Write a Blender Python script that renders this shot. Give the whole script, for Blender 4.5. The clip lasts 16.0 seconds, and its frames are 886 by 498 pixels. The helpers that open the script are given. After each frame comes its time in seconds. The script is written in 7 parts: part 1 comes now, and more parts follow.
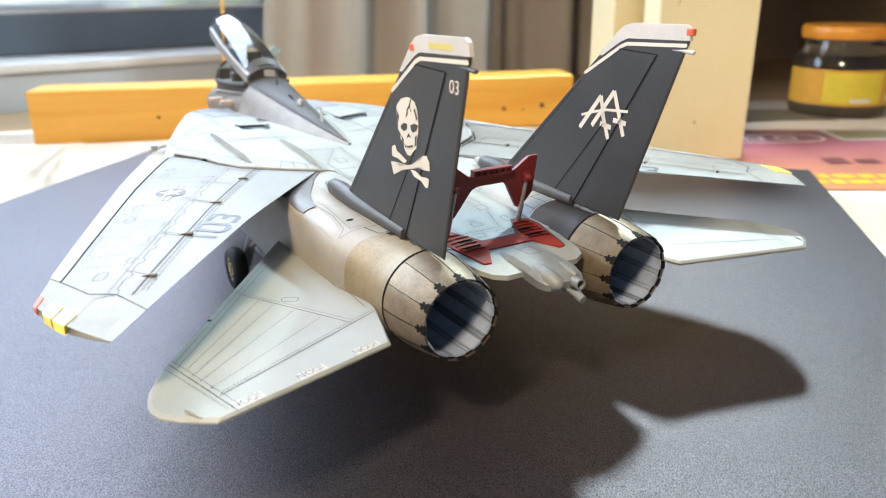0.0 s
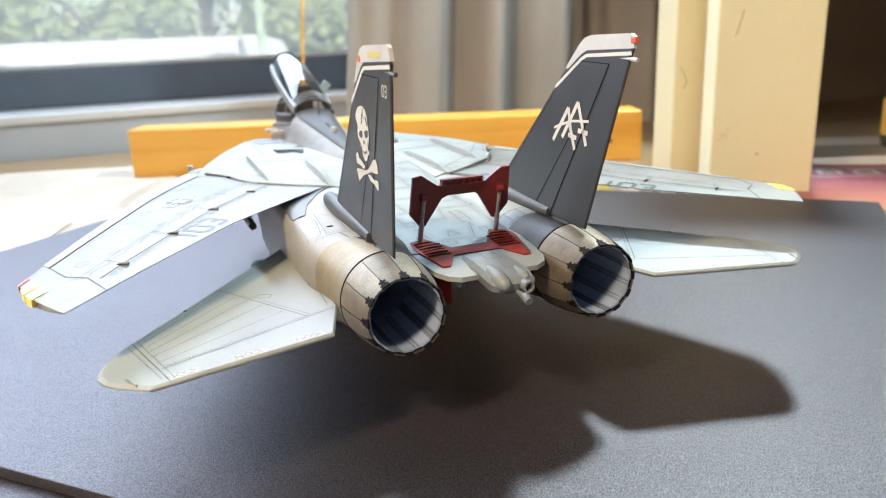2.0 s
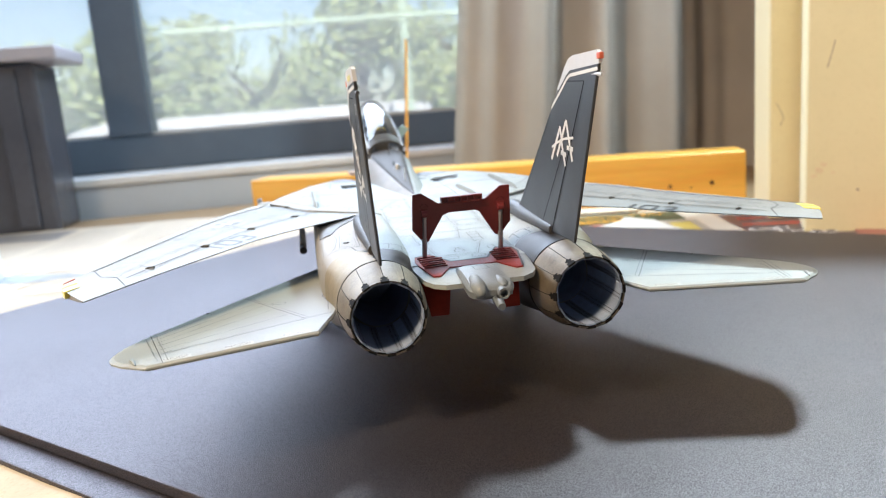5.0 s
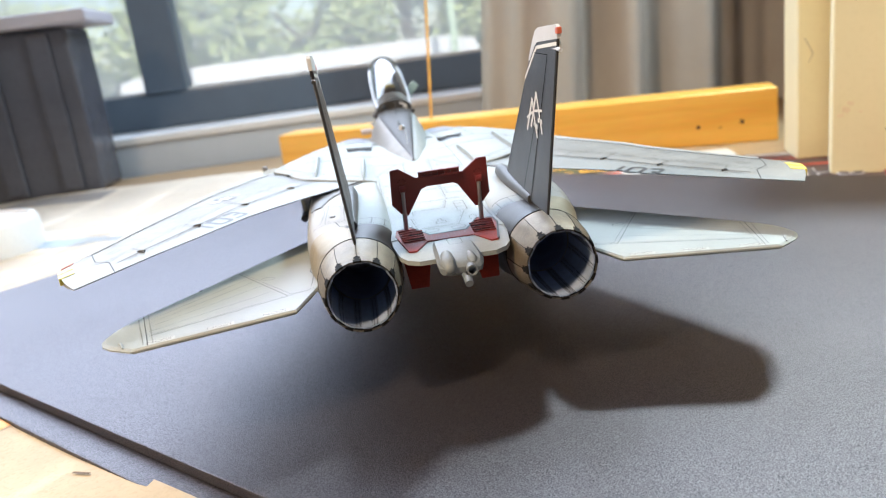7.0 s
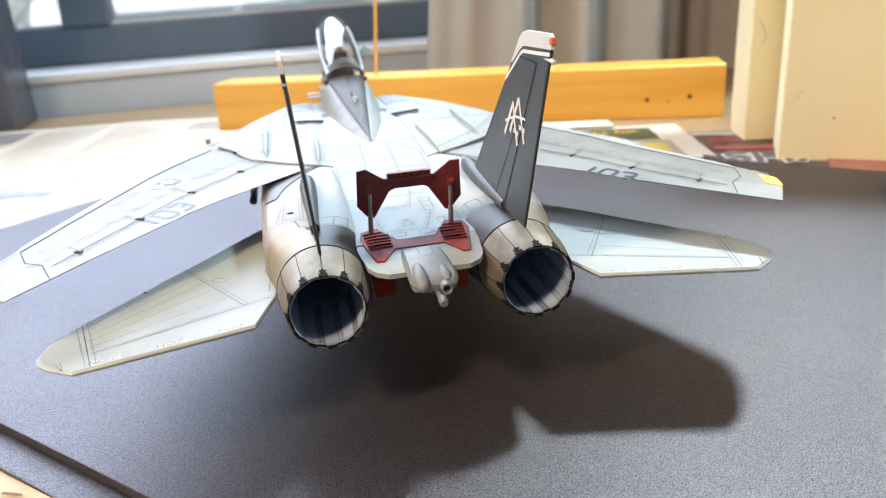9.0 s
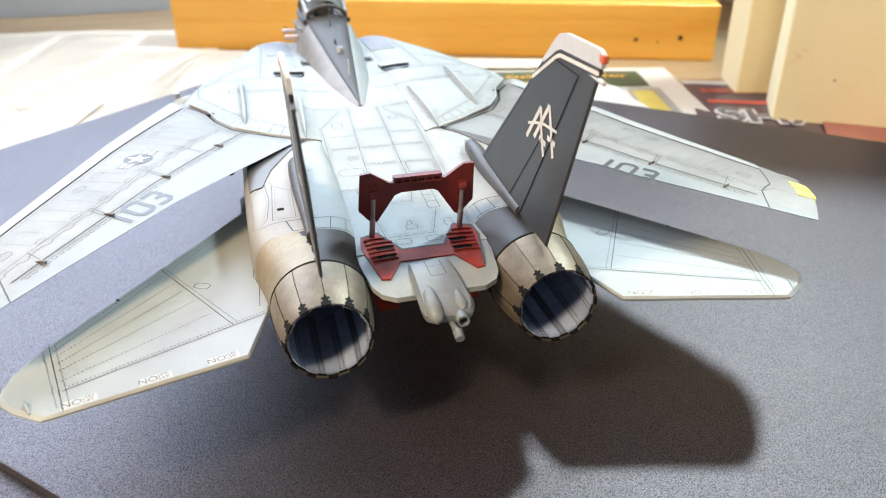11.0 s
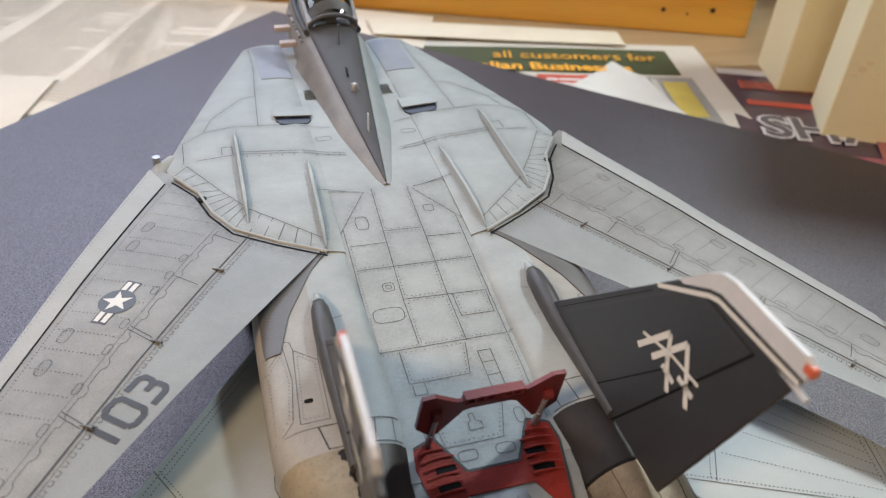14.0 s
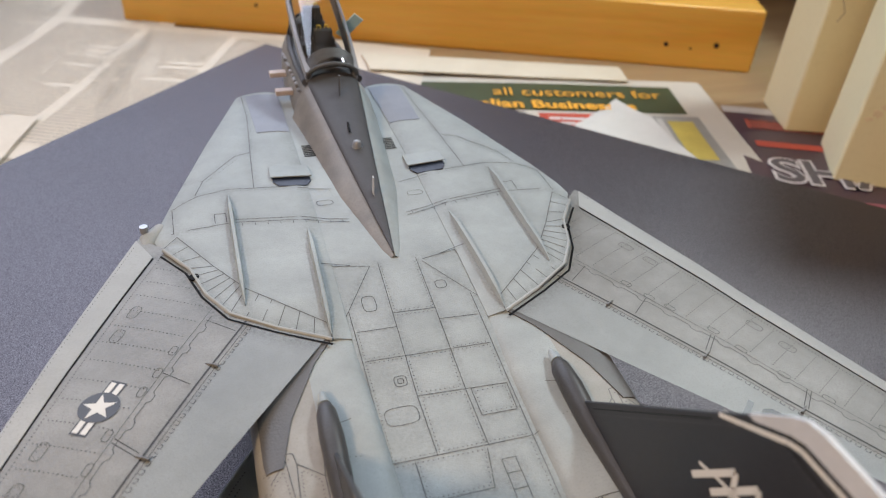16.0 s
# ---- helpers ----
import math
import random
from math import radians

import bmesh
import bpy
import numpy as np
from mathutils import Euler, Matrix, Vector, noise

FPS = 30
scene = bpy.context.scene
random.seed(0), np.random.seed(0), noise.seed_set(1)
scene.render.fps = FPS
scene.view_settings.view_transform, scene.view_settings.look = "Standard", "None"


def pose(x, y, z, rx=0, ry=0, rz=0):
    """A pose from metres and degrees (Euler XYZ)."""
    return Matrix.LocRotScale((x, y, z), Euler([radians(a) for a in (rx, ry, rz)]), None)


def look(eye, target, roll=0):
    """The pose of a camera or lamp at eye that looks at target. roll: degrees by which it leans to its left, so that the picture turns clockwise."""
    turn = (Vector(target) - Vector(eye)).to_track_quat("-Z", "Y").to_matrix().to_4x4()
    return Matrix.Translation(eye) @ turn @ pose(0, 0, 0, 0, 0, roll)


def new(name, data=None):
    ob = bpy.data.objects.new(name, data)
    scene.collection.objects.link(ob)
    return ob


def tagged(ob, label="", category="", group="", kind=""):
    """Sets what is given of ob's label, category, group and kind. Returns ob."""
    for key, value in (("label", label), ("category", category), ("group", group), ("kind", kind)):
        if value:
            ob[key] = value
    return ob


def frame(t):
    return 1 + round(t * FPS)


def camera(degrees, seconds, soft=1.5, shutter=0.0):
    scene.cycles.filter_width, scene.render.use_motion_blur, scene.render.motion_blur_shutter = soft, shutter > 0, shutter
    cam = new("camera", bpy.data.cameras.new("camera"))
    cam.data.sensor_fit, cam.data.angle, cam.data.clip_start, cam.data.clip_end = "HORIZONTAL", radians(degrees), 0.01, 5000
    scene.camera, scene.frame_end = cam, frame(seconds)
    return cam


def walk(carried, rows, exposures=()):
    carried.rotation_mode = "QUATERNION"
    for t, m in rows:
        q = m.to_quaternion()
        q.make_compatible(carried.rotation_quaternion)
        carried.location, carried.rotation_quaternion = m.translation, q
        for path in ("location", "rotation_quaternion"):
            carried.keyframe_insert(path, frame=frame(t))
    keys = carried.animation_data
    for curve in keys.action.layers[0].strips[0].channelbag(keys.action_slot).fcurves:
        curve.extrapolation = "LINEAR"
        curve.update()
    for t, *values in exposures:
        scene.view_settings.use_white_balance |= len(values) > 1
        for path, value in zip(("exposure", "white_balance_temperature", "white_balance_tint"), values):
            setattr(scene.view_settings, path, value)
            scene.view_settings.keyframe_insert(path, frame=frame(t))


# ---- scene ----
cam = camera(61.9, 16.0, soft=1.1)
PATH = [
    (0, (-0.1309, -0.1592, 0.1298), (0.0132, 0.0828, 0.0266), -0.70),
    (0.5, (-0.1270, -0.1641, 0.1304), (0.0037, 0.0870, 0.0308), -1.38),
    (1, (-0.1178, -0.1756, 0.1289), (0.0061, 0.0815, 0.0364), -1.22),
    (1.5, (-0.1065, -0.1839, 0.1220), (0.0098, 0.0780, 0.0331), -1.67),
    (2, (-0.0958, -0.1919, 0.1191), (0.0106, 0.0757, 0.0351), -2.35),
    (2.5, (-0.0833, -0.1958, 0.1088), (0.0142, 0.0785, 0.0364), -2.74),
    (3, (-0.0711, -0.1998, 0.1000), (0.0202, 0.0775, 0.0310), -2.76),
    (3.5, (-0.0653, -0.2073, 0.1000), (0.0161, 0.0750, 0.0393), -2.96),
    (4, (-0.0637, -0.2127, 0.0997), (0.0082, 0.0732, 0.0442), -3.34),
    (6.5, (-0.0330, -0.2319, 0.1159), (-0.0024, 0.0583, 0.0465), -6.92),
    (7, (-0.0277, -0.2296, 0.1162), (0.0007, 0.0580, 0.0358), -7.37),
    (7.5, (-0.0221, -0.2240, 0.1178), (0.0174, 0.0563, 0.0186), -6.93),
    (8, (-0.0250, -0.2197, 0.1243), (0.0192, 0.0597, 0.0242), -6.75),
    (8.5, (-0.0305, -0.2122, 0.1313), (0.0192, 0.0656, 0.0294), -5.12),
    (9, (-0.0364, -0.2074, 0.1346), (0.0173, 0.0683, 0.0290), -3.89),
    (11.5, (-0.0472, -0.1542, 0.1640), (0.0222, 0.0968, 0.0150), 0.36),
    (12, (-0.0501, -0.1369, 0.1703), (0.0214, 0.1103, 0.0161), 1.20),
    (12.5, (-0.0464, -0.1213, 0.1776), (0.0257, 0.1203, 0.0149), 1.74),
    (13, (-0.0480, -0.1043, 0.1867), (0.0255, 0.1299, 0.0143), 2.29),
    (13.5, (-0.0472, -0.0933, 0.1930), (0.0277, 0.1380, 0.0172), 2.75),
    (14, (-0.0498, -0.0774, 0.1996), (0.0257, 0.1511, 0.0204), 3.12),
    (14.5, (-0.0499, -0.0692, 0.1997), (0.0275, 0.1611, 0.0236), 3.57),
    (15, (-0.0503, -0.0662, 0.2091), (0.0296, 0.1665, 0.0375), 3.71),
    (15.5, (-0.0527, -0.0555, 0.2058), (0.0283, 0.1770, 0.0344), 4.19),
    (16, (-0.0502, -0.0477, 0.2044), (0.0313, 0.1822, 0.0298), 3.82),
]
EXPOSURES = [(0.0, 1.11, 6400, 9), (1.0, 1.09, 6400, 9), (2.0, 1.05, 6400, 9), (3.5, 1.19, 6400, 9), (4.2, 1.07, 6400, 10), (6.5, 0.97, 6450, 12), (7.0, 1.0, 6450, 12), (7.5, 1.25, 6450, 11), (8.0, 1.15, 6450, 11), (9.2, 1.09, 6450, 11), (11.5, 1.01, 6600, 11), (12.5, 0.46, 6700, 13), (13.0, 0.66, 6700, 13), (13.5, 0.46, 6750, 15), (14.0, 0.11, 6800, 17), (14.5, -0.01, 6800, 17), (16.0, -0.01, 6800, 18)]
walk(cam, [(t, look(eye, target, roll)) for t, eye, target, roll in PATH], EXPOSURES)
cam.data.dof.use_dof, cam.data.dof.focus_distance, cam.data.dof.aperture_fstop = True, 0.23, 16.0

# ---- world, lamps, exposure ----
world = bpy.data.worlds.new("daylight")
scene.world = world
world.use_nodes = True
sky = world.node_tree.nodes.new("ShaderNodeTexSky")
sky.sky_type, sky.sun_disc = "NISHITA", False
sky.sun_elevation, sky.sun_rotation = radians(48), radians(200)
world.node_tree.links.new(sky.outputs["Color"], world.node_tree.nodes["Background"].inputs["Color"])
world.node_tree.nodes["Background"].inputs["Strength"].default_value = 0.15

sun = new("sun", bpy.data.lights.new("sun", "SUN"))
sun.data.energy, sun.data.angle, sun.data.color = 5.0, radians(0.6), (1.0, 0.95, 0.88)
sun.matrix_world = look((0.5, -6, 7), (0, 0, 0))


def lamp(name, eye, target, watts, size, color, shape="DISK"):
    ob = new(name, bpy.data.lights.new(name, "AREA"))
    ob.data.shape, ob.data.size, ob.data.energy, ob.data.color = shape, size, watts, color
    ob.matrix_world = look(eye, target)
    return ob


lamp("desk_lamp_light", (0.44, 0.335, 0.62), (0.05, 0.0, 0.03), 4.0, 0.075, (0.80, 0.97, 1.0))
warm_lamp = lamp("warm_lamp_light", (-0.55, -0.34, 0.74), (-0.02, 0.03, 0.04), 2.0, 0.15, (1.0, 0.74, 0.46))
warm_lamp.data.spread = radians(95)
lamp("room_lamp_light", (0.60, -0.31, 0.93), (0.05, 0.05, 0.0), 0.8, 0.22, (0.94, 0.92, 1.0))
window_light = lamp("window_skylight", (-0.45, 0.905, 0.705), (-0.45, 0.0, 0.705), 17.0, 1.4, (0.68, 0.81, 1.0), "RECTANGLE")
window_light.data.size_y = 0.75

# ---- materials ----
def shader(name):
    m = bpy.data.materials.new(name)
    m.use_nodes = True
    nt = m.node_tree
    return m, nt, nt.nodes["Principled BSDF"]


def worn(name, color, dark, rough=0.5, metal=0.0, big=40.0, fine=600.0, bump=0.18, spread=0.5, light=None, spec=0.5, vary=0.0, grime=None):
    """Paint with broad soft mottling, fine grain and relief; sizes as repeats per metre."""
    m, nt, b = shader(name)
    tex = nt.nodes.new("ShaderNodeTexCoord")
    n1 = nt.nodes.new("ShaderNodeTexNoise")
    n1.inputs["Scale"].default_value, n1.inputs["Detail"].default_value, n1.inputs["Roughness"].default_value = big, 8, 0.66
    n2 = nt.nodes.new("ShaderNodeTexNoise")
    n2.inputs["Scale"].default_value, n2.inputs["Detail"].default_value = fine, 3
    for n in (n1, n2):
        nt.links.new(tex.outputs["Object"], n.inputs["Vector"])
    ramp = nt.nodes.new("ShaderNodeValToRGB")
    ramp.color_ramp.elements[0].position, ramp.color_ramp.elements[1].position = 0.5 - spread / 2, 0.5 + spread / 2
    ramp.color_ramp.elements[0].color, ramp.color_ramp.elements[1].color = (*dark, 1), (*color, 1)
    nt.links.new(n1.outputs["Fac"], ramp.inputs["Fac"])
    mix = nt.nodes.new("ShaderNodeMix")
    mix.data_type, mix.blend_type = "RGBA", "MIX"
    gate = nt.nodes.new("ShaderNodeMapRange")
    gate.inputs["From Min"].default_value, gate.inputs["From Max"].default_value = 0.52, 0.70
    gate.inputs["To Max"].default_value = 0.5
    nt.links.new(n2.outputs["Fac"], gate.inputs["Value"])
    nt.links.new(gate.outputs["Result"], mix.inputs["Factor"])
    nt.links.new(ramp.outputs["Color"], mix.inputs["A"])
    mix.inputs["B"].default_value = (*(light or dark), 1)
    out = mix.outputs["Result"]
    if grime:  # dirt rubbed into the panel joints, stored on the mesh
        at = nt.nodes.new("ShaderNodeAttribute")
        at.attribute_name = "grime"
        n3 = nt.nodes.new("ShaderNodeTexNoise")
        n3.inputs["Scale"].default_value, n3.inputs["Detail"].default_value, n3.inputs["Roughness"].default_value = 1000, 7, 0.75
        nt.links.new(tex.outputs["Object"], n3.inputs["Vector"])
        patchy = nt.nodes.new("ShaderNodeMapRange")
        patchy.inputs["From Min"].default_value, patchy.inputs["From Max"].default_value = 0.34, 0.68
        nt.links.new(n3.outputs["Fac"], patchy.inputs["Value"])
        mul = nt.nodes.new("ShaderNodeMath")
        mul.operation = "MULTIPLY"
        nt.links.new(at.outputs["Fac"], mul.inputs[0])
        nt.links.new(patchy.outputs["Result"], mul.inputs[1])
        dirt = nt.nodes.new("ShaderNodeMix")
        dirt.data_type = "RGBA"
        nt.links.new(mul.outputs["Value"], dirt.inputs["Factor"])
        nt.links.new(out, dirt.inputs["A"])
        dirt.inputs["B"].default_value = (*grime, 1)
        out = dirt.outputs["Result"]
    if vary:
        info = nt.nodes.new("ShaderNodeObjectInfo")
        hsv = nt.nodes.new("ShaderNodeHueSaturation")
        mr = nt.nodes.new("ShaderNodeMapRange")
        mr.inputs["To Min"].default_value, mr.inputs["To Max"].default_value = 1 - vary, 1 + vary
        nt.links.new(info.outputs["Random"], mr.inputs["Value"])
        nt.links.new(mr.outputs["Result"], hsv.inputs["Value"])
        nt.links.new(out, hsv.inputs["Color"])
        out = hsv.outputs["Color"]
    nt.links.new(out, b.inputs["Base Color"])
    rr = nt.nodes.new("ShaderNodeMapRange")
    rr.inputs["To Min"].default_value, rr.inputs["To Max"].default_value = rough - 0.08, rough + 0.1
    nt.links.new(n1.outputs["Fac"], rr.inputs["Value"])
    nt.links.new(rr.outputs["Result"], b.inputs["Roughness"])
    b.inputs["Metallic"].default_value = metal
    b.inputs["Specular IOR Level"].default_value = spec
    if bump:
        bp = nt.nodes.new("ShaderNodeBump")
        bp.inputs["Strength"].default_value, bp.inputs["Distance"].default_value = bump, 0.0006
        nt.links.new(n2.outputs["Fac"], bp.inputs["Height"])
        nt.links.new(bp.outputs["Normal"], b.inputs["Normal"])
    return m


def plain(name, color, rough=0.5, metal=0.0, spec=0.5):
    m, nt, b = shader(name)
    b.inputs["Specular IOR Level"].default_value = spec
    b.inputs["Base Color"].default_value = (*color, 1)
    b.inputs["Roughness"].default_value, b.inputs["Metallic"].default_value = rough, metal
    return m


def glass(name, color=(1, 1, 1), rough=0.0, ior=1.45):
    m, nt, b = shader(name)
    b.inputs["Base Color"].default_value = (*color, 1)
    b.inputs["Transmission Weight"].default_value, b.inputs["Roughness"].default_value, b.inputs["IOR"].default_value = 1.0, rough, ior
    return m


def timber(name, light, dark, along="X", rough=0.45, rings=9.0):
    m, nt, b = shader(name)
    tex = nt.nodes.new("ShaderNodeTexCoord")
    mp = nt.nodes.new("ShaderNodeMapping")
    mp.inputs["Scale"].default_value = (0.35, 6.0, 6.0) if along == "X" else (6.0, 6.0, 0.35)
    nt.links.new(tex.outputs["Object"], mp.inputs["Vector"])
    w = nt.nodes.new("ShaderNodeTexNoise")
    w.inputs["Scale"].default_value, w.inputs["Detail"].default_value, w.inputs["Distortion"].default_value = rings, 6, 0.6
    nt.links.new(mp.outputs["Vector"], w.inputs["Vector"])
    g = nt.nodes.new("ShaderNodeTexNoise")
    g.inputs["Scale"].default_value, g.inputs["Detail"].default_value = rings * 14, 3
    nt.links.new(mp.outputs["Vector"], g.inputs["Vector"])
    ramp = nt.nodes.new("ShaderNodeValToRGB")
    ramp.color_ramp.elements[0].position, ramp.color_ramp.elements[1].position = 0.3, 0.7
    ramp.color_ramp.elements[0].color, ramp.color_ramp.elements[1].color = (*dark, 1), (*light, 1)
    nt.links.new(w.outputs["Fac"], ramp.inputs["Fac"])
    mix = nt.nodes.new("ShaderNodeMix")
    mix.data_type, mix.blend_type = "RGBA", "MULTIPLY"
    mix.inputs["Factor"].default_value = 0.25
    nt.links.new(ramp.outputs["Color"], mix.inputs["A"])
    nt.links.new(g.outputs["Color"], mix.inputs["B"])
    nt.links.new(mix.outputs["Result"], b.inputs["Base Color"])
    b.inputs["Roughness"].default_value = rough
    bp = nt.nodes.new("ShaderNodeBump")
    bp.inputs["Strength"].default_value, bp.inputs["Distance"].default_value = 0.15, 0.001
    nt.links.new(g.outputs["Fac"], bp.inputs["Height"])
    nt.links.new(bp.outputs["Normal"], b.inputs["Normal"])
    return m


GREY = worn("weathered_grey_paint", (0.328, 0.363, 0.369), (0.218, 0.243, 0.247), 0.46, big=50, fine=2400, bump=0.20, spread=0.5, spec=0.2, grime=(0.10, 0.108, 0.108))
WING_GREY = worn("weathered_wing_paint", (0.258, 0.266, 0.262), (0.152, 0.156, 0.152), 0.40, big=38, fine=2300, bump=0.20, spread=0.46, spec=0.25, grime=(0.055, 0.055, 0.052))
FLAP_GREY = worn("smooth_flap_paint", (0.232, 0.252, 0.255), (0.165, 0.18, 0.183), 0.44, big=45, fine=2300, bump=0.20, spread=0.5, spec=0.40, grime=(0.055, 0.055, 0.052))
SLAT_GREY = worn("slat_paint", (0.33, 0.345, 0.342), (0.25, 0.262, 0.258), 0.5, big=40, fine=1500, spec=0.2)
STAB_GREY = worn("tailplane_paint", (0.262, 0.292, 0.288), (0.19, 0.213, 0.208), 0.50, big=30, fine=3200, bump=0.28, spread=0.5, spec=1.5)
TAN_GREY = worn("stained_warm_lit_paint", (0.29, 0.285, 0.265), (0.18, 0.172, 0.152), 0.46, big=50, fine=2200, spread=0.5)
SHADED_SIDE_GREY = worn("streaked_shaded_side_paint", (0.21, 0.193, 0.172), (0.105, 0.096, 0.085), 0.5, big=70, fine=1300)
SEAL_GREY = worn("brown_grey_seal_paint", (0.095, 0.092, 0.09), (0.062, 0.06, 0.06), 0.45, big=60, fine=1500)
HINGE_GREY = worn("dull_hinge_fairing_paint", (0.13, 0.132, 0.134), (0.08, 0.081, 0.083), 0.45, big=90, fine=2000)
SPINE_DARK = worn("dark_grey_spine_paint", (0.075, 0.075, 0.08), (0.05, 0.05, 0.055), 0.52, big=60, fine=1500, spec=0.2)
FIN_BLACK = worn("matt_black_fin_paint", (0.026, 0.027, 0.031), (0.018, 0.019, 0.022), 0.40, big=60, fine=2600, bump=0.08, light=(0.045, 0.046, 0.052), spec=0.5)
FAIR_DARK = worn("dark_fairing_paint", (0.058, 0.057, 0.058), (0.036, 0.036, 0.037), 0.44, big=60, fine=1500, spec=0.35)
RAIL_GREY = worn("grey_canopy_rail_paint", (0.26, 0.26, 0.27), (0.16, 0.16, 0.17), 0.4, big=80, fine=1500)
WHITE = worn("white_paint", (0.47, 0.48, 0.50), (0.37, 0.38, 0.40), 0.45, big=80, fine=1500)
BRONZE = worn("burnt_bronze_metal", (0.245, 0.205, 0.145), (0.10, 0.083, 0.062), 0.46, metal=0.55, big=110, fine=4200, bump=0.14, spread=0.4, light=(0.40, 0.34, 0.25), vary=0.2)
BURNT = worn("burnt_brown_metal", (0.030, 0.024, 0.020), (0.010, 0.009, 0.010), 0.42, metal=0.0, big=40, fine=1800, bump=0.08, spread=0.4, spec=0.25)
GOLD = worn("pale_gold_metal", (0.31, 0.268, 0.188), (0.17, 0.145, 0.10), 0.46, metal=0.35, big=55, fine=900, spread=0.5)
PETAL_IN = worn("pale_blue_grey_lining", (0.30, 0.385, 0.56), (0.18, 0.23, 0.34), 0.5, big=120, fine=1500, spread=0.4, vary=0.2)
SEAL_IN_GREY = worn("sooty_lining_seal", (0.22, 0.275, 0.39), (0.12, 0.15, 0.215), 0.5, big=200, fine=1500, spread=0.4, vary=0.3)
SCORCH = worn("scorched_petal_tip", (0.11, 0.095, 0.08), (0.03, 0.028, 0.027), 0.5, metal=0.4, big=260, fine=1500, spread=0.3)
DEEP_BLACK = plain("deep_black", (0.007, 0.007, 0.008), 0.7, spec=0.1)
TURBINE = worn("dark_turbine_metal", (0.22, 0.26, 0.36), (0.11, 0.13, 0.18), 0.45, metal=0.1, big=150)
INK = plain("panel_line_ink", (0.028, 0.028, 0.03), 0.6)
INK_SOFT = plain("faded_panel_line_ink", (0.06, 0.062, 0.062), 0.6)
RED = worn("dark_red_paint", (0.16, 0.018, 0.02), (0.09, 0.012, 0.015), 0.42, big=90, fine=1600)
BAY_RED = worn("bright_red_bay_paint", (0.29, 0.034, 0.022), (0.14, 0.016, 0.013), 0.5, big=120, fine=1600, spec=0.15)
STEEL = worn("oily_steel", (0.42, 0.43, 0.45), (0.24, 0.245, 0.26), 0.35, metal=0.6, big=150)
BOOM = worn("blue_grey_boom_paint", (0.19, 0.218, 0.238), (0.105, 0.122, 0.138), 0.40, big=110, fine=2200, spread=0.4)
DECAL_WHITE = plain("off_white_decal", (0.52, 0.515, 0.49), 0.55)
TAIL_GREY = worn("dirty_tail_plate_paint", (0.27, 0.30, 0.31), (0.17, 0.19, 0.198), 0.45, big=70, fine=2300, spread=0.45, spec=0.25)
DECAL_DARK = plain("dark_grey_decal", (0.030, 0.031, 0.035), 0.42)
DECAL_PALE = plain("pale_stencil", (0.37, 0.39, 0.385), 0.5)
STENCIL_GREY = plain("grey_stencil_ink", (0.11, 0.115, 0.115), 0.5)
YELLOW = plain("yellow_light_paint", (0.72, 0.60, 0.11), 0.35)
ORANGE = worn("worn_orange_paint", (0.62, 0.12, 0.04), (0.35, 0.08, 0.05), 0.4, big=400)
TYRE = plain("black_rubber", (0.02, 0.02, 0.022), 0.7)
HUB = plain("brass_wheel_hub", (0.45, 0.33, 0.16), 0.4, 0.5)


def thin_clear(name, tint, ior=1.35):
    """Thin moulded clear plastic: see-through with a gloss that grows at the edges."""
    m, nt, b = shader(name)
    out = nt.nodes["Material Output"]
    tr = nt.nodes.new("ShaderNodeBsdfTransparent")
    tr.inputs["Color"].default_value = (*tint, 1)
    gl = nt.nodes.new("ShaderNodeBsdfGlossy")
    gl.inputs["Roughness"].default_value = 0.04
    fr = nt.nodes.new("ShaderNodeFresnel")
    fr.inputs["IOR"].default_value = ior
    mix = nt.nodes.new("ShaderNodeMixShader")
    nt.links.new(fr.outputs["Fac"], mix.inputs["Fac"])
    nt.links.new(tr.outputs["BSDF"], mix.inputs[1])
    nt.links.new(gl.outputs["BSDF"], mix.inputs[2])
    nt.links.new(mix.outputs["Shader"], out.inputs["Surface"])
    nt.nodes.remove(b)
    return m


def hazed_pane(name, tint, haze):
    """Window pane with a white translucent film added to imitate glare haze over the view."""
    m = thin_clear(name, tint, 1.3)
    nt = m.node_tree
    out = nt.nodes["Material Output"]
    inner = out.inputs["Surface"].links[0].from_socket
    tl = nt.nodes.new("ShaderNodeBsdfTranslucent")
    tl.inputs["Color"].default_value = (0.85, 0.85, 0.82, 1)
    tex = nt.nodes.new("ShaderNodeTexNoise")
    tex.inputs["Scale"].default_value, tex.inputs["Detail"].default_value = 5, 4
    mr = nt.nodes.new("ShaderNodeMapRange")
    mr.inputs["To Min"].default_value, mr.inputs["To Max"].default_value = haze * 0.8, haze * 1.2
    nt.links.new(tex.outputs["Fac"], mr.inputs["Value"])
    mix = nt.nodes.new("ShaderNodeMixShader")
    nt.links.new(mr.outputs["Result"], mix.inputs["Fac"])
    nt.links.new(inner, mix.inputs[1])
    nt.links.new(tl.outputs["BSDF"], mix.inputs[2])
    nt.links.new(mix.outputs["Shader"], out.inputs["Surface"])
    return m


CANOPY_GLASS = thin_clear("smoked_canopy_glass", (0.90, 0.89, 0.87), 1.75)
PANE = hazed_pane("hazed_window_glass", (0.97, 0.98, 0.98), 0.42)
COCKPIT = worn("cockpit_dark_grey", (0.075, 0.077, 0.08), (0.035, 0.035, 0.038), 0.55, big=300, fine=1500)
SEAT_TAN = plain("seat_olive", (0.10, 0.10, 0.06), 0.7)
NAVY = plain("navy_intake_shadow_paint", (0.012, 0.018, 0.035), 0.5)
TEAL = plain("pale_teal_plastic", (0.36, 0.52, 0.52), 0.3)

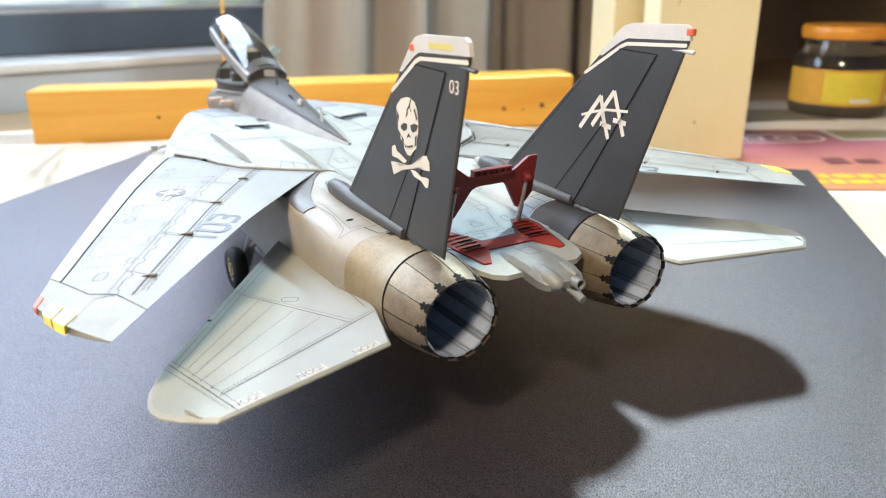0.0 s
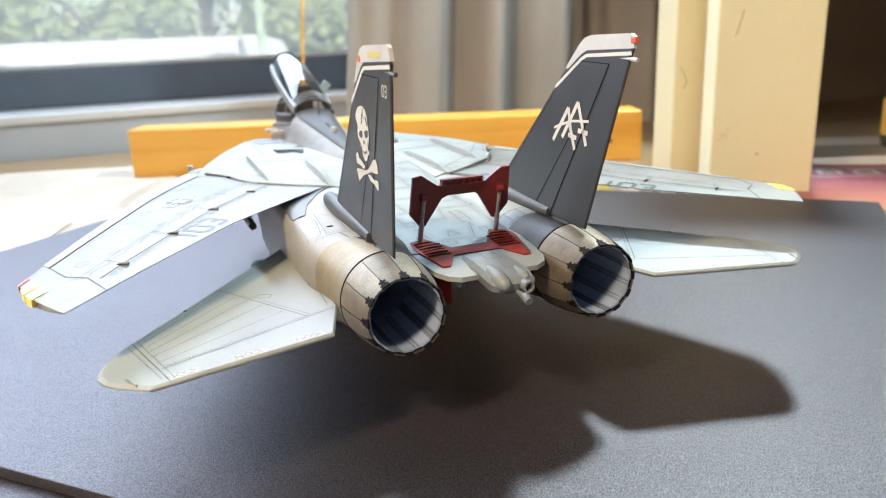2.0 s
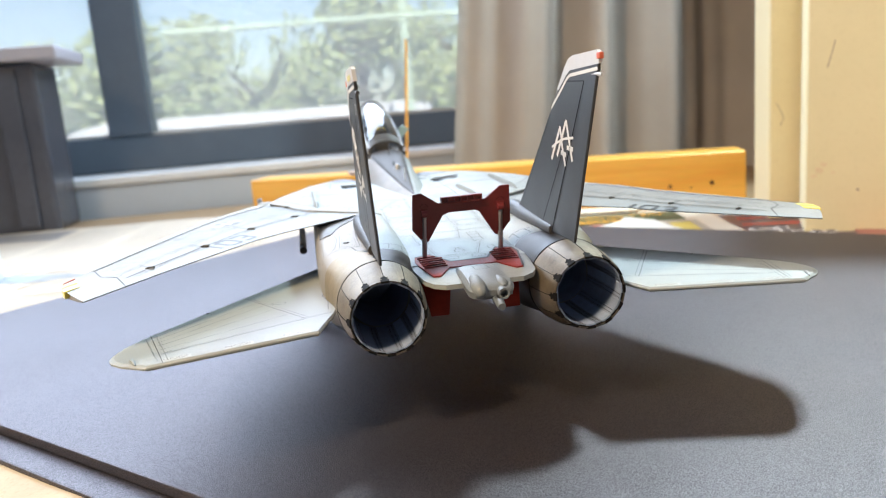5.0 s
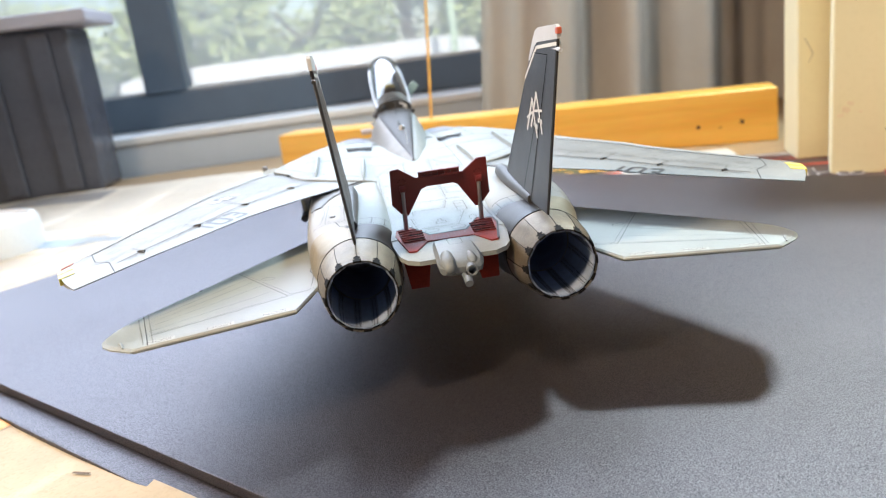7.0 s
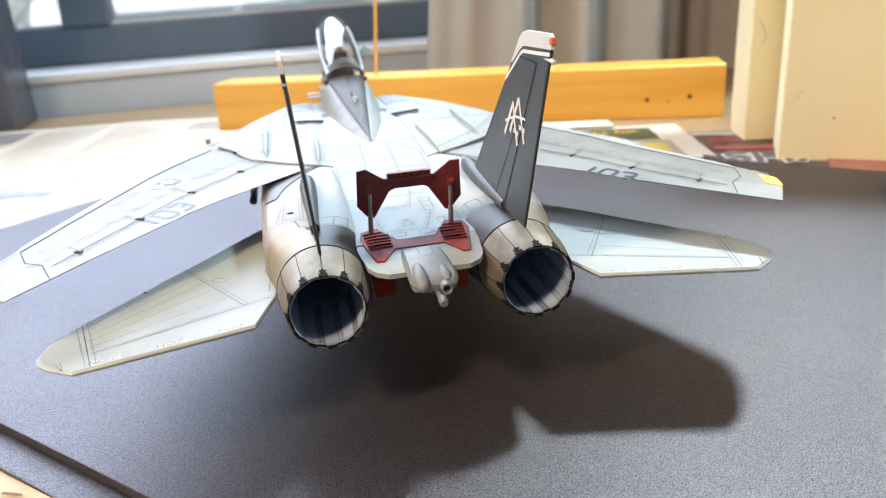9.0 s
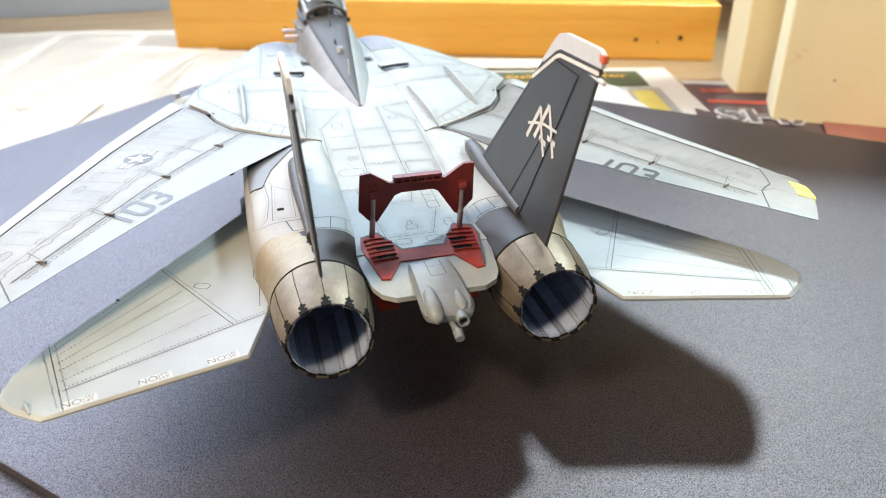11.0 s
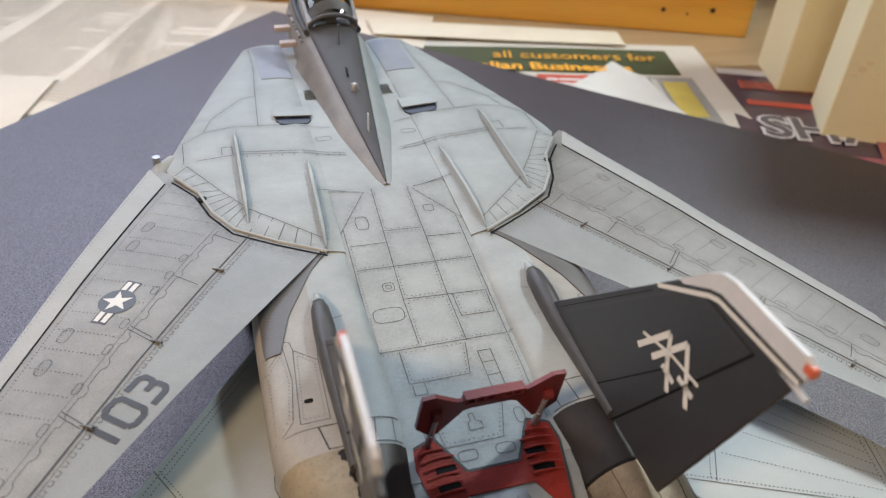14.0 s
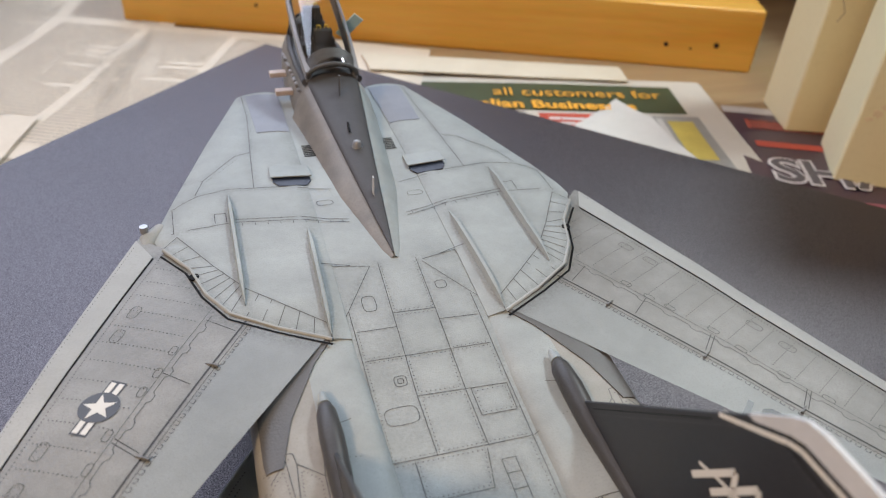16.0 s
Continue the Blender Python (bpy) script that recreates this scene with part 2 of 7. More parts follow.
# ---- mesh helpers ----
K = 1 / 48  # the model's scale: full-size metres to metres


def part(name, bm, material, parent=None, label="", smooth=None, weld=True):
    if weld:
        bmesh.ops.remove_doubles(bm, verts=bm.verts, dist=1e-6)
        bmesh.ops.recalc_face_normals(bm, faces=bm.faces)
    me = bpy.data.meshes.new(name)
    bm.to_mesh(me)
    bm.free()
    if smooth is not None:
        me.polygons.foreach_set("use_smooth", [True] * len(me.polygons))
        if smooth < 180:
            me.set_sharp_from_angle(angle=radians(smooth))
    for m in material if isinstance(material, (list, tuple)) else [material]:
        me.materials.append(m)
    ob = new(name, me)
    ob.parent = parent
    if label:
        ob["label"] = label
    if name.endswith(("_line", "rivet", "_mark", "louvre")):
        ob["kind"] = "stuff"
    return ob


def thing(name, label, category, at=(0, 0, 0), rz=0.0, group="", kind=""):
    ob = new(name)
    ob.empty_display_size = 0.02
    ob.matrix_world = pose(*at, 0, 0, rz)
    return tagged(ob, label, category, group, kind)


def loft(bm, rings, cap=True, closed=True):
    """Joins rings of equal count with quads; ends closed by faces."""
    vs = [[bm.verts.new(p) for p in ring] for ring in rings]
    n = len(vs[0])
    for a, b in zip(vs, vs[1:]):
        for i in range(n if closed else n - 1):
            bm.faces.new((a[i], a[(i + 1) % n], b[(i + 1) % n], b[i]))
    if cap:
        bm.faces.new(vs[0])
        bm.faces.new(list(reversed(vs[-1])))
    return vs


def box(bm, lo, hi, m=None):
    r = bmesh.ops.create_cube(bm, size=1.0)
    c = [(a + b) / 2 for a, b in zip(lo, hi)]
    s = [b - a for a, b in zip(lo, hi)]
    t = Matrix.Translation(c) @ Matrix.Diagonal((*s, 1))
    bmesh.ops.transform(bm, matrix=(m @ t) if m else t, verts=r["verts"])
    return r["verts"]


def bevel(bm, width, segs=2):
    bmesh.ops.bevel(bm, geom=[e for e in bm.edges if e.is_manifold and e.calc_face_angle(0) > 0.5], offset=width, segments=segs, affect="EDGES", profile=0.6)


def tube(bm, pts, r, n=10, cap=True):
    """A round bar along points; r: one radius or one for each point."""
    pts = [Vector(p) for p in pts]
    rs = r if isinstance(r, (list, tuple)) else [r] * len(pts)
    rings = []
    for i, p in enumerate(pts):
        d = (pts[min(i + 1, len(pts) - 1)] - pts[max(i - 1, 0)]).normalized()
        a = d.cross(Vector((0, 0, 1)) if abs(d.z) < 0.9 else Vector((1, 0, 0))).normalized()
        b = d.cross(a)
        rings.append([p + rs[i] * (math.cos(2 * math.pi * k / n) * a + math.sin(2 * math.pi * k / n) * b) for k in range(n)])
    loft(bm, rings, cap)


def disc(bm, centre, axis, r, depth, n=24):
    tube(bm, [Vector(centre) - Vector(axis).normalized() * depth / 2, Vector(centre) + Vector(axis).normalized() * depth / 2], r, n)


def plate(bm, outline, frame_of, lo, hi):
    """A flat plate: outline in two coordinates, laid by frame_of(u, v, w) from w = lo to w = hi."""
    a = [bm.verts.new(frame_of(u, v, lo)) for u, v in outline]
    b = [bm.verts.new(frame_of(u, v, hi)) for u, v in outline]
    n = len(outline)
    bm.faces.new(list(reversed(a)))
    bm.faces.new(b)
    for i in range(n):
        bm.faces.new((a[i], a[(i + 1) % n], b[(i + 1) % n], b[i]))


def ribbon(bm, pts, width, lay, step=0.3, lift=0.004):
    """A thin raised strip along 2D points, laid on a surface: lay(u, v, lift) gives the place."""
    for (ax, ay), (bx, by) in zip(pts, pts[1:]):
        d = Vector((bx - ax, by - ay))
        if d.length < 1e-6:
            continue
        s = Vector((-d.y, d.x)).normalized() * width / 2
        n = max(1, int(d.length / step))
        prev = None
        for i in range(n + 1):
            c = Vector((ax, ay)) + d * i / n
            cur = [bm.verts.new(lay(*(c + s), lift)), bm.verts.new(lay(*(c - s), lift))]
            if prev:
                bm.faces.new((prev[0], prev[1], cur[1], cur[0]))
            prev = cur


def rivets(bm, pts, lay, every=0.055, size=0.013, lift=0.005):
    """A row of small marks along 2D points on a surface."""
    for (ax, ay), (bx, by) in zip(pts, pts[1:]):
        d = Vector((bx - ax, by - ay))
        n = max(1, int(d.length / every))
        for i in range(n):
            c = Vector((ax, ay)) + d * (i + 0.5) / n
            h = size / 2
            bm.faces.new([bm.verts.new(lay(c.x + p, c.y + q, lift)) for p, q in ((-h, -h), (h, -h), (h, h), (-h, h))])


def grimed(ob, lines, reach=0.09, strength=0.6):
    """Stores how dirty each vertex is: dirtiest along the given lines, in model metres seen from above."""
    me = ob.data
    co = np.empty(len(me.vertices) * 3)
    me.vertices.foreach_get("co", co)
    xy = co.reshape(-1, 3)[:, :2] / K
    best = np.full(len(xy), 1e9)
    for pts in lines:
        for a, b in zip(pts, pts[1:]):
            a, b = np.array(a), np.array(b)
            d = b - a
            f = np.clip(((xy - a) @ d) / max(1e-9, d @ d), 0, 1)
            best = np.minimum(best, np.hypot(*(xy - a - f[:, None] * d).T))
    val = strength * np.exp(-(best / reach) ** 2)
    layer = me.attributes.get("grime") or me.attributes.new("grime", "FLOAT", "POINT")
    old = np.empty(len(xy))
    layer.data.foreach_get("value", old)
    layer.data.foreach_set("value", np.maximum(val, old))


def oval(cx, cy, a, b, n=16, turn=0.0):
    """Points round a stadium-like oval, closed."""
    out = []
    for k in range(n + 1):
        t = 2 * math.pi * k / n
        x = a * math.copysign(abs(math.cos(t)) ** 0.6, math.cos(t))
        y = b * math.copysign(abs(math.sin(t)) ** 0.6, math.sin(t))
        c, s = math.cos(turn), math.sin(turn)
        out.append((cx + c * x - s * y, cy + s * x + c * y))
    return out


def lettering(name, body, size, m, material, parent, depth=0.0, bold=0.0):
    """Letters in the built-in font, made into a mesh, standing in the XY plane of the pose m."""
    cu = bpy.data.curves.new(name, "FONT")
    cu.body, cu.size, cu.align_x, cu.align_y, cu.extrude, cu.resolution_u = body, size, "CENTER", "CENTER", depth, 3
    cu.offset = bold
    tmp = new(name + "_tmp", cu)
    me = bpy.data.meshes.new_from_object(tmp.evaluated_get(bpy.context.evaluated_depsgraph_get()))
    bpy.data.objects.remove(tmp)
    me.name = name
    me.materials.clear()
    me.materials.append(material)
    ob = new(name, me)
    ob.parent = parent
    ob.matrix_local = m
    return ob


def axes(origin, right, up):
    """A pose from an origin, the direction to the right and the direction upwards in the plane."""
    r, u = Vector(right).normalized(), Vector(up)
    n = r.cross(u).normalized()
    u = n.cross(r)
    m = Matrix((r, u, n)).transposed().to_4x4()
    return Matrix.Translation(origin) @ m

# ---- the room ----
DESK = -0.0075
ROOM_MATS = dict(
    wall=worn("cream_wall_paint", (0.56, 0.55, 0.53), (0.48, 0.47, 0.455), 0.7, big=6, fine=200, bump=0.05),
    sill=worn("white_sill_paint", (0.74, 0.76, 0.78), (0.62, 0.64, 0.67), 0.5, big=8, fine=200),
    sill_face=worn("pale_grey_panel", (0.50, 0.56, 0.64), (0.43, 0.49, 0.57), 0.55, big=8, fine=200),
    frame=worn("slate_blue_window_frame", (0.115, 0.15, 0.195), (0.085, 0.115, 0.155), 0.4, big=10, fine=300),
    floor=worn("dim_floor_boards", (0.22, 0.16, 0.10), (0.14, 0.10, 0.07), 0.5, big=6, fine=150),
    brown=worn("dark_brown_cupboard_board", (0.30, 0.215, 0.14), (0.23, 0.165, 0.105), 0.55, big=12, fine=200),
)


def slab(name, lo, hi, mat, label="", category="", kind="structure", bev=0.0):
    bm = bmesh.new()
    box(bm, lo, hi)
    if bev:
        bevel(bm, bev)
    return tagged(part(name, bm, mat), label, category, "", kind)


WY = 0.92  # inner face of the window wall
slab("floor", (-1.8, -1.9, -0.80), (2.0, 1.25, -0.75), ROOM_MATS["floor"], "brown boarded room floor below the desk", "floor")
slab("ceiling", (-1.8, -1.9, 1.65), (2.0, 1.25, 1.70), ROOM_MATS["wall"], "plain cream room ceiling", "ceiling")
slab("wall_south", (-1.8, -1.95, -0.75), (2.0, -1.9, 1.65), ROOM_MATS["wall"], "plain cream wall behind the viewer", "wall")
slab("wall_west", (-1.85, -1.9, -0.75), (-1.8, 1.25, 1.65), ROOM_MATS["wall"], "plain cream side wall", "wall")
slab("wall_east", (2.0, -1.9, -0.75), (2.05, 1.25, 1.65), ROOM_MATS["wall"], "plain cream side wall", "wall")
# the window wall, round an opening
WX0, WX1, WZ0, WZ1 = -1.35, 0.285, 0.045, 1.25
wall_n = thing("wall_north", "cream wall with a wide window opening", "wall", kind="structure")
for lo, hi in (((-1.8, WY, -0.75), (2.0, 1.2, WZ0 - 0.05)), ((-1.8, WY, WZ1), (2.0, 1.2, 1.65)), ((-1.8, WY, WZ0 - 0.05), (WX0, 1.2, WZ1)), ((WX1, WY, WZ0 - 0.05), (2.0, 1.2, WZ1))):
    bm = bmesh.new()
    box(bm, lo, hi)
    part("wall_section", bm, ROOM_MATS["wall"], wall_n)
# sill board with a pale grey front
sill = thing("window_sill", "white painted window sill with a pale grey front", "window sill", kind="structure")
bm = bmesh.new()
box(bm, (WX0 - 0.2, 0.815, 0.034), (0.42, WY + 0.03, WZ0))
bevel(bm, 0.003)
part("sill_board", bm, ROOM_MATS["sill"], sill)
bm = bmesh.new()
box(bm, (WX0 - 0.2, 0.82, -0.75), (0.42, WY - 0.002, 0.0335))
part("front_panel", bm, ROOM_MATS["sill_face"], sill, "pale grey front panel")
# window
window = thing("window_1", "wide window with slate-blue frame and clear panes", "window", kind="structure")
FB, FT = 0.050, 0.055
MX0, MX1 = -0.318, -0.258
bars = {
    "bottom_rail": ((WX0, WY, WZ0), (WX1, WY + 0.06, WZ0 + FB)),
    "top_rail": ((WX0, WY, WZ1 - FT), (WX1, WY + 0.06, WZ1)),
    "jamb": ((WX0, WY, WZ0 + FB), (WX0 + 0.05, WY + 0.06, WZ1 - FT)),
    "jamb.001": ((WX1 - 0.06, WY, WZ0 + FB), (WX1, WY + 0.06, WZ1 - FT)),
    "mullion": ((MX0, WY - 0.004, WZ0 + FB), (MX1, WY + 0.055, WZ1 - FT)),
}
for name, (lo, hi) in bars.items():
    bm = bmesh.new()
    box(bm, lo, hi)
    bevel(bm, 0.004)
    part(name.split(".")[0], bm, ROOM_MATS["frame"], window)
bm = bmesh.new()
box(bm, (WX0 + 0.05, WY + 0.005, WZ0 + FB), (MX0, WY + 0.012, WZ0 + FB + 0.004))
box(bm, (MX1, WY + 0.005, WZ0 + FB), (WX1 - 0.06, WY + 0.012, WZ0 + FB + 0.004))
part("glazing_bead", bm, plain("pale_rubber_seal", (0.55, 0.56, 0.57), 0.5), window)
for lo, hi in (((WX0 + 0.05, WY + 0.028, WZ0 + FB), (MX0, WY + 0.032, WZ1 - FT)), ((MX1, WY + 0.028, WZ0 + FB), (WX1 - 0.06, WY + 0.032, WZ1 - FT))):
    bm = bmesh.new()
    box(bm, lo, hi)
    pane = part("pane", bm, PANE, window)
    pane.visible_shadow = False

# outside: paved yard, white car, pole with rail, trees
slab("ground", (-80, 1.21, -1.60), (80, 120, -1.40), worn("pale_concrete_yard", (0.46, 0.44, 0.40), (0.38, 0.36, 0.33), 0.8, big=0.6, fine=8), "pale concrete yard outside the window", "ground")
car = thing("parked_car", "sunlit white parked car outside the window", "car", (-0.35, 8.6, -1.40))
CARWHITE = worn("white_car_paint", (0.80, 0.80, 0.79), (0.74, 0.74, 0.73), 0.3, big=1.5, fine=20, bump=0)
bm = bmesh.new()
loft(bm, [[Vector((x, y, z)) for x, z in ((-2.1, 0.35), (-2.15, 0.75), (-1.9, 0.98), (-1.3, 1.02), (1.4, 1.02), (2.0, 0.9), (2.2, 0.7), (2.15, 0.35))] for y in (-0.85, 0.85)])
bevel(bm, 0.08, 3)
part("car_body", bm, CARWHITE, car, smooth=40)
bm = bmesh.new()
loft(bm, [[Vector((x, y, z)) for x, z in ((-2.05, 1.0), (-1.95, 1.50), (-1.6, 1.58), (1.5, 1.58), (1.75, 1.52), (1.95, 1.0))] for y in (-0.72, 0.72)])
bevel(bm, 0.08, 3)
part("cabin", bm, CARWHITE, car, smooth=40)
for x0, x1 in ((-1.45, -0.1), (0.0, 1.4)):
    bm = bmesh.new()
    plate(bm, [(x0, 1.04), (x1, 1.04), (x1 - 0.15 * (x1 > 1), 1.34), (x0 + 0.15 * (x0 < -1), 1.34)], lambda u, v, w: (u, -0.725 + w, v), -0.02, 0.0)
    part("side_window", bm, plain("dark_car_glass", (0.03, 0.035, 0.04), 0.1), car)
for x in (-1.35, 1.4):
    bm = bmesh.new()
    disc(bm, (x, -0.72, 0.32), (0, 1, 0), 0.32, 0.22, 24)
    part("wheel", bm, TYRE, car)
bm = bmesh.new()
tube(bm, [(1.0, -0.74, 1.06), (0.98, -0.86, 1.10), (0.98, -0.86, 1.40), (1.24, -0.86, 1.40), (1.24, -0.86, 1.10), (1.02, -0.86, 1.08)], 0.02, 8)
part("door_mirror", bm, plain("dark_mirror_frame", (0.05, 0.05, 0.055), 0.4), car, "dark looped mirror frame")
PALEGREEN = plain("pale_green_pole_paint", (0.55, 0.68, 0.48), 0.5)
hoist = thing("clothes_line_pole", "pale green clothes line pole with cross rail", "clothes line", (1.05, 7.0, -1.40))
bm = bmesh.new()
tube(bm, [(0, 0, 0), (0, 0, 2.55)], 0.035, 10)
part("pole", bm, PALEGREEN, hoist, smooth=60)
bm = bmesh.new()
tube(bm, [(-2.2, 0, 2.32), (0, 0, 2.36), (1.6, 0, 2.34)], 0.025, 8)
part("cross_rail", bm, PALEGREEN, hoist, smooth=60)
LEAF = worn("mixed_tree_leaves", (0.50, 0.56, 0.24), (0.22, 0.28, 0.11), 0.6, big=0.9, fine=6, bump=0, light=(0.50, 0.46, 0.24))
BARK = worn("grey_brown_bark", (0.16, 0.12, 0.09), (0.08, 0.06, 0.045), 0.85, big=8, fine=60)


def tree(x, y, h, r, seed, label):
    rng = random.Random(seed)
    ob = thing("garden_tree", label, "tree", (x, y, -1.40), group="garden trees")
    bm = bmesh.new()
    tube(bm, [(0, 0, 0), (0.05, 0, h * 0.35), (0.0, 0.05, h * 0.7)], [0.16, 0.11, 0.05], 9)
    for k in range(5):
        a, z = k * 1.3, h * (0.32 + 0.07 * k)
        tube(bm, [(0.03, 0, z), (0.5 * r * math.cos(a), 0.5 * r * math.sin(a), z + 0.25 * h)], [0.06, 0.02], 7)
    part("trunk", bm, BARK, ob, smooth=60)
    bm = bmesh.new()
    lobes = [(Vector((rng.uniform(-0.75, 0.75) * r, rng.uniform(-0.6, 0.6) * r, h * rng.uniform(0.22, 0.86))), r * rng.uniform(0.28, 0.52)) for _ in range(16)]
    for c, lr in lobes:
        for _ in range(230):
            d = Vector((rng.gauss(0, 1), rng.gauss(0, 1), rng.gauss(0, 1))).normalized() * lr * rng.random() ** 0.4
            u = Vector((rng.gauss(0, 1), rng.gauss(0, 1), rng.gauss(0, 1))).normalized()
            v = u.orthogonal().normalized()
            s = rng.uniform(0.05, 0.11)
            bm.faces.new([bm.verts.new(c + d + q) for q in (-u * s, -v * s * 0.6, u * s, v * s * 0.6)])
    part("crown", bm, LEAF, ob, weld=False)


for i, (x, y, h, r) in enumerate(((-6.6, 13.5, 2.5, 1.6), (-4.4, 13.0, 2.7, 1.5), (-2.4, 13.4, 3.3, 1.6), (-0.5, 13.0, 3.0, 1.5), (1.2, 13.6, 3.9, 1.7), (3.0, 13.2, 3.6, 1.6), (5.0, 13.6, 4.2, 1.8), (7.2, 13.4, 3.8, 1.7))):
    tree(x, y, h, r, 20 + i, "sunlit leafy garden tree beyond the window")

# curtain
def fold(x):
    return 0.030 * math.sin(x * 56 + 1.3 * math.sin(x * 21)) + 0.008 * math.sin(x * 31 + 1.3) + 0.004 * math.sin(x * 150)


CURTAIN = worn("beige_brown_curtain_cloth", (0.39, 0.36, 0.335), (0.31, 0.285, 0.265), 0.85, big=8, fine=900, bump=0.2)
bm = bmesh.new()
rings = []
for j in range(14):
    z = DESK + 0.001 + 1.42 * j / 13
    row = []
    for i in range(181):
        x0 = 0.126 + 0.62 * i / 180
        lean = 0.034 * (j / 3 if j < 3 else 1) * max(0, 1 - i / 70)
        row.append(Vector((x0 + lean, 0.640 + 0.05 * i / 180 + fold(x0) * (1 - 0.2 * j / 13) + 0.006 * math.sin(z * 6 + x0 * 9), z)))
    rings.append(row)
loft(bm, rings, cap=False, closed=False)
bmesh.ops.solidify(bm, geom=bm.faces[:], thickness=0.0015)
tagged(part("curtain", bm, CURTAIN, None, smooth=180), "long beige-brown curtain hanging in folds beside the window", "curtain")

# desk with newspapers
desk = thing("desk", "pale wooden desk spread with newspapers", "desk", (0.1, 0.03, -0.75))
DESK_WOOD = timber("pale_desk_board", (0.42, 0.29, 0.16), (0.32, 0.21, 0.11))
for nm, lo, hi in [("desk_top", (-1.05, -0.78, DESK + 0.72), (1.05, 0.782, DESK + 0.75))] + [("desk_leg", (x - 0.03, y - 0.03, 0.0), (x + 0.03, y + 0.03, DESK + 0.7195)) for x in (-0.98, 0.98) for y in (-0.7, 0.7)]:
    bm = bmesh.new()
    box(bm, lo, hi)
    bevel(bm, 0.002)
    part(nm, bm, DESK_WOOD, desk)

# ---- things on the desk ----
# black board: u along the line x + y, v along y - x
BU0, BU1, BV0, BV1 = -0.0775, 0.3515, -0.1465, 0.3605
CX, CY = ((BU0 + BU1) - (BV0 + BV1)) / 2 / math.sqrt(2), ((BU0 + BU1) + (BV0 + BV1)) / 2 / math.sqrt(2)


def board_material():
    m, nt, b = shader("black_textured_plastic")
    tex = nt.nodes.new("ShaderNodeTexCoord")
    n = nt.nodes.new("ShaderNodeTexNoise")
    n.inputs["Scale"].default_value, n.inputs["Detail"].default_value = 2700, 2
    big = nt.nodes.new("ShaderNodeTexNoise")
    big.inputs["Scale"].default_value = 14
    for k in (n, big):
        nt.links.new(tex.outputs["Object"], k.inputs["Vector"])
    ramp = nt.nodes.new("ShaderNodeValToRGB")
    ramp.color_ramp.elements[0].position, ramp.color_ramp.elements[1].position = 0.35, 0.75
    ramp.color_ramp.elements[0].color, ramp.color_ramp.elements[1].color = (0.0016, 0.002, 0.004, 1), (0.0065, 0.008, 0.0145, 1)
    nt.links.new(n.outputs["Fac"], ramp.inputs["Fac"])
    nt.links.new(ramp.outputs["Color"], b.inputs["Base Color"])
    rr = nt.nodes.new("ShaderNodeMapRange")
    rr.inputs["To Min"].default_value, rr.inputs["To Max"].default_value = 0.44, 0.54
    nt.links.new(big.outputs["Fac"], rr.inputs["Value"])
    nt.links.new(rr.outputs["Result"], b.inputs["Roughness"])
    bp = nt.nodes.new("ShaderNodeBump")
    bp.inputs["Strength"].default_value, bp.inputs["Distance"].default_value = 0.5, 0.0004
    nt.links.new(n.outputs["Fac"], bp.inputs["Height"])
    nt.links.new(bp.outputs["Normal"], b.inputs["Normal"])
    gl = nt.nodes.new("ShaderNodeMapRange")  # grain tips shine, pits are dull
    gl.inputs["From Min"].default_value, gl.inputs["From Max"].default_value = 0.36, 0.64
    gl.inputs["To Min"].default_value, gl.inputs["To Max"].default_value = 0.45, 2.3
    b.inputs["Specular Tint"].default_value = (1.0, 0.915, 0.985, 1)
    nt.links.new(n.outputs["Fac"], gl.inputs["Value"])
    nt.links.new(gl.outputs["Result"], b.inputs["Specular IOR Level"])
    return m


BOARD = board_material()
board = thing("display_board", "black textured plastic board lying on newspapers", "board", (CX, CY, DESK), 45)
hu, hv = (BU1 - BU0) / 2, (BV1 - BV0) / 2
bm = bmesh.new()
box(bm, (-hu, -hv, 0.0035), (hu, hv, -DESK))
bevel(bm, 0.0006)
part("top_plate", bm, BOARD, board)
bm = bmesh.new()
box(bm, (-hu + 0.004, -hv + 0.004, 0.0), (hu - 0.004, hv - 0.004, 0.0035))
part("underside", bm, BOARD, board)
bm = bmesh.new()
box(bm, (-hu - 0.011, -hv + 0.02, 0.0), (-hu + 0.006, hv - 0.16, 0.0032))
bevel(bm, 0.0008)
part("edge_lip", bm, BOARD, board, "protruding black lower lip")

# wooden beam lying behind the model
PINE = timber("honey_pine", (0.88, 0.50, 0.10), (0.76, 0.37, 0.05))
bx, by, bl = -0.109, 0.590, math.hypot(0.353 + 0.109, 0.402 - 0.590)
beam = thing("timber_beam", "honey-coloured planed pine beam lying on its side", "timber beam", (bx, by, DESK), math.degrees(math.atan2(0.402 - 0.590, 0.353 + 0.109)))
bm = bmesh.new()
box(bm, (0, 0, 0), (bl, 0.046, 0.0485))
bevel(bm, 0.0025, 3)
part("beam_body", bm, PINE, beam)
for sx, sz, r in ((0.938, 0.020, 0.0020), (0.862, 0.018, 0.0017), (0.900, 0.016, 0.0008), (0.22, 0.022, 0.0013), (0.30, 0.024, 0.0011)):
    bm = bmesh.new()
    disc(bm, (bl * sx, -0.0003, sz), (0, 1, 0), r, 0.0012, 14)
    part("nail_hole", bm, plain("dark_hole", (0.05, 0.025, 0.012), 0.8), beam, "small dark nail hole")

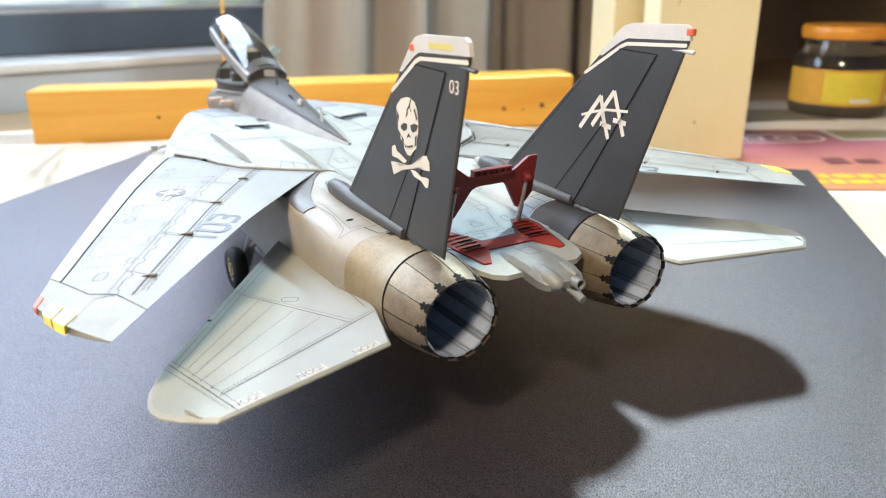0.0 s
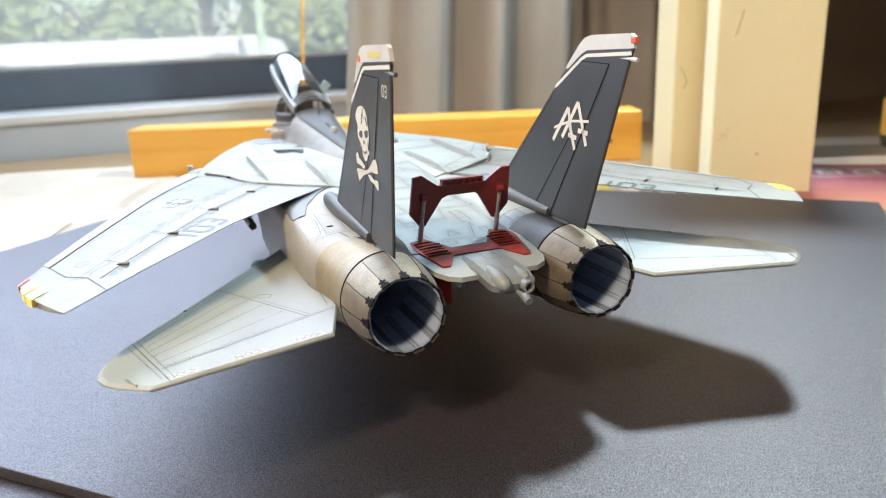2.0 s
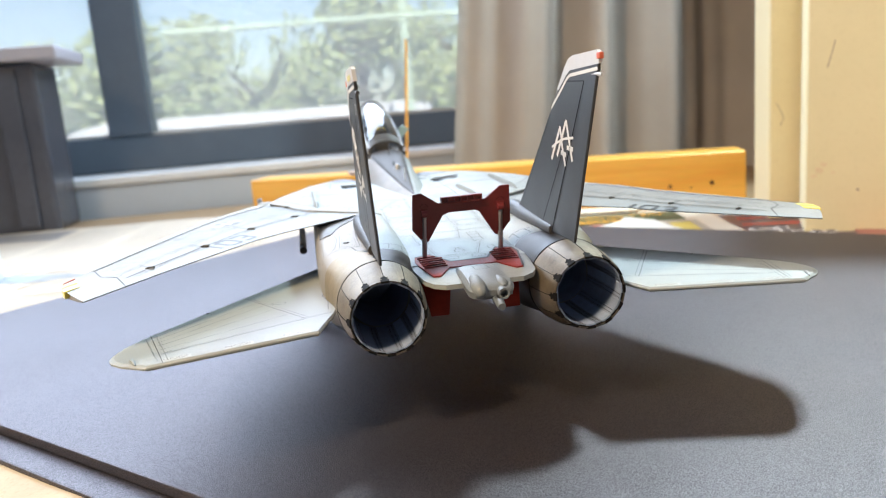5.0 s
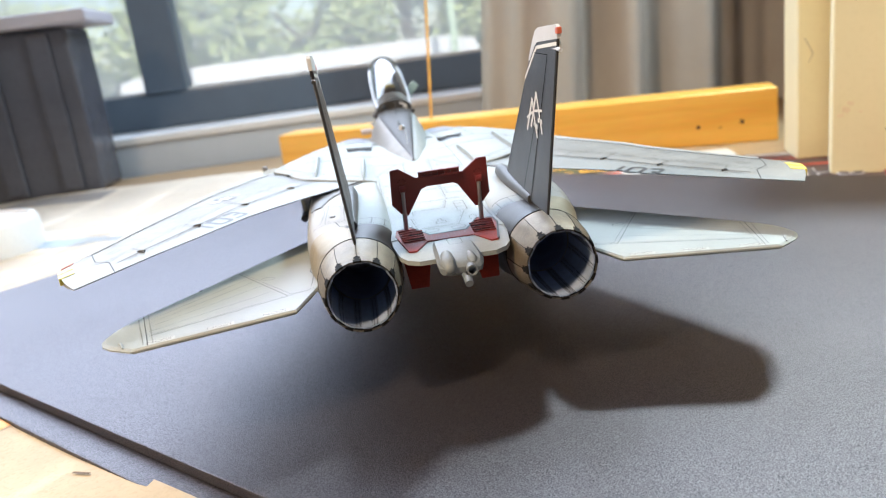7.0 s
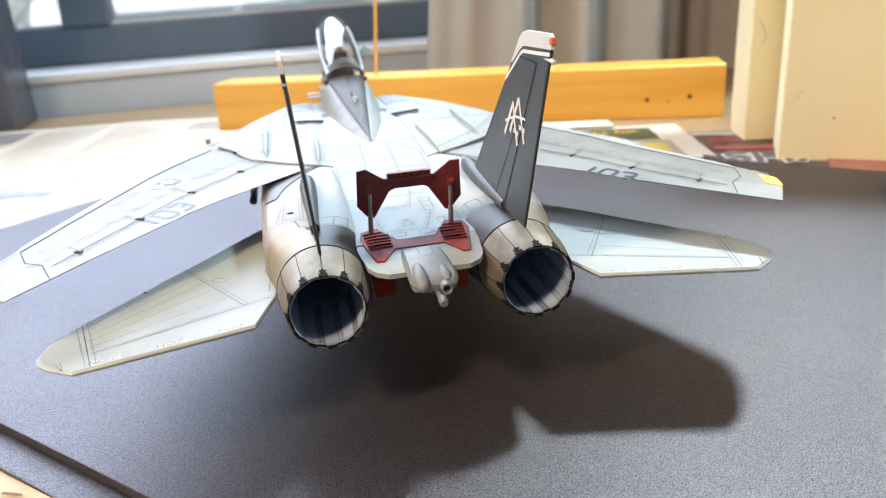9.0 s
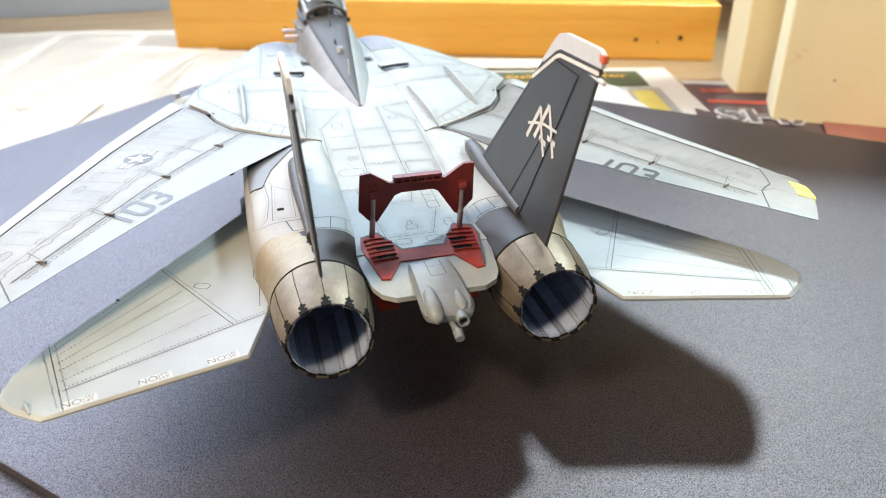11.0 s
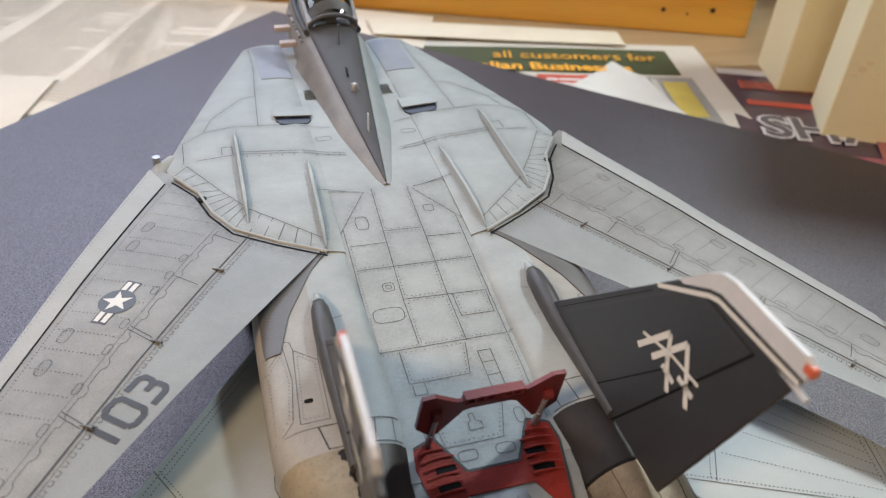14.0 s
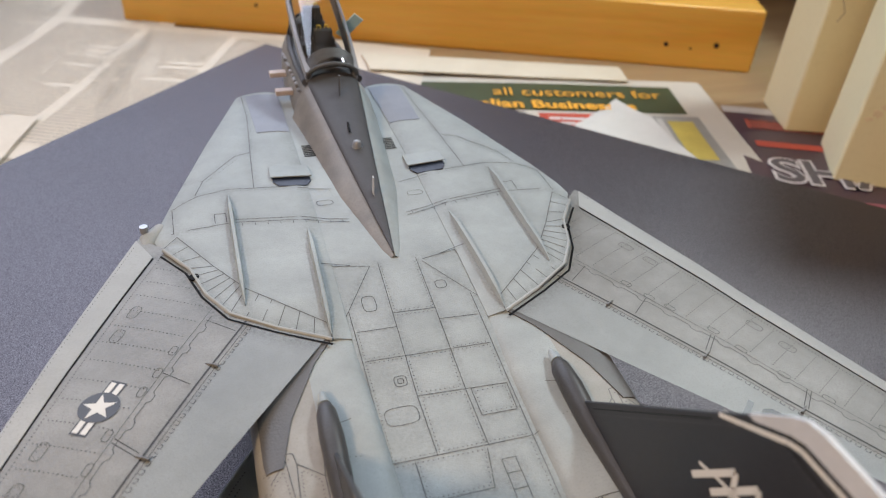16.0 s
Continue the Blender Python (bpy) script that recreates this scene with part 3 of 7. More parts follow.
# cream painted posts standing behind
CREAM = worn("cream_painted_wood", (0.80, 0.74, 0.50), (0.72, 0.66, 0.425), 0.55, big=14, fine=260, spread=0.7, bump=0.25)
CREAM2 = worn("yellowed_cream_paint", (0.74, 0.66, 0.43), (0.66, 0.575, 0.355), 0.5, big=14, fine=260, spread=0.7, bump=0.25)


def post(name, corner, along, width, depth, height, mat, label):
    """A square post from its near left corner, its front running along a direction."""
    ang = math.degrees(math.atan2(along[1], along[0]))
    ob = thing(name, label, "post", (*corner, DESK), ang)
    bm = bmesh.new()
    box(bm, (0, 0, 0), (width, depth, height))
    bevel(bm, 0.0025, 3)
    part("post_body", bm, mat, ob)
    return ob


post_a = post("wooden_post", (0.2965, 0.245), (0.060, -0.039), 0.073, 0.052, 0.29, CREAM, "cream painted square post with chipped lower corner")
post_b = post("wooden_post", (0.3115, 0.308), (0.044, -0.0163), 0.075, 0.048, 0.29, CREAM2, "yellowed cream post standing behind another")
CHIP = worn("rubbed_cream_paint", (0.80, 0.69, 0.48), (0.68, 0.56, 0.37), 0.8, big=300, fine=1500, bump=0.5)
SCRATCH = plain("grey_scuff", (0.40, 0.34, 0.25), 0.8)
rngc = random.Random(8)
for px, pz, s in ((0.009, 0.046, 0.0028), (0.012, 0.050, 0.0018), (0.006, 0.042, 0.0018), (0.018, 0.044, 0.0010)):
    bm = bmesh.new()
    pts = [(px + 1.5 * s * rngc.uniform(0.5, 1.2) * math.cos(k * 0.45), pz + s * rngc.uniform(0.4, 1.2) * math.sin(k * 0.45)) for k in range(14)]
    plate(bm, pts, lambda u, v, w: (u, w, v), -0.00035, 0.0004)
    part("paint_chip", bm, CHIP, post_a, "patch of rubbed paint")
for owner, pts in ((post_a, ((0.0175, 0.1345), (0.0160, 0.127), (0.0130, 0.1165))), (post_b, ((0.005, 0.093), (0.011, 0.081), (0.008, 0.075)))):
    bm = bmesh.new()
    ribbon(bm, pts, 0.0007, lambda u, v, l: (u, -l, v), 0.002, 0.0003)
    part("scuff_mark", bm, SCRATCH, owner, weld=False)
bm = bmesh.new()
disc(bm, (0.0335, -0.0002, 0.0315), (0, 1, 0), 0.0010, 0.0008, 12)
part("nail_hole", bm, SCRATCH, post_a, "small dark nail hole")
# splintered lower edge
for k in range(22):
    bm = bmesh.new()
    x = 0.004 + 0.0031 * k
    plate(bm, [(x, 0.0), (x + 0.003, 0.0), (x + 0.0012 + 0.0006 * rngc.random(), 0.0022 + 0.002 * rngc.random())], lambda u, v, w: (u, w, v), -0.0006, 0.0004)
    part("splinter", bm, CHIP, post_a)

# brown cupboard board behind the jar
cup = thing("cupboard", "dark brown open cupboard standing behind the jar", "cupboard", (0, 0, DESK))
# high board and its post are added out of view to shade the jar
for nm, lo, hi in (("back_board", (0.78, 0.66, 0), (1.12, 0.70, 1.2)), ("side_board", (1.085, -0.1, 0), (1.12, 0.658, 1.2)), ("added_shade_board", (0.43, 0.26, 0.275), (1.083, 0.658, 0.295)), ("front_post", (0.80, 0.26, 0.0), (0.83, 0.29, 0.2745))):
    bm = bmesh.new()
    box(bm, lo, hi)
    bevel(bm, 0.002)
    part(nm, bm, ROOM_MATS["brown"], cup)


def spin(bm, profile, n=40, cap=True):
    """A turned body from radius and height pairs."""
    loft(bm, [[Vector((r * math.cos(2 * math.pi * k / n), r * math.sin(2 * math.pi * k / n), z)) for k in range(n)] for r, z in profile], cap)


# jar with an orange lid
jar = thing("glass_jar", "glass jar with orange lid and yellow label", "jar", (0.615, 0.293, DESK))
jar.scale = (0.82, 0.82, 0.82)
bm = bmesh.new()
spin(bm, [(0.046, 0.0), (0.055, 0.004), (0.0575, 0.012), (0.0575, 0.062), (0.054, 0.074), (0.046, 0.082), (0.0445, 0.094)])
part("glass_body", bm, glass("jar_glass", (0.92, 0.93, 0.9)), jar, smooth=50)
bm = bmesh.new()
spin(bm, [(0.044, 0.003), (0.053, 0.006), (0.0553, 0.014), (0.0553, 0.052), (0.02, 0.0525)])
part("contents", bm, worn("dark_brown_paste", (0.17, 0.12, 0.07), (0.10, 0.07, 0.04), 0.5, big=60), jar, smooth=50)
bm = bmesh.new()
spin(bm, [(0.0505, 0.094), (0.0515, 0.097), (0.0515, 0.106), (0.049, 0.109), (0.030, 0.1095)])
part("lid", bm, worn("orange_lid_paint", (0.72, 0.30, 0.03), (0.60, 0.23, 0.02), 0.35, big=40), jar, "orange metal lid", smooth=40)


def band(bm, r, z0, z1, a0, a1, n=28):
    loft(bm, [[Vector((r * math.cos(radians(a0 + (a1 - a0) * k / n)), r * math.sin(radians(a0 + (a1 - a0) * k / n)), z)) for k in range(n + 1)] for z in (z0, z1)], cap=False, closed=False)


for nm, r, z0, z1, a0, a1, col in (("label_band", 0.0582, 0.018, 0.060, 140, 345, (0.66, 0.36, 0.04)), ("label_panel", 0.0586, 0.021, 0.057, 195, 262, (0.72, 0.58, 0.05)), ("label_note", 0.0589, 0.022, 0.027, 225, 248, (0.75, 0.70, 0.62)), ("label_mark", 0.0589, 0.024, 0.032, 270, 288, (0.72, 0.70, 0.66)), ("label_mark", 0.0589, 0.035, 0.042, 271, 287, (0.03, 0.03, 0.03)), ("label_mark", 0.0589, 0.045, 0.052, 273, 284, (0.03, 0.03, 0.03))):
    bm = bmesh.new()
    band(bm, r, z0, z1, a0, a1)
    part(nm, bm, worn(nm + "_print", col, tuple(c * 0.8 for c in col), 0.5, big=60), jar, smooth=60)

# dark ribbed box by the window
box_t = thing("storage_box", "dark ribbed plastic box with a grey lid", "storage box", (-0.555, 0.735, DESK), 0)
DARKBOX = worn("dark_plum_grey_plastic", (0.085, 0.087, 0.105), (0.058, 0.060, 0.075), 0.22, big=12, fine=200)
bm = bmesh.new()
box(bm, (-0.24, -0.02, 0.0), (0.215, 0.065, 0.196))
bevel(bm, 0.006, 3)
part("box_body", bm, DARKBOX, box_t)
for i in range(7):
    bm = bmesh.new()
    box(bm, (-0.225 + 0.066 * i, -0.026, 0.006), (-0.200 + 0.066 * i, -0.0195, 0.19))
    bevel(bm, 0.003)
    part("rib", bm, DARKBOX, box_t)
bm = bmesh.new()
box(bm, (-0.26, -0.04, 0.1965), (0.247, 0.075, 0.212))
bevel(bm, 0.004, 3)
part("lid", bm, worn("pale_grey_lid_plastic", (0.42, 0.40, 0.45), (0.34, 0.33, 0.37), 0.45, big=10), box_t, "pale grey overhanging lid")

# white round tub on the papers
tub = thing("round_tub", "white round plastic tub standing on newspaper", "tub", (-0.345, 0.40, DESK + 0.001))
bm = bmesh.new()
spin(bm, [(0.046, 0), (0.05, 0.002), (0.05, 0.026), (0.047, 0.030), (0.044, 0.0305), (0.042, 0.027), (0.01, 0.027)])
part("tub_body", bm, worn("white_tub_plastic", (0.72, 0.73, 0.74), (0.62, 0.63, 0.64), 0.45, big=30), tub, smooth=40)

# wooden skewer standing on the beam
rod = thing("wooden_skewer", "thin honey-brown wooden skewer standing on the beam", "skewer", (0.054, 0.545, DESK + 0.0485))
bm = bmesh.new()
tube(bm, [(0, 0, 0), (0.005, 0, 0.06), (0.0105, 0, 0.131)], 0.0014, 10)
part("stick", bm, PINE, rod, smooth=60)

# ---- newspapers and magazines under and round the board ----
NEWS = worn("newsprint_paper", (0.70, 0.62, 0.51), (0.60, 0.525, 0.43), 0.8, big=20, fine=500, bump=0.1)
GLOSSY = worn("white_glossy_paper", (0.57, 0.54, 0.475), (0.50, 0.47, 0.415), 0.4, big=20, fine=400, bump=0.03)
TEXT_INK = plain("grey_print_ink", (0.47, 0.42, 0.35), 0.8)


def printed(name, col, rough=0.5):
    return worn(name, col, tuple(c * 0.7 for c in col), rough, big=45, fine=500, bump=0.03)


def sheet(name, label, corner, ang, w, h, mat, level, wave=0.0015, seed=1):
    """A thin paper lying on the desk; corner is its upper left, ang the turn of its upper edge."""
    ob = thing(name, label, "newspaper" if "news" in name else "magazine", (*corner, DESK + level), ang)
    rng = random.Random(seed)
    ph = [rng.uniform(0, 6) for _ in range(4)]

    def z(u, v):
        return wave * (1 + 0.5 * math.sin(u * 31 + ph[0]) + 0.5 * math.sin(v * 27 + u * 15 + ph[1]))

    bm = bmesh.new()
    nu, nv = 26, 22
    vs = [[bm.verts.new((w * i / nu, -h * j / nv, z(w * i / nu, -h * j / nv))) for i in range(nu + 1)] for j in range(nv + 1)]
    for j in range(nv):
        for i in range(nu):
            bm.faces.new((vs[j][i], vs[j + 1][i], vs[j + 1][i + 1], vs[j][i + 1]))
    bmesh.ops.solidify(bm, geom=bm.faces[:], thickness=0.0002)
    part("paper_sheet", bm, mat, ob, smooth=60)

    def lay(u, v, lift):
        return Vector((u, v, z(u, v) + lift))

    return ob, lay


def patch(parent, lay, name, u0, v0, u1, v1, mat, label="", lift=0.0004):
    bm = bmesh.new()
    n = 8
    vs = [[bm.verts.new(lay(u0 + (u1 - u0) * i / n, v0 + (v1 - v0) * j / n, lift)) for i in range(n + 1)] for j in range(n + 1)]
    for j in range(n):
        for i in range(n):
            bm.faces.new((vs[j][i], vs[j + 1][i], vs[j + 1][i + 1], vs[j][i + 1]))
    return part(name, bm, mat, parent, label, weld=False)


def text_lines(parent, lay, u0, v0, u1, v1, pitch, seed, thick=0.28, mat=TEXT_INK):
    """Lines of print too small to read, as broken bars."""
    rng = random.Random(seed)
    bm = bmesh.new()
    v = v0
    while v > v1:
        u, end = u0, u1 - (rng.random() < 0.15) * rng.uniform(0.1, 0.6) * (u1 - u0)
        while u < end:
            l = min(rng.uniform(0.004, 0.018), end - u)
            ribbon(bm, [(u, v), (u + l, v)], pitch * thick, lay, 0.01, 0.0005)
            u += l + 0.0009
        v -= pitch
    return part("print_line", bm, mat, parent, weld=False)


# text newspaper on the window side
n1, l1 = sheet("newspaper", "open newspaper page with columns of small print", (-0.47, 0.735), -9, 0.42, 0.36, NEWS, 0.0006, seed=2)
for c in range(5):
    text_lines(n1, l1, 0.012 + 0.081 * c, -0.02, 0.083 + 0.081 * c, -0.34, 0.0042, 30 + c)
patch(n1, l1, "grey_picture", 0.04, -0.02, 0.16, -0.075, printed("grey_news_picture", (0.30, 0.29, 0.30)), "grey printed picture")
n2, l2 = sheet("newspaper", "folded newspaper page with a blue band and pictures", (-0.50, 0.50), -14, 0.36, 0.40, NEWS, 0.0022, seed=3)
for c in range(4):
    text_lines(n2, l2, 0.012 + 0.086 * c, -0.075, 0.090 + 0.086 * c, -0.37, 0.0042, 40 + c)
patch(n2, l2, "blue_band", 0.01, -0.035, 0.30, -0.06, printed("pale_blue_print", (0.36, 0.44, 0.52)), "pale blue printed band")
patch(n2, l2, "dark_headline", 0.22, -0.012, 0.31, -0.028, TEXT_INK)
patch(n2, l2, "red_picture", 0.12, -0.11, 0.17, -0.15, printed("red_orange_print", (0.55, 0.16, 0.08)), "red and orange printed picture")
patch(n2, l2, "green_picture", 0.18, -0.12, 0.24, -0.15, printed("dull_green_print", (0.18, 0.22, 0.12)))
n3, l3 = sheet("newspaper", "newspaper page reaching under the pine beam", (-0.16, 0.60), -22, 0.30, 0.22, NEWS, 0.0012, seed=4)
for c in range(3):
    text_lines(n3, l3, 0.012 + 0.07 * c, -0.015, 0.075 + 0.07 * c, -0.2, 0.0042, 50 + c)

# glossy advert page with green band and orange words
n4, l4 = sheet("magazine_page", "glossy advert page with green band and orange words", (0.0466, 0.452), -14, 0.258, 0.36, GLOSSY, 0.0012, 0.0008, seed=5)
patch(n4, l4, "green_band", 0.02, -0.012, 0.232, -0.056, printed("dark_green_print", (0.055, 0.075, 0.035)), "dark green printed band")
ORANGE_INK = plain("orange_ink", (0.75, 0.36, 0.04), 0.5)
w1 = lettering("advert_word", "Australian Businesses", 0.0170, pose(0.124, -0.050, 0.0026), ORANGE_INK, n4, 0.0, 0.0005)
w1["label"] = "orange words on the green band"
lettering("advert_word", "all customers for", 0.0175, pose(0.160, -0.030, 0.0026), ORANGE_INK, n4)
patch(n4, l4, "red_box", 0.128, -0.060, 0.178, -0.115, printed("red_print", (0.55, 0.08, 0.05)), "red printed box")
text_lines(n4, l4, 0.134, -0.068, 0.174, -0.085, 0.007, 60, 0.5, DECAL_WHITE)
patch(n4, l4, "house_picture", 0.180, -0.060, 0.238, -0.150, printed("grey_house_picture", (0.34, 0.34, 0.32), 0.35), "glossy grey house picture")
patch(n4, l4, "yellow_window", 0.214, -0.068, 0.231, -0.120, printed("yellow_print", (0.62, 0.50, 0.12)), "", 0.0007)
patch(n4, l4, "white_window_bar", 0.207, -0.064, 0.211, -0.130, DECAL_WHITE, "", 0.0008)
patch(n4, l4, "grass_strip", 0.180, -0.150, 0.238, -0.165, printed("grass_green_print", (0.20, 0.24, 0.08)))
# torn white scrap over it
scrap = thing("paper_scrap", "torn white paper scrap lying on the advert page", "paper scrap", (0.2043, 0.2993, DESK + 0.0045), -14)
bm = bmesh.new()
plate(bm, [(-0.042, 0.030), (-0.022, 0.052), (-0.004, 0.072), (0.003, 0.054), (0.012, 0.040), (0.015, 0.012), (0.026, -0.028), (0.048, -0.060), (-0.04, -0.060)], lambda u, v, w: (u, v, w + 0.002 * math.sin(u * 60)), 0, 0.0002)
part("scrap_sheet", bm, worn("thin_white_paper", (0.58, 0.57, 0.54), (0.48, 0.47, 0.44), 0.6, big=30), scrap)
# cream card strip between the advert and the beam
card = thing("card_strip", "cream card strip lying beside the pine beam", "card", (0.090, 0.471, DESK + 0.0042), -19)
bm = bmesh.new()
plate(bm, [(-0.03, 0.0), (0.165, 0.004), (0.168, -0.022), (0.10, -0.026), (-0.02, -0.030)], lambda u, v, w: (u, v, w), 0, 0.0008)
part("card_sheet", bm, worn("cream_card", (0.66, 0.60, 0.48), (0.58, 0.52, 0.41), 0.6, big=30), card)

# dark magazine with big outlined letters beside the posts
n5, l5 = sheet("magazine", "dark magazine with red bands and big outlined letters", (0.292, 0.352), -24, 0.25, 0.17, printed("dark_purple_cover", (0.09, 0.055, 0.075), 0.35), 0.0008, 0.0008, seed=6)
patch(n5, l5, "red_band", 0.012, -0.020, 0.24, -0.034, printed("red_band_print", (0.50, 0.10, 0.07)), "red printed band")
patch(n5, l5, "pale_band", 0.0, 0.0, 0.24, -0.010, printed("pale_cover_print", (0.55, 0.52, 0.50)))
patch(n5, l5, "red_line", 0.012, -0.052, 0.24, -0.060, printed("red_line_print", (0.55, 0.09, 0.06)), "red printed line")
text_lines(n5, l5, 0.014, -0.022, 0.2, -0.033, 0.005, 70, 0.4, plain("dark_cover_ink", (0.05, 0.03, 0.03), 0.6))
for size, z, mat in ((0.0400, 0.0019, plain("white_outline_ink", (0.66, 0.65, 0.66), 0.5)), (0.0399, 0.0023, plain("dark_grey_letter_ink", (0.13, 0.12, 0.13), 0.5))):
    lettering("cover_word", "SHAR", size, pose(0.062, -0.094, z, 0, 0, 0), mat, n5, 0.0, 0.0024 if size > 0.03995 else 0.0006)
patch(n5, l5, "rose_band", 0.0, -0.122, 0.24, -0.168, printed("rose_cover_print", (0.42, 0.13, 0.16)), "rose printed band")

# sunset magazine by the jar
n6, l6 = sheet("magazine", "sunset-coloured magazine cover beside the glass jar", (0.385, 0.322), -33, 0.26, 0.205, printed("rose_sunset_cover", (0.42, 0.14, 0.18), 0.4), 0.0022, 0.0008, seed=7)
patch(n6, l6, "red_title_band", 0.0, -0.002, 0.26, -0.012, printed("dull_red_cover_print", (0.36, 0.11, 0.08)), "dull red band")
patch(n6, l6, "grey_title_band", 0.0, -0.012, 0.15, -0.040, printed("plum_grey_cover_print", (0.20, 0.10, 0.14)), "plum-grey title band")
for k in range(9):
    f = k / 8
    col = tuple(a + (b - a) * f for a, b in zip((0.36, 0.10, 0.17), (0.55, 0.23, 0.10)))
    patch(n6, l6, "sunset_band", 0.0, -0.040 - 0.0182 * k, 0.26, -0.040 - 0.0182 * (k + 1), printed("sunset_print", col))
bm = bmesh.new()
ribbon(bm, oval(0.072, -0.040, 0.062, 0.017, 20), 0.0035, l6, 0.02, 0.0008)
for u in (0.024, 0.050, 0.076, 0.104):
    ribbon(bm, [(u - 0.009, -0.034), (u - 0.009, -0.047), (u + 0.006, -0.047), (u + 0.006, -0.034), (u - 0.009, -0.034)], 0.004, l6, 0.02, 0.0009)
part("title_bar", bm, plain("pale_title_ink", (0.62, 0.55, 0.58), 0.5), n6, "pale unreadable title in an oval", weld=False)
patch(n6, l6, "photo_frame", 0.145, -0.006, 0.255, -0.052, DECAL_WHITE, "white picture frame", 0.0007)
patch(n6, l6, "garden_photo", 0.150, -0.010, 0.250, -0.047, printed("olive_photo_print", (0.22, 0.19, 0.11)), "olive printed photo", 0.0010)
for k in range(7):
    u = 0.10 + 0.022 * k
    patch(n6, l6, "dark_skyline", u, -0.112 - 0.006 * (k % 3), u + 0.017, -0.132, printed("dark_skyline_print", (0.16, 0.05, 0.05)), "", 0.0007)
TITLE_YELLOW = printed("yellow_title_print", (0.66, 0.47, 0.03))
for v, u1 in ((-0.168, 0.13), (-0.184, 0.17)):
    rngt = random.Random(int(-v * 1000))
    u = 0.02
    while u < u1:
        l = rngt.uniform(0.006, 0.016)
        bm = bmesh.new()
        ribbon(bm, [(u, v), (u + l, v)], 0.0105, l6, 0.02, 0.0008)
        part("title_bar", bm, TITLE_YELLOW, n6, "yellow bar of unreadable lettering", weld=False)
        u += l + 0.003
n7, l7 = sheet("newspaper", "newspaper page beneath the sunset magazine", (0.30, 0.145), -38, 0.32, 0.30, NEWS, 0.0008, seed=8)
for c in range(3):
    text_lines(n7, l7, 0.03 + 0.09 * c, -0.02, 0.115 + 0.09 * c, -0.28, 0.0045, 80 + c)
n8, l8 = sheet("newspaper", "newspaper page with a dark picture behind the jar", (0.46, 0.47), -30, 0.33, 0.20, NEWS, 0.0005, seed=9)
patch(n8, l8, "dark_picture", 0.06, -0.06, 0.20, -0.13, printed("green_brown_news_picture", (0.20, 0.17, 0.12)), "dark printed picture")
text_lines(n8, l8, 0.01, -0.01, 0.3, -0.05, 0.006, 90)

# crumpled map-like paper at the near edge of the board
n9, l9 = sheet("newspaper", "crumpled cream paper with dark marks and orange patch", (-0.319, 0.20), -45, 0.40, 0.16, worn("cream_map_paper", (0.55, 0.48, 0.35), (0.38, 0.31, 0.21), 0.7, big=25), 0.0006, 0.0018, seed=10)
patch(n9, l9, "orange_patch", 0.13, -0.003, 0.206, -0.020, printed("orange_map_print", (0.70, 0.36, 0.08)), "orange printed patch")
rngm = random.Random(5)
bm = bmesh.new()
for _ in range(110):
    u, v, a = rngm.uniform(0.02, 0.38), rngm.uniform(-0.15, -0.01), rngm.uniform(0, 3)
    ribbon(bm, [(u, v), (u + 0.008 * math.cos(a), v + 0.005 * math.sin(a))], rngm.uniform(0.001, 0.003), l9, 0.01, 0.0006)
part("print_mark", bm, plain("brown_map_ink", (0.16, 0.12, 0.08), 0.8), n9, weld=False)

# ---- the model aircraft; sizes in full-size metres, y ahead, z above the board ----
jet = thing("model_aircraft", "grey twin-finned swing-wing jet model with weathered paint", "model aircraft")


def P(x, y, z):
    return Vector((x * K, y * K, z * K))


def lin(v, table):
    """Straight-line look-up in pairs."""
    return float(np.interp(v, [a for a, _ in table], [b for _, b in table]))


BASE = [(-0.7, 2.2), (0.2, 2.36), (1.2, 2.44), (1.8, 2.50), (2.5, 2.58), (4.0, 2.68), (5.2, 2.80), (6.8, 2.92), (9.0, 3.0), (11.0, 2.98), (13.4, 2.86)]
SHOULDER = [(1.3, 2.70), (2.2, 2.74), (4.0, 2.80), (5.4, 2.86), (7.0, 2.93), (9.0, 3.0), (11.0, 2.98), (13.4, 2.86)]


def deck_z(x, y):
    """Top of the broad body: a flat tunnel between the swelling engine housings."""
    b = lin(y, BASE)
    a = abs(x)
    if y < 7.0 and a > 0.9:
        t = min(1.0, (a - 0.9) / 0.45)
        b += (lin(y, SHOULDER) - b) * t * t * (3 - 2 * t)
    return b


def on_deck(x, y, lift):
    return P(x, y, deck_z(x, y) + lift)


# centre deck
bm = bmesh.new()
rings = []
for i in range(161):
    y = 1.2 + (13.3 - 1.2) * i / 160
    w = 1.0
    top = [P(-w + 2 * w * j / 30, y, lin(y, BASE)) for j in range(31)]
    rings.append(top + [P(w, y, 2.0), P(-w, y, 2.0)])
loft(bm, rings)
centre_deck = part("centre_deck", bm, GREY, jet, smooth=35)

# engine housings
NAC = [(13.0, 1.40, 0.52, 2.86, 1.45, 9), (10.0, 1.50, 0.62, 2.96, 1.25, 7), (7.0, 1.66, 0.80, 2.90, 1.18, 5), (5.2, 1.68, 0.81, 2.84, 1.18, 6.0), (4.0, 1.69, 0.81, 2.80, 1.20, 6.0), (3.0, 1.68, 0.81, 2.77, 1.22, 5.2), (2.2, 1.665, 0.815, 2.73, 1.26, 4.2), (1.7, 1.64, 0.79, 2.71, 1.28, 3.2), (1.42, 1.61, 0.755, 2.70, 1.29, 2.6), (1.15, 1.59, 0.725, 2.70, 1.30, 2.15), (0.95, 1.58, 0.710, 2.695, 1.305, 2.0), (0.70, 1.58, 0.700, 2.69, 1.31, 2.0)]


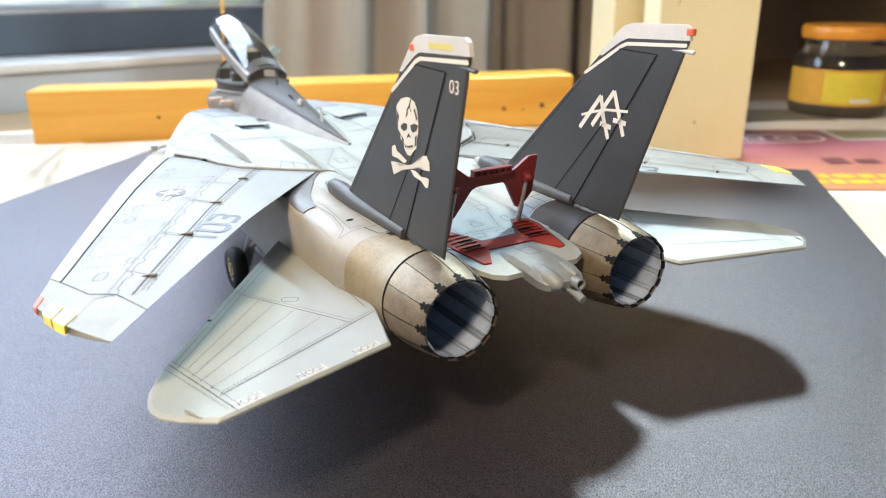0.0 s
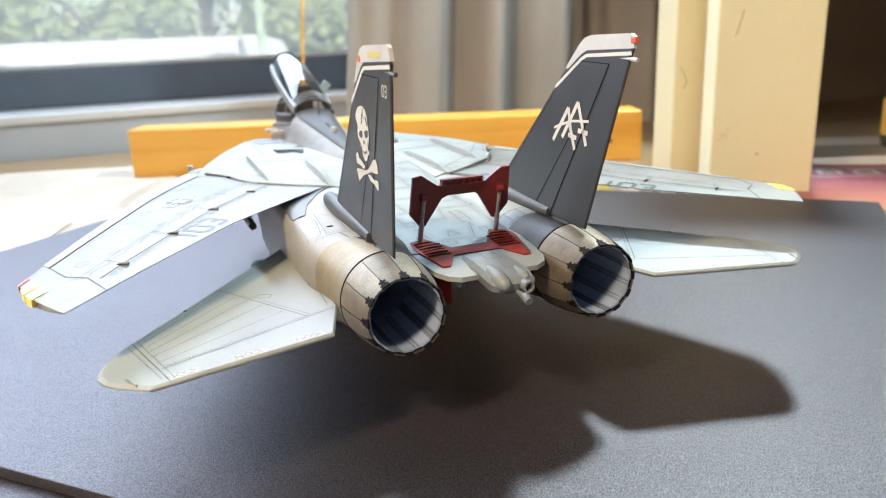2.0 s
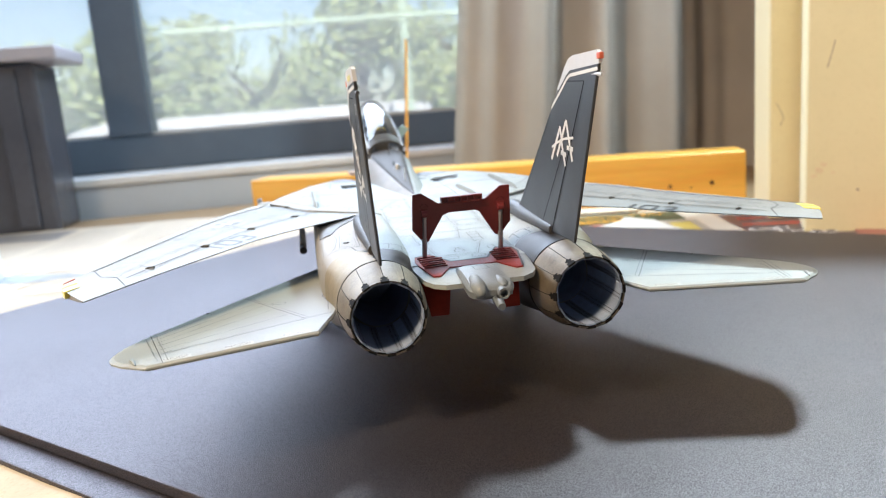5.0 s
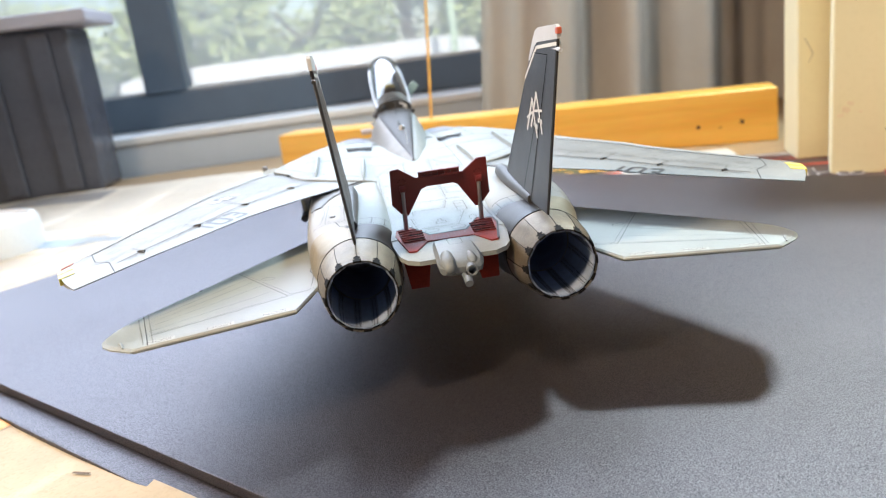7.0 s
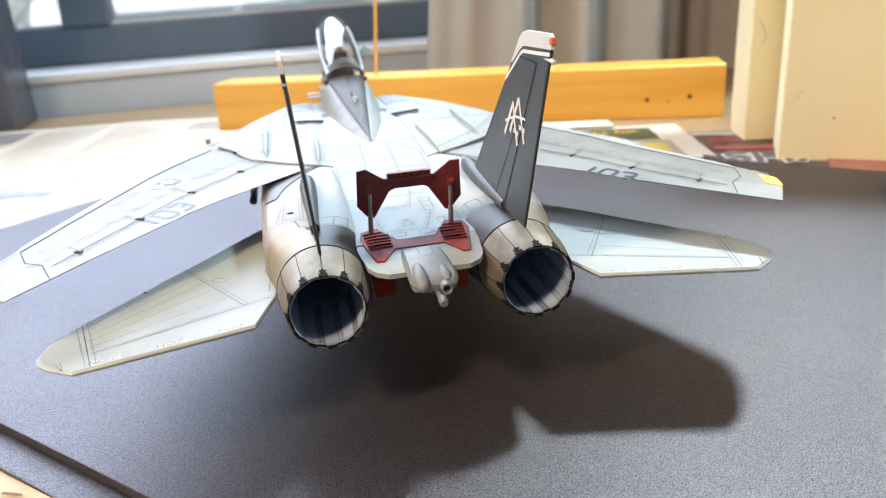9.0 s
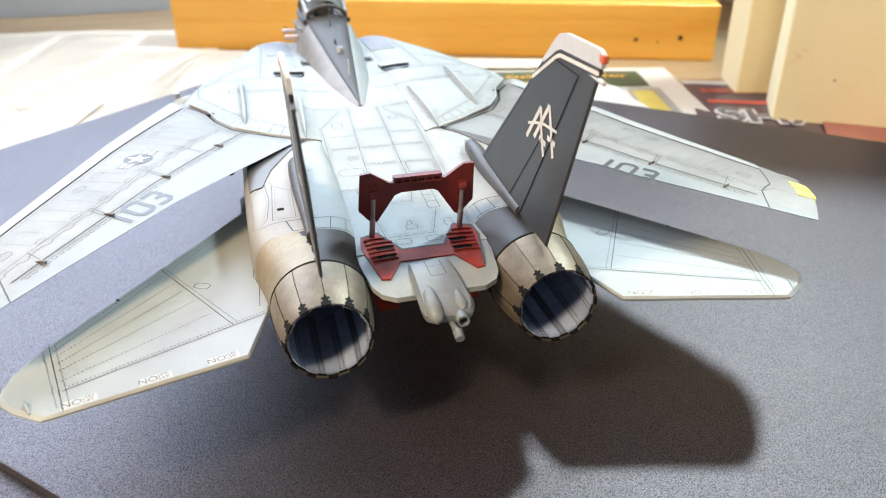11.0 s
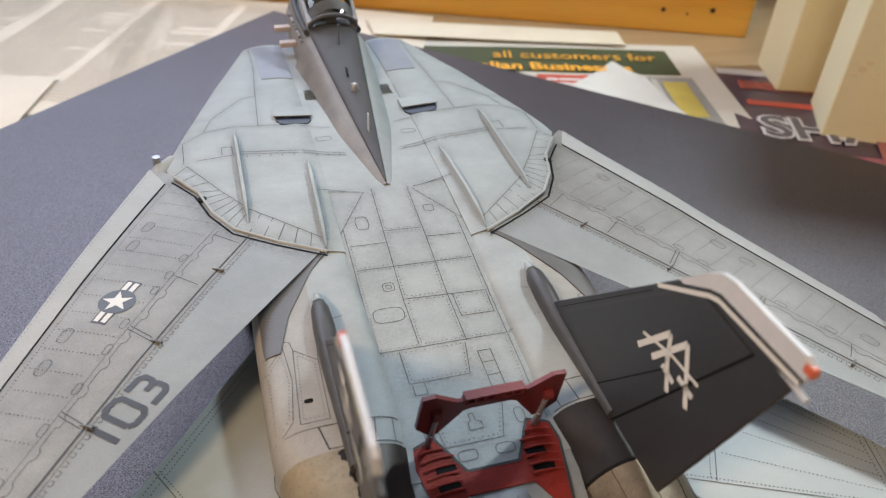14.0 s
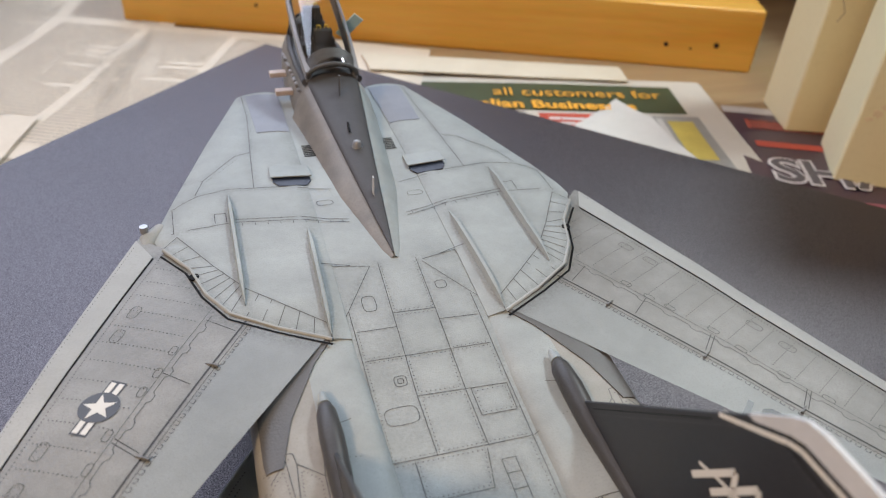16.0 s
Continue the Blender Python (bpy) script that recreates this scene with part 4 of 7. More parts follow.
def nac(y):
    return [lin(y, sorted((r[0], r[k]) for r in NAC)) for k in range(1, 6)]


def nac_point(side, y, ang, grow=0.0):
    xc, a, zt, zb, n = nac(y)
    c, s = math.cos(ang), math.sin(ang)
    zc, h = (zt + zb) / 2, (zt - zb) / 2
    return P(side * (xc + (a + grow) * math.copysign(abs(c) ** (2 / n), c)), y, zc + (h + grow) * math.copysign(abs(s) ** (2 / n), s))


def nac_top(x, y, lift):
    """Place on the upper skin of an engine housing."""
    xc, a, zt, zb, n = nac(y)
    q = min(1.0, abs(abs(x) - xc) / a)
    z = (zt + zb) / 2 + (zt - zb) / 2 * (1 - q ** n) ** (1 / n)
    return P(x, y, z + lift)


def housing(side):
    N = 40
    bm = bmesh.new()
    loft(bm, [[nac_point(side, y, 2 * math.pi * k / N) for k in range(N)] for y in np.linspace(13.0, 1.66, 36)])
    bmesh.ops.delete(bm, geom=[f for f in bm.faces if len(f.verts) > 10 and f.calc_center_median().y < 1.75 * K], context="FACES_ONLY")
    # stained outer half holds warm light, inboard half the fin's shade, as colour
    for f in bm.faces:
        f.material_index = 1 if abs(f.calc_center_median().x) < 1.66 * K else 0
    body = part("engine_housing", bm, [TAN_GREY, GREY], jet, "stained grey engine housing", smooth=60)
    bm = bmesh.new()
    loft(bm, [[nac_point(side, y, 2 * math.pi * k / N, 0.004) for k in range(N)] for y in np.linspace(1.66, 0.70, 13)], cap=False)
    part("tail_ring", bm, BURNT, body, "scorched brown metal ring", smooth=60)
    # gilded outer flank
    bm = bmesh.new()
    rows = []
    for y in np.linspace(1.66, 0.71, 22):
        a0, a1 = radians(-36), radians(88 + 1.2 * math.sin(y * 23) + 0.8 * math.sin(y * 61))
        rows.append([nac_point(side, y, a0 + (a1 - a0) * k / 13, 0.008) for k in range(14)])
    loft(bm, rows, cap=False, closed=False)
    part("gilded_panel", bm, GOLD, body, "pale gold scuffed metal panel", smooth=60)
    # narrow panels round the shoulder
    bm = bmesh.new()
    for a in (84, 106, 128):
        for y0, y1 in ((1.69, 2.02),):
            q = [nac_point(side, y0, radians(a), 0.007), nac_point(side, y0, radians(a + 0.9), 0.007), nac_point(side, y1, radians(a + 0.9), 0.007), nac_point(side, y1, radians(a), 0.007)]
            bm.faces.new([bm.verts.new(p) for p in q])
    for y in (1.69, 2.02):
        for a in range(84, 140, 7):
            q = [nac_point(side, y, radians(a), 0.007), nac_point(side, y, radians(a + 7), 0.007), nac_point(side, y + 0.014, radians(a + 7), 0.007), nac_point(side, y + 0.014, radians(a), 0.007)]
            bm.faces.new([bm.verts.new(p) for p in q])
    part("ring_panel_line", bm, INK, body, weld=False)
    # access panels on the outer shoulder
    bm = bmesh.new()
    o = side
    lay = nac_top
    for pts in (
        [(o * 2.42, 3.04), (o * 2.15, 3.37), (o * 2.10, 2.80), (o * 2.17, 2.18), (o * 2.30, 2.06), (o * 2.42, 2.05)],
        [(o * 2.03, 3.30), (o * 1.74, 3.06), (o * 1.74, 2.12), (o * 2.09, 2.12), (o * 2.03, 3.30)],
        [(o * 2.42, 3.28), (o * 2.24, 3.49), (o * 2.06, 3.46), (o * 2.03, 3.30)],
        [(o * 2.42, 2.02), (o * 1.60, 2.035)], [(o * 1.74, 3.06), (o * 1.68, 3.70), (o * 1.30, 3.80)],
    ):
        ribbon(bm, pts, 0.010, lay, 0.12, 0.005)
    for pts in ([(o * 2.38, 3.0), (o * 2.19, 3.24), (o * 2.14, 2.8), (o * 2.21, 2.22), (o * 2.32, 2.12)], [(o * 2.38, 2.95), (o * 2.38, 2.12)], [(o * 1.99, 3.2), (o * 1.79, 3.02), (o * 1.79, 2.18), (o * 2.04, 2.18), (o * 1.99, 3.2)], [(o * 2.38, 3.22), (o * 2.22, 3.40), (o * 2.08, 3.38)]):
        rivets(bm, pts, lay, 0.05, 0.013, 0.005)
    part("access_panel_line", bm, INK_SOFT, body, weld=False)
    bm = bmesh.new()
    plate(bm, oval(o * 1.95, 2.44, 0.055, 0.03, 14)[:-1], nac_top, -0.01, 0.008)
    part("drain_hole", bm, DEEP_BLACK, body)
    return body


for s in (-1, 1):
    housing(s)

# wing gloves: outline by y of the outer edge
GLOVE_OUT = [(5.18, 1.25), (5.55, 1.95), (5.95, 2.55), (6.45, 2.86), (7.1, 3.05), (7.62, 3.40), (7.95, 3.56), (8.3, 3.50), (13.35, 1.90)]


def glove_z(x, y):
    w = lin(y, GLOVE_OUT)
    z = 0.05 + deck_z(0.0, y) if y > 7 else 0.04 + lin(y, [(5.0, 2.82), (6.0, 2.92), (7.0, 2.945)])
    t = max(0.0, min(1.0, (abs(x) - 0.9) / 0.4))
    z = deck_z(0.0, y) + 0.004 + (z - deck_z(0.0, y) - 0.004) * t * t * (3 - 2 * t)
    edge = max(0.0, w - abs(x))
    if y > 7.7 and edge < 0.5:
        z -= 0.09 * (1 - edge / 0.5) ** 2
    return z


def on_glove(x, y, lift):
    return P(x, y, glove_z(x, y) + lift)


def glove(side):
    bm = bmesh.new()
    rings = []
    ys = sorted(set([round(float(v), 3) for v in np.linspace(5.18, 13.35, 110)] + [5.55, 5.95, 6.45, 7.1, 7.62, 7.95, 8.3]))
    for y in ys:
        w = lin(y, GLOVE_OUT)
        xs = [1.0 + (w - 1.0) * j / 36 for j in range(37)] if w > 1.0 else [1.0] * 37
        top = [P(side * x, y, glove_z(x, y)) for x in xs]
        low = [P(side * x, y, glove_z(x, y) - (0.10 if y < 7.9 else 0.12 + 0.1 * min(1, (w - x)))) for x in reversed(xs)]
        rings.append(top + low)
    loft(bm, rings)
    g = part("wing_glove", bm, GREY, jet, smooth=40)
    # raised rear rim with short strips
    rim = [(1.27, 5.14), (1.95, 5.50), (2.55, 5.90), (2.86, 6.40), (3.05, 7.02), (3.42, 7.58)]
    bm = bmesh.new()
    for a, b in zip(rim, rim[1:]):
        tube(bm, [on_glove(side * a[0], a[1] + 0.04, -0.01), on_glove(side * b[0], b[1] + 0.04, -0.01)], 0.03 * K, 6)
    part("rim_seal", bm, SLAT_GREY, g, smooth=60)
    bm = bmesh.new()
    inner = [(1.26, 5.46), (1.80, 5.94), (2.30, 6.42), (2.50, 6.72), (2.72, 7.06), (3.22, 7.92)]
    ribbon(bm, [(side * x, y) for x, y in inner], 0.012, on_glove, 0.15)
    for k in range(16):
        t = k / 15 * 4.99
        i, f = int(t), t - int(t)
        pa = [rim[i][q] + (rim[i + 1][q] - rim[i][q]) * f for q in (0, 1)]
        pb = [inner[i][q] + (inner[i + 1][q] - inner[i][q]) * f for q in (0, 1)]
        ribbon(bm, [(side * pa[0], pa[1] + 0.06), (side * pb[0], pb[1])], 0.011, on_glove)
    part("rim_strip_line", bm, INK_SOFT, g, weld=False)
    # pivot notch
    bm = bmesh.new()
    disc(bm, on_glove(side * 3.0, 6.86, -0.02), (0, 0, 1), 0.075 * K, 0.045 * K, 14)
    part("notch", bm, DEEP_BLACK, g)
    # two flow fences
    for (xa, ya), (xb, yb), h in (((2.36, 8.95), (2.34, 6.05), 0.11), ((1.20, 7.72), (1.27, 5.25), 0.10)):
        bm = bmesh.new()
        n = 12
        rows = []
        for i in range(n + 1):
            f = i / n
            x, y = side * (xa + (xb - xa) * f), ya + (yb - ya) * f
            hh = h * min(1.0, 0.12 + 5 * f, 0.25 + 6 * (1 - f))
            ww = 0.05 * min(1, 0.15 + 6 * f, 0.15 + 5 * (1 - f))
            rows.append([on_glove(x - ww, y, -0.02), on_glove(x + ww, y, -0.02), on_glove(x + ww * 0.5, y, hh), on_glove(x - ww * 0.5, y, hh)])
        loft(bm, rows)
        part("flow_fence", bm, GREY, g)
    # bleed-air vent: raised lip over a dark slot
    xc, yc = 1.25, 9.3
    bm = bmesh.new()
    plate(bm, [(-0.34, 0.46), (0.34, 0.46), (0.36, -0.02), (-0.36, -0.02)], lambda u, v, w: on_glove(side * xc + u, yc + v, w + 0.05 * (0.46 - v) / 0.48), 0.0, 0.022)
    part("vent_lip", bm, GREY, g)
    # navy plate on the skin stands in for the shaded opening
    bm = bmesh.new()
    plate(bm, [(-0.33, 0.06), (0.33, 0.06), (0.33, -0.12), (0.24, -0.27), (-0.24, -0.27), (-0.33, -0.12)], lambda u, v, w: on_glove(side * xc + u, yc + v, w), -0.03, 0.022)
    part("vent_slot", bm, NAVY, g)
    bm = bmesh.new()
    for k in range(7):
        ribbon(bm, [(side * 0.78 - 0.11, 10.12 + 0.07 * k), (side * 0.78 + 0.11, 10.12 + 0.07 * k)], 0.034, on_glove, 0.3, 0.005)
    part("louvre", bm, DEEP_BLACK, g, weld=False)
    # intake ramp panel ahead, a shade darker and smoother
    bm = bmesh.new()
    rows = []
    for y in np.linspace(11.2, 13.2, 12):
        xs = [1.02 + (0.64 + 0.03 * (y - 11.2)) * k / 8 for k in range(9)]
        rows.append([on_glove(side * x, y, 0.012) for x in xs] + [on_glove(side * x, y, -0.02) for x in reversed(xs)])
    loft(bm, rows)
    part("ramp_panel", bm, worn("bluish_ramp_paint", (0.26, 0.285, 0.335), (0.20, 0.22, 0.265), 0.55, big=60, fine=2200, spec=0.15), g)
    bm = bmesh.new()
    s = side
    for pts in (
        [(s * 1.80, 13.25), (s * 1.78, 12.0), (s * 1.86, 10.4), (s * 1.92, 9.1)],
        [(s * 0.62, 8.85), (s * 1.4, 9.02), (s * 2.36, 9.12), (s * 2.85, 9.0), (s * 3.3, 8.75)],
        [(s * 0.5, 7.82), (s * 1.2, 7.98), (s * 2.35, 8.12), (s * 3.3, 8.02)],
        [(s * 0.5, 7.90), (s * 1.2, 8.06), (s * 2.35, 8.20)],
        [(s * 2.9, 9.02), (s * 2.75, 9.5), (s * 2.15, 10.3), (s * 1.86, 10.4)],
        [(s * 2.75, 9.5), (s * 3.1, 9.6)], [(s * 3.28, 8.74), (s * 3.26, 8.0)], [(s * 2.44, 8.15), (s * 2.44, 8.4), (s * 2.62, 8.4), (s * 2.62, 8.15)],
        [(s * 0.72, 6.69), (s * 1.15, 6.79)],
    ):
        ribbon(bm, pts, 0.011, on_glove, 0.25, 0.004)
        grimed(g, [pts], 0.10, 0.42)
    for k in range(9):
        ribbon(bm, [(s * (0.6 + 0.2 * k), 7.835 + 0.02 * k), (s * (0.6 + 0.2 * k), 7.905 + 0.02 * k)], 0.009, on_glove, 0.25, 0.004)
    ribbon(bm, oval(s * 0.80, 8.45, 0.14, 0.07), 0.009, on_glove, 0.25, 0.004)
    for pts in ([(s * 1.76, 13.1), (s * 1.74, 12.0), (s * 1.82, 10.5)], [(s * 1.1, 11.15), (s * 1.7, 11.15)], [(s * 2.1, 10.2), (s * 2.7, 9.45)], [(s * 0.62, 8.8), (s * 2.3, 9.07)]):
        rivets(bm, pts, on_glove, 0.06, 0.011, 0.005)
    part("glove_panel_line", bm, INK, g, weld=False)
    grimed(g, [[(s * x, y + 0.05) for x, y in rim]], 0.13, 0.6)
    grimed(g, [[(s * x, y) for x, y in inner]], 0.06, 0.4)
    grimed(g, [[(s * 2.36, 8.95), (s * 2.34, 6.05)], [(s * 1.20, 7.72), (s * 1.27, 5.25)]], 0.13, 0.55)
    grimed(g, [[(s * 1.0, 11.3), (s * 0.95, 8.6), (s * 0.6, 7.2)]], 0.16, 0.5)
    return g


for s in (-1, 1):
    glove(s)

# wings, swept right back
TE0, TE1, LE0, LE1 = Vector((1.30, 5.28)), Vector((5.73, -0.05)), Vector((3.25, 9.55)), Vector((6.36, 1.44))


def wing_xy(c, s):
    t, l = TE0.lerp(TE1, s), LE0.lerp(LE1, s)
    p = t.lerp(l, c)
    if s > 0.9:
        k = (s - 0.9) / 0.1
        p = p + Vector((0.62, -0.30)) * 0.18 * k * math.sin(math.pi * min(1, max(0, c))) - Vector((0.0, 0.25)) * k * k * max(0, c - 0.75) * 4 * 0.35
    return p


def wing_z(c, s, lower=False):
    te = lin(s, [(0, 2.868), (0.12, 2.875), (0.25, 2.888), (0.5, 2.905), (1, 2.765)])
    bump = lin(s, [(0, 0.02), (0.3, 0.08), (1, 0.04)])
    f = 4 * max(0, c) * max(0, 1 - c) * (1 + 0.5 * (c - 0.5))
    return te - 0.02 - 0.7 * bump * f if lower else te + 0.02 * c + bump * f


def wing_cs(x, y):
    c, s = 0.5, 0.5
    for _ in range(8):
        p0 = TE0.lerp(TE1, s).lerp(LE0.lerp(LE1, s), c)
        dc = LE0.lerp(LE1, s) - TE0.lerp(TE1, s)
        ds = (TE1 - TE0).lerp(LE1 - LE0, c)
        r = Vector((x, y)) - p0
        det = dc.x * ds.y - dc.y * ds.x
        c += (r.x * ds.y - r.y * ds.x) / det
        s += (dc.x * r.y - dc.y * r.x) / det
    return c, s


SLAT_LINE = [(3.46, 7.73), (4.99, 4.18), (5.84, 2.20)]
LONG_LINE = [(2.74, 6.19), (5.62, 1.06)]
HINGE_LINE = [(2.36, 5.76), (5.36, 0.92)]
RIM_LINE = [(1.27, 5.10), (2.0, 5.50), (2.58, 5.86), (2.90, 6.40), (3.10, 7.02), (3.46, 7.55)]


def on_line(line, dist, off=0.0):
    """Place at a distance along a straight line of the wing, off towards the trailing edge."""
    a, b = Vector(line[0]), Vector(line[-1])
    d = (b - a).normalized()
    return a + d * dist + Vector((d.y, -d.x)) * off


def wing(side):
    def sag(s):  # the right wing hangs a little lower than the left
        return lin(s, [(0, 0), (0.3, -0.08), (0.6, -0.12), (1, -0.06)] if side > 0 else [(0, 0), (0.4, 0.04), (0.8, 0.03), (1, 0)])

    def at(c, s, lower=False, lift=0.0):
        p = wing_xy(c, s)
        return P(side * p.x, p.y, wing_z(c, s, lower) + sag(s) + lift)

    def lay(u, v, lift):  # u along the span 0..1 times 6, v along the chord 0..1 times 3
        return at(v / 3, u / 6, False, lift)

    def lay_xy(x, y, lift):
        c, s = wing_cs(abs(x), y)
        return P(x, y, wing_z(c, s) + sag(s) + lift)

    cs = sorted(set([round(float(v), 3) for v in np.linspace(0, 1, 40)] + [0.01, 0.85, 0.86, 0.99]))
    bm = bmesh.new()
    rings = []
    for i in range(81):
        s = i / 80
        q = [s + (0.175 * c) * (1 - s) for c in cs]
        rings.append([at(c, v) for c, v in zip(cs, q)] + [at(c, v, True) for c, v in reversed(list(zip(cs, q))[1:-1])])
    loft(bm, rings)
    for f in bm.faces:
        c = f.calc_center_median() / K
        f.material_index = 1 if abs(c.x) < 2.36 + 0.6198 * (5.76 - c.y) - 0.10 else 0
    w = part("wing", bm, [WING_GREY, FLAP_GREY], jet, "swept-back grey wing with dark panel lines", smooth=40)
    flip = lambda pts: [(side * p[0], p[1]) for p in pts]  # noqa: E731
    wear = 0.75 if side < 0 else 0.55  # the left wing is dirtier
    grimed(w, [flip([(x + 0.05, y - 0.05) for x, y in RIM_LINE])], 0.15, 0.95 * wear)
    grimed(w, [flip(SLAT_LINE), flip(HINGE_LINE)], 0.09, 0.42 * wear)
    grimed(w, [flip(LONG_LINE)], 0.10, 0.28 * wear)
    # leading-edge slat
    bm = bmesh.new()
    loft(bm, [[at(c, s, False, 0.012) for c in (0.858, 0.90, 0.95, 0.985, 1.004)] + [at(c, s, True, -0.012) for c in (1.004, 0.96, 0.90)] for s in np.linspace(0.185, 0.925, 20)])
    part("slat", bm, SLAT_GREY, w, "paler leading-edge slat", smooth=50)
    bm = bmesh.new()
    ribbon(bm, [(6 * 0.185, 3 * 0.852), (6 * 0.925, 3 * 0.852)], 0.028, lay, 0.3, 0.005)
    part("slat_gap", bm, DEEP_BLACK, w, weld=False)
    # panel lines
    bm = bmesh.new()
    ribbon(bm, flip(HINGE_LINE), 0.028, lay_xy, 0.3, 0.004)
    ribbon(bm, flip([on_line(HINGE_LINE, 0.05, 0.06), on_line(HINGE_LINE, 5.6, 0.06)]), 0.008, lay_xy, 0.3, 0.004)
    for k in range(46):
        a = 0.10 + 0.12 * k
        ribbon(bm, flip([on_line(HINGE_LINE, a, 0.085), on_line(HINGE_LINE, a, 0.125), on_line(HINGE_LINE, a + 0.06, 0.125), on_line(HINGE_LINE, a + 0.06, 0.085)]), 0.008, lay_xy, 0.3, 0.004)
    for a, b in (((2.88, 5.86), (2.52, 5.58)), ((3.44, 4.92), (3.12, 4.66)), ((3.96, 3.98), (3.70, 3.72)), ((3.99, 3.93), (3.73, 3.67)), ((4.66, 2.76), (4.42, 2.52)), ((4.69, 2.71), (4.45, 2.47)), ((5.30, 1.62), (5.12, 1.42))):
        ribbon(bm, flip([a, b]), 0.011, lay_xy, 0.3, 0.004)
        grimed(w, [flip([a, b])], 0.07, 0.3)
    ribbon(bm, [(6 * 0.90, 0.0), (6 * 0.90, 3 * 0.30), (6 * 0.925, 3 * 0.5), (6 * 0.925, 3 * 0.86)], 0.018, lay, 0.2, 0.004)
    ribbon(bm, [(6 * 0.90, 3 * 0.3), (6 * 0.93, 3 * 0.42), (6 * 0.99, 3 * 0.40)], 0.010, lay, 0.2, 0.004)
    part("wing_panel_line", bm, INK, w, weld=False)
    # black ribbon stands in for the shaded gap beneath the glove rim
    bm = bmesh.new()
    ribbon(bm, flip([(x + 0.012, y - 0.028) for x, y in RIM_LINE]), 0.036, lay_xy, 0.2, 0.005)
    part("rim_shade_line", bm, DEEP_BLACK, w, weld=False)
    # a straight joint and, behind it, a second one stepped round the small hatches
    bm = bmesh.new()
    ribbon(bm, flip(LONG_LINE), 0.007, lay_xy, 0.3, 0.004)
    pts = []
    for k in range(13):
        a = 0.25 + 0.44 * k
        pts += [on_line(LONG_LINE, a, 0.07), on_line(LONG_LINE, a + 0.20, 0.07), on_line(LONG_LINE, a + 0.25, 0.115), on_line(LONG_LINE, a + 0.34, 0.115), on_line(LONG_LINE, a + 0.38, 0.07)]
    ribbon(bm, flip(pts), 0.010, lay_xy, 0.3, 0.004)
    part("stepped_joint_line", bm, INK_SOFT, w, weld=False)
    # rows of rivets over the ribs
    bm = bmesh.new()
    for k in range(18):
        y = 7.22 - 0.304 * k
        p = Vector((3.54 + (7.22 - y) * 0.431, y))
        q = p.copy()
        while q.x > 2.74 + 0.5614 * (6.19 - q.y) + 0.08:
            q = q + Vector((-0.895, -0.446)) * 0.04
        rivets(bm, flip([p, q]), lay_xy, 0.052, 0.015, 0.005)
        grimed(w, [flip([p, q])], 0.06, 0.14 * wear)
    rivets(bm, flip([(x - 0.07, y - 0.06) for x, y in SLAT_LINE]), lay_xy, 0.05, 0.015, 0.005)
    rivets(bm, [(6 * 0.20, 3 * 0.985), (6 * 0.92, 3 * 0.985)], lambda u, v, l: lay(u, v, l + 0.012), 0.05, 0.012, 0.005)
    rivets(bm, [(6 * 0.90, 3 * 0.06), (6 * 0.90, 3 * 0.28)], lay, 0.05, 0.014, 0.005)
    part("wing_rivet", bm, INK, w, weld=False)
    # oval hatches
    bm = bmesh.new()
    for spots, a, b in ((((3.80, 6.20), (4.00, 5.75), (4.74, 4.02), (4.94, 3.52), (5.60, 1.62)), 0.068, 0.125), (((3.31, 5.30), (3.50, 4.93), (3.68, 4.64), (4.04, 4.04), (4.22, 3.62), (4.52, 3.06), (4.83, 2.54), (5.20, 1.92)), 0.042, 0.085)):
        for x, y in spots:
            ribbon(bm, oval(side * x, y, a, b, 16, side * 0.48), 0.009, lay_xy, 0.2, 0.005)
            grimed(w, [[(side * x, y), (side * x, y + 0.01)]], 0.12, 0.2)
            if a > 0.05:
                for e in oval(side * x, y, a * 0.6, b * 0.72, 8, side * 0.48)[:-1]:
                    rivets(bm, [(e[0] - 0.01, e[1]), (e[0] + 0.01, e[1])], lay_xy, 0.05, 0.010, 0.006)
    part("hatch_line", bm, INK_SOFT, w, weld=False)
    # spoiler actuator fairings, small and dark
    for x, y in ((2.86, 4.96), (3.67, 3.64), (4.39, 2.48), (5.10, 1.33)):
        p, q = Vector((x - 0.085, y - 0.055)), Vector((x + 0.07, y + 0.045))
        bm = bmesh.new()
        tube(bm, [lay_xy(side * q.x, q.y, 0.0), lay_xy(side * (p.x + q.x) / 2, (p.y + q.y) / 2, 0.022), lay_xy(side * p.x, p.y, 0.026)], [0.006 * K, 0.018 * K, 0.022 * K], 6)
        part("hinge_fairing", bm, HINGE_GREY, w)
    # tip lights
    bm = bmesh.new()
    for a, b in ((0.42, 0.56), (0.59, 0.73)):
        loft(bm, [[at(c, s, False, 0.012) for c in np.linspace(a, b, 5)] + [at(c, s, True, -0.006) for c in np.linspace(b, a, 5)] for s in (0.972, 1.004)])
    part("tip_strip", bm, YELLOW, w, "yellow formation strip")
    bm = bmesh.new()
    loft(bm, [[at(c, s, False, 0.012) for c in (0.90, 0.94, 0.985)] + [at(c, s, True, -0.01) for c in (0.985, 0.94, 0.88)] for s in (0.975, 1.003)])
    part("tip_light", bm, ORANGE if side < 0 else SLAT_GREY, w, "chipped red wingtip light" if side < 0 else "grey painted wingtip light")
    # digits
    along = (TE1 - TE0).normalized()
    right = Vector((along.x, along.y)) if side > 0 else Vector((along.x, -along.y))
    up = Vector((-right.y, right.x))
    ctr = Vector((-3.96, 2.62) if side < 0 else (3.86, 2.34))
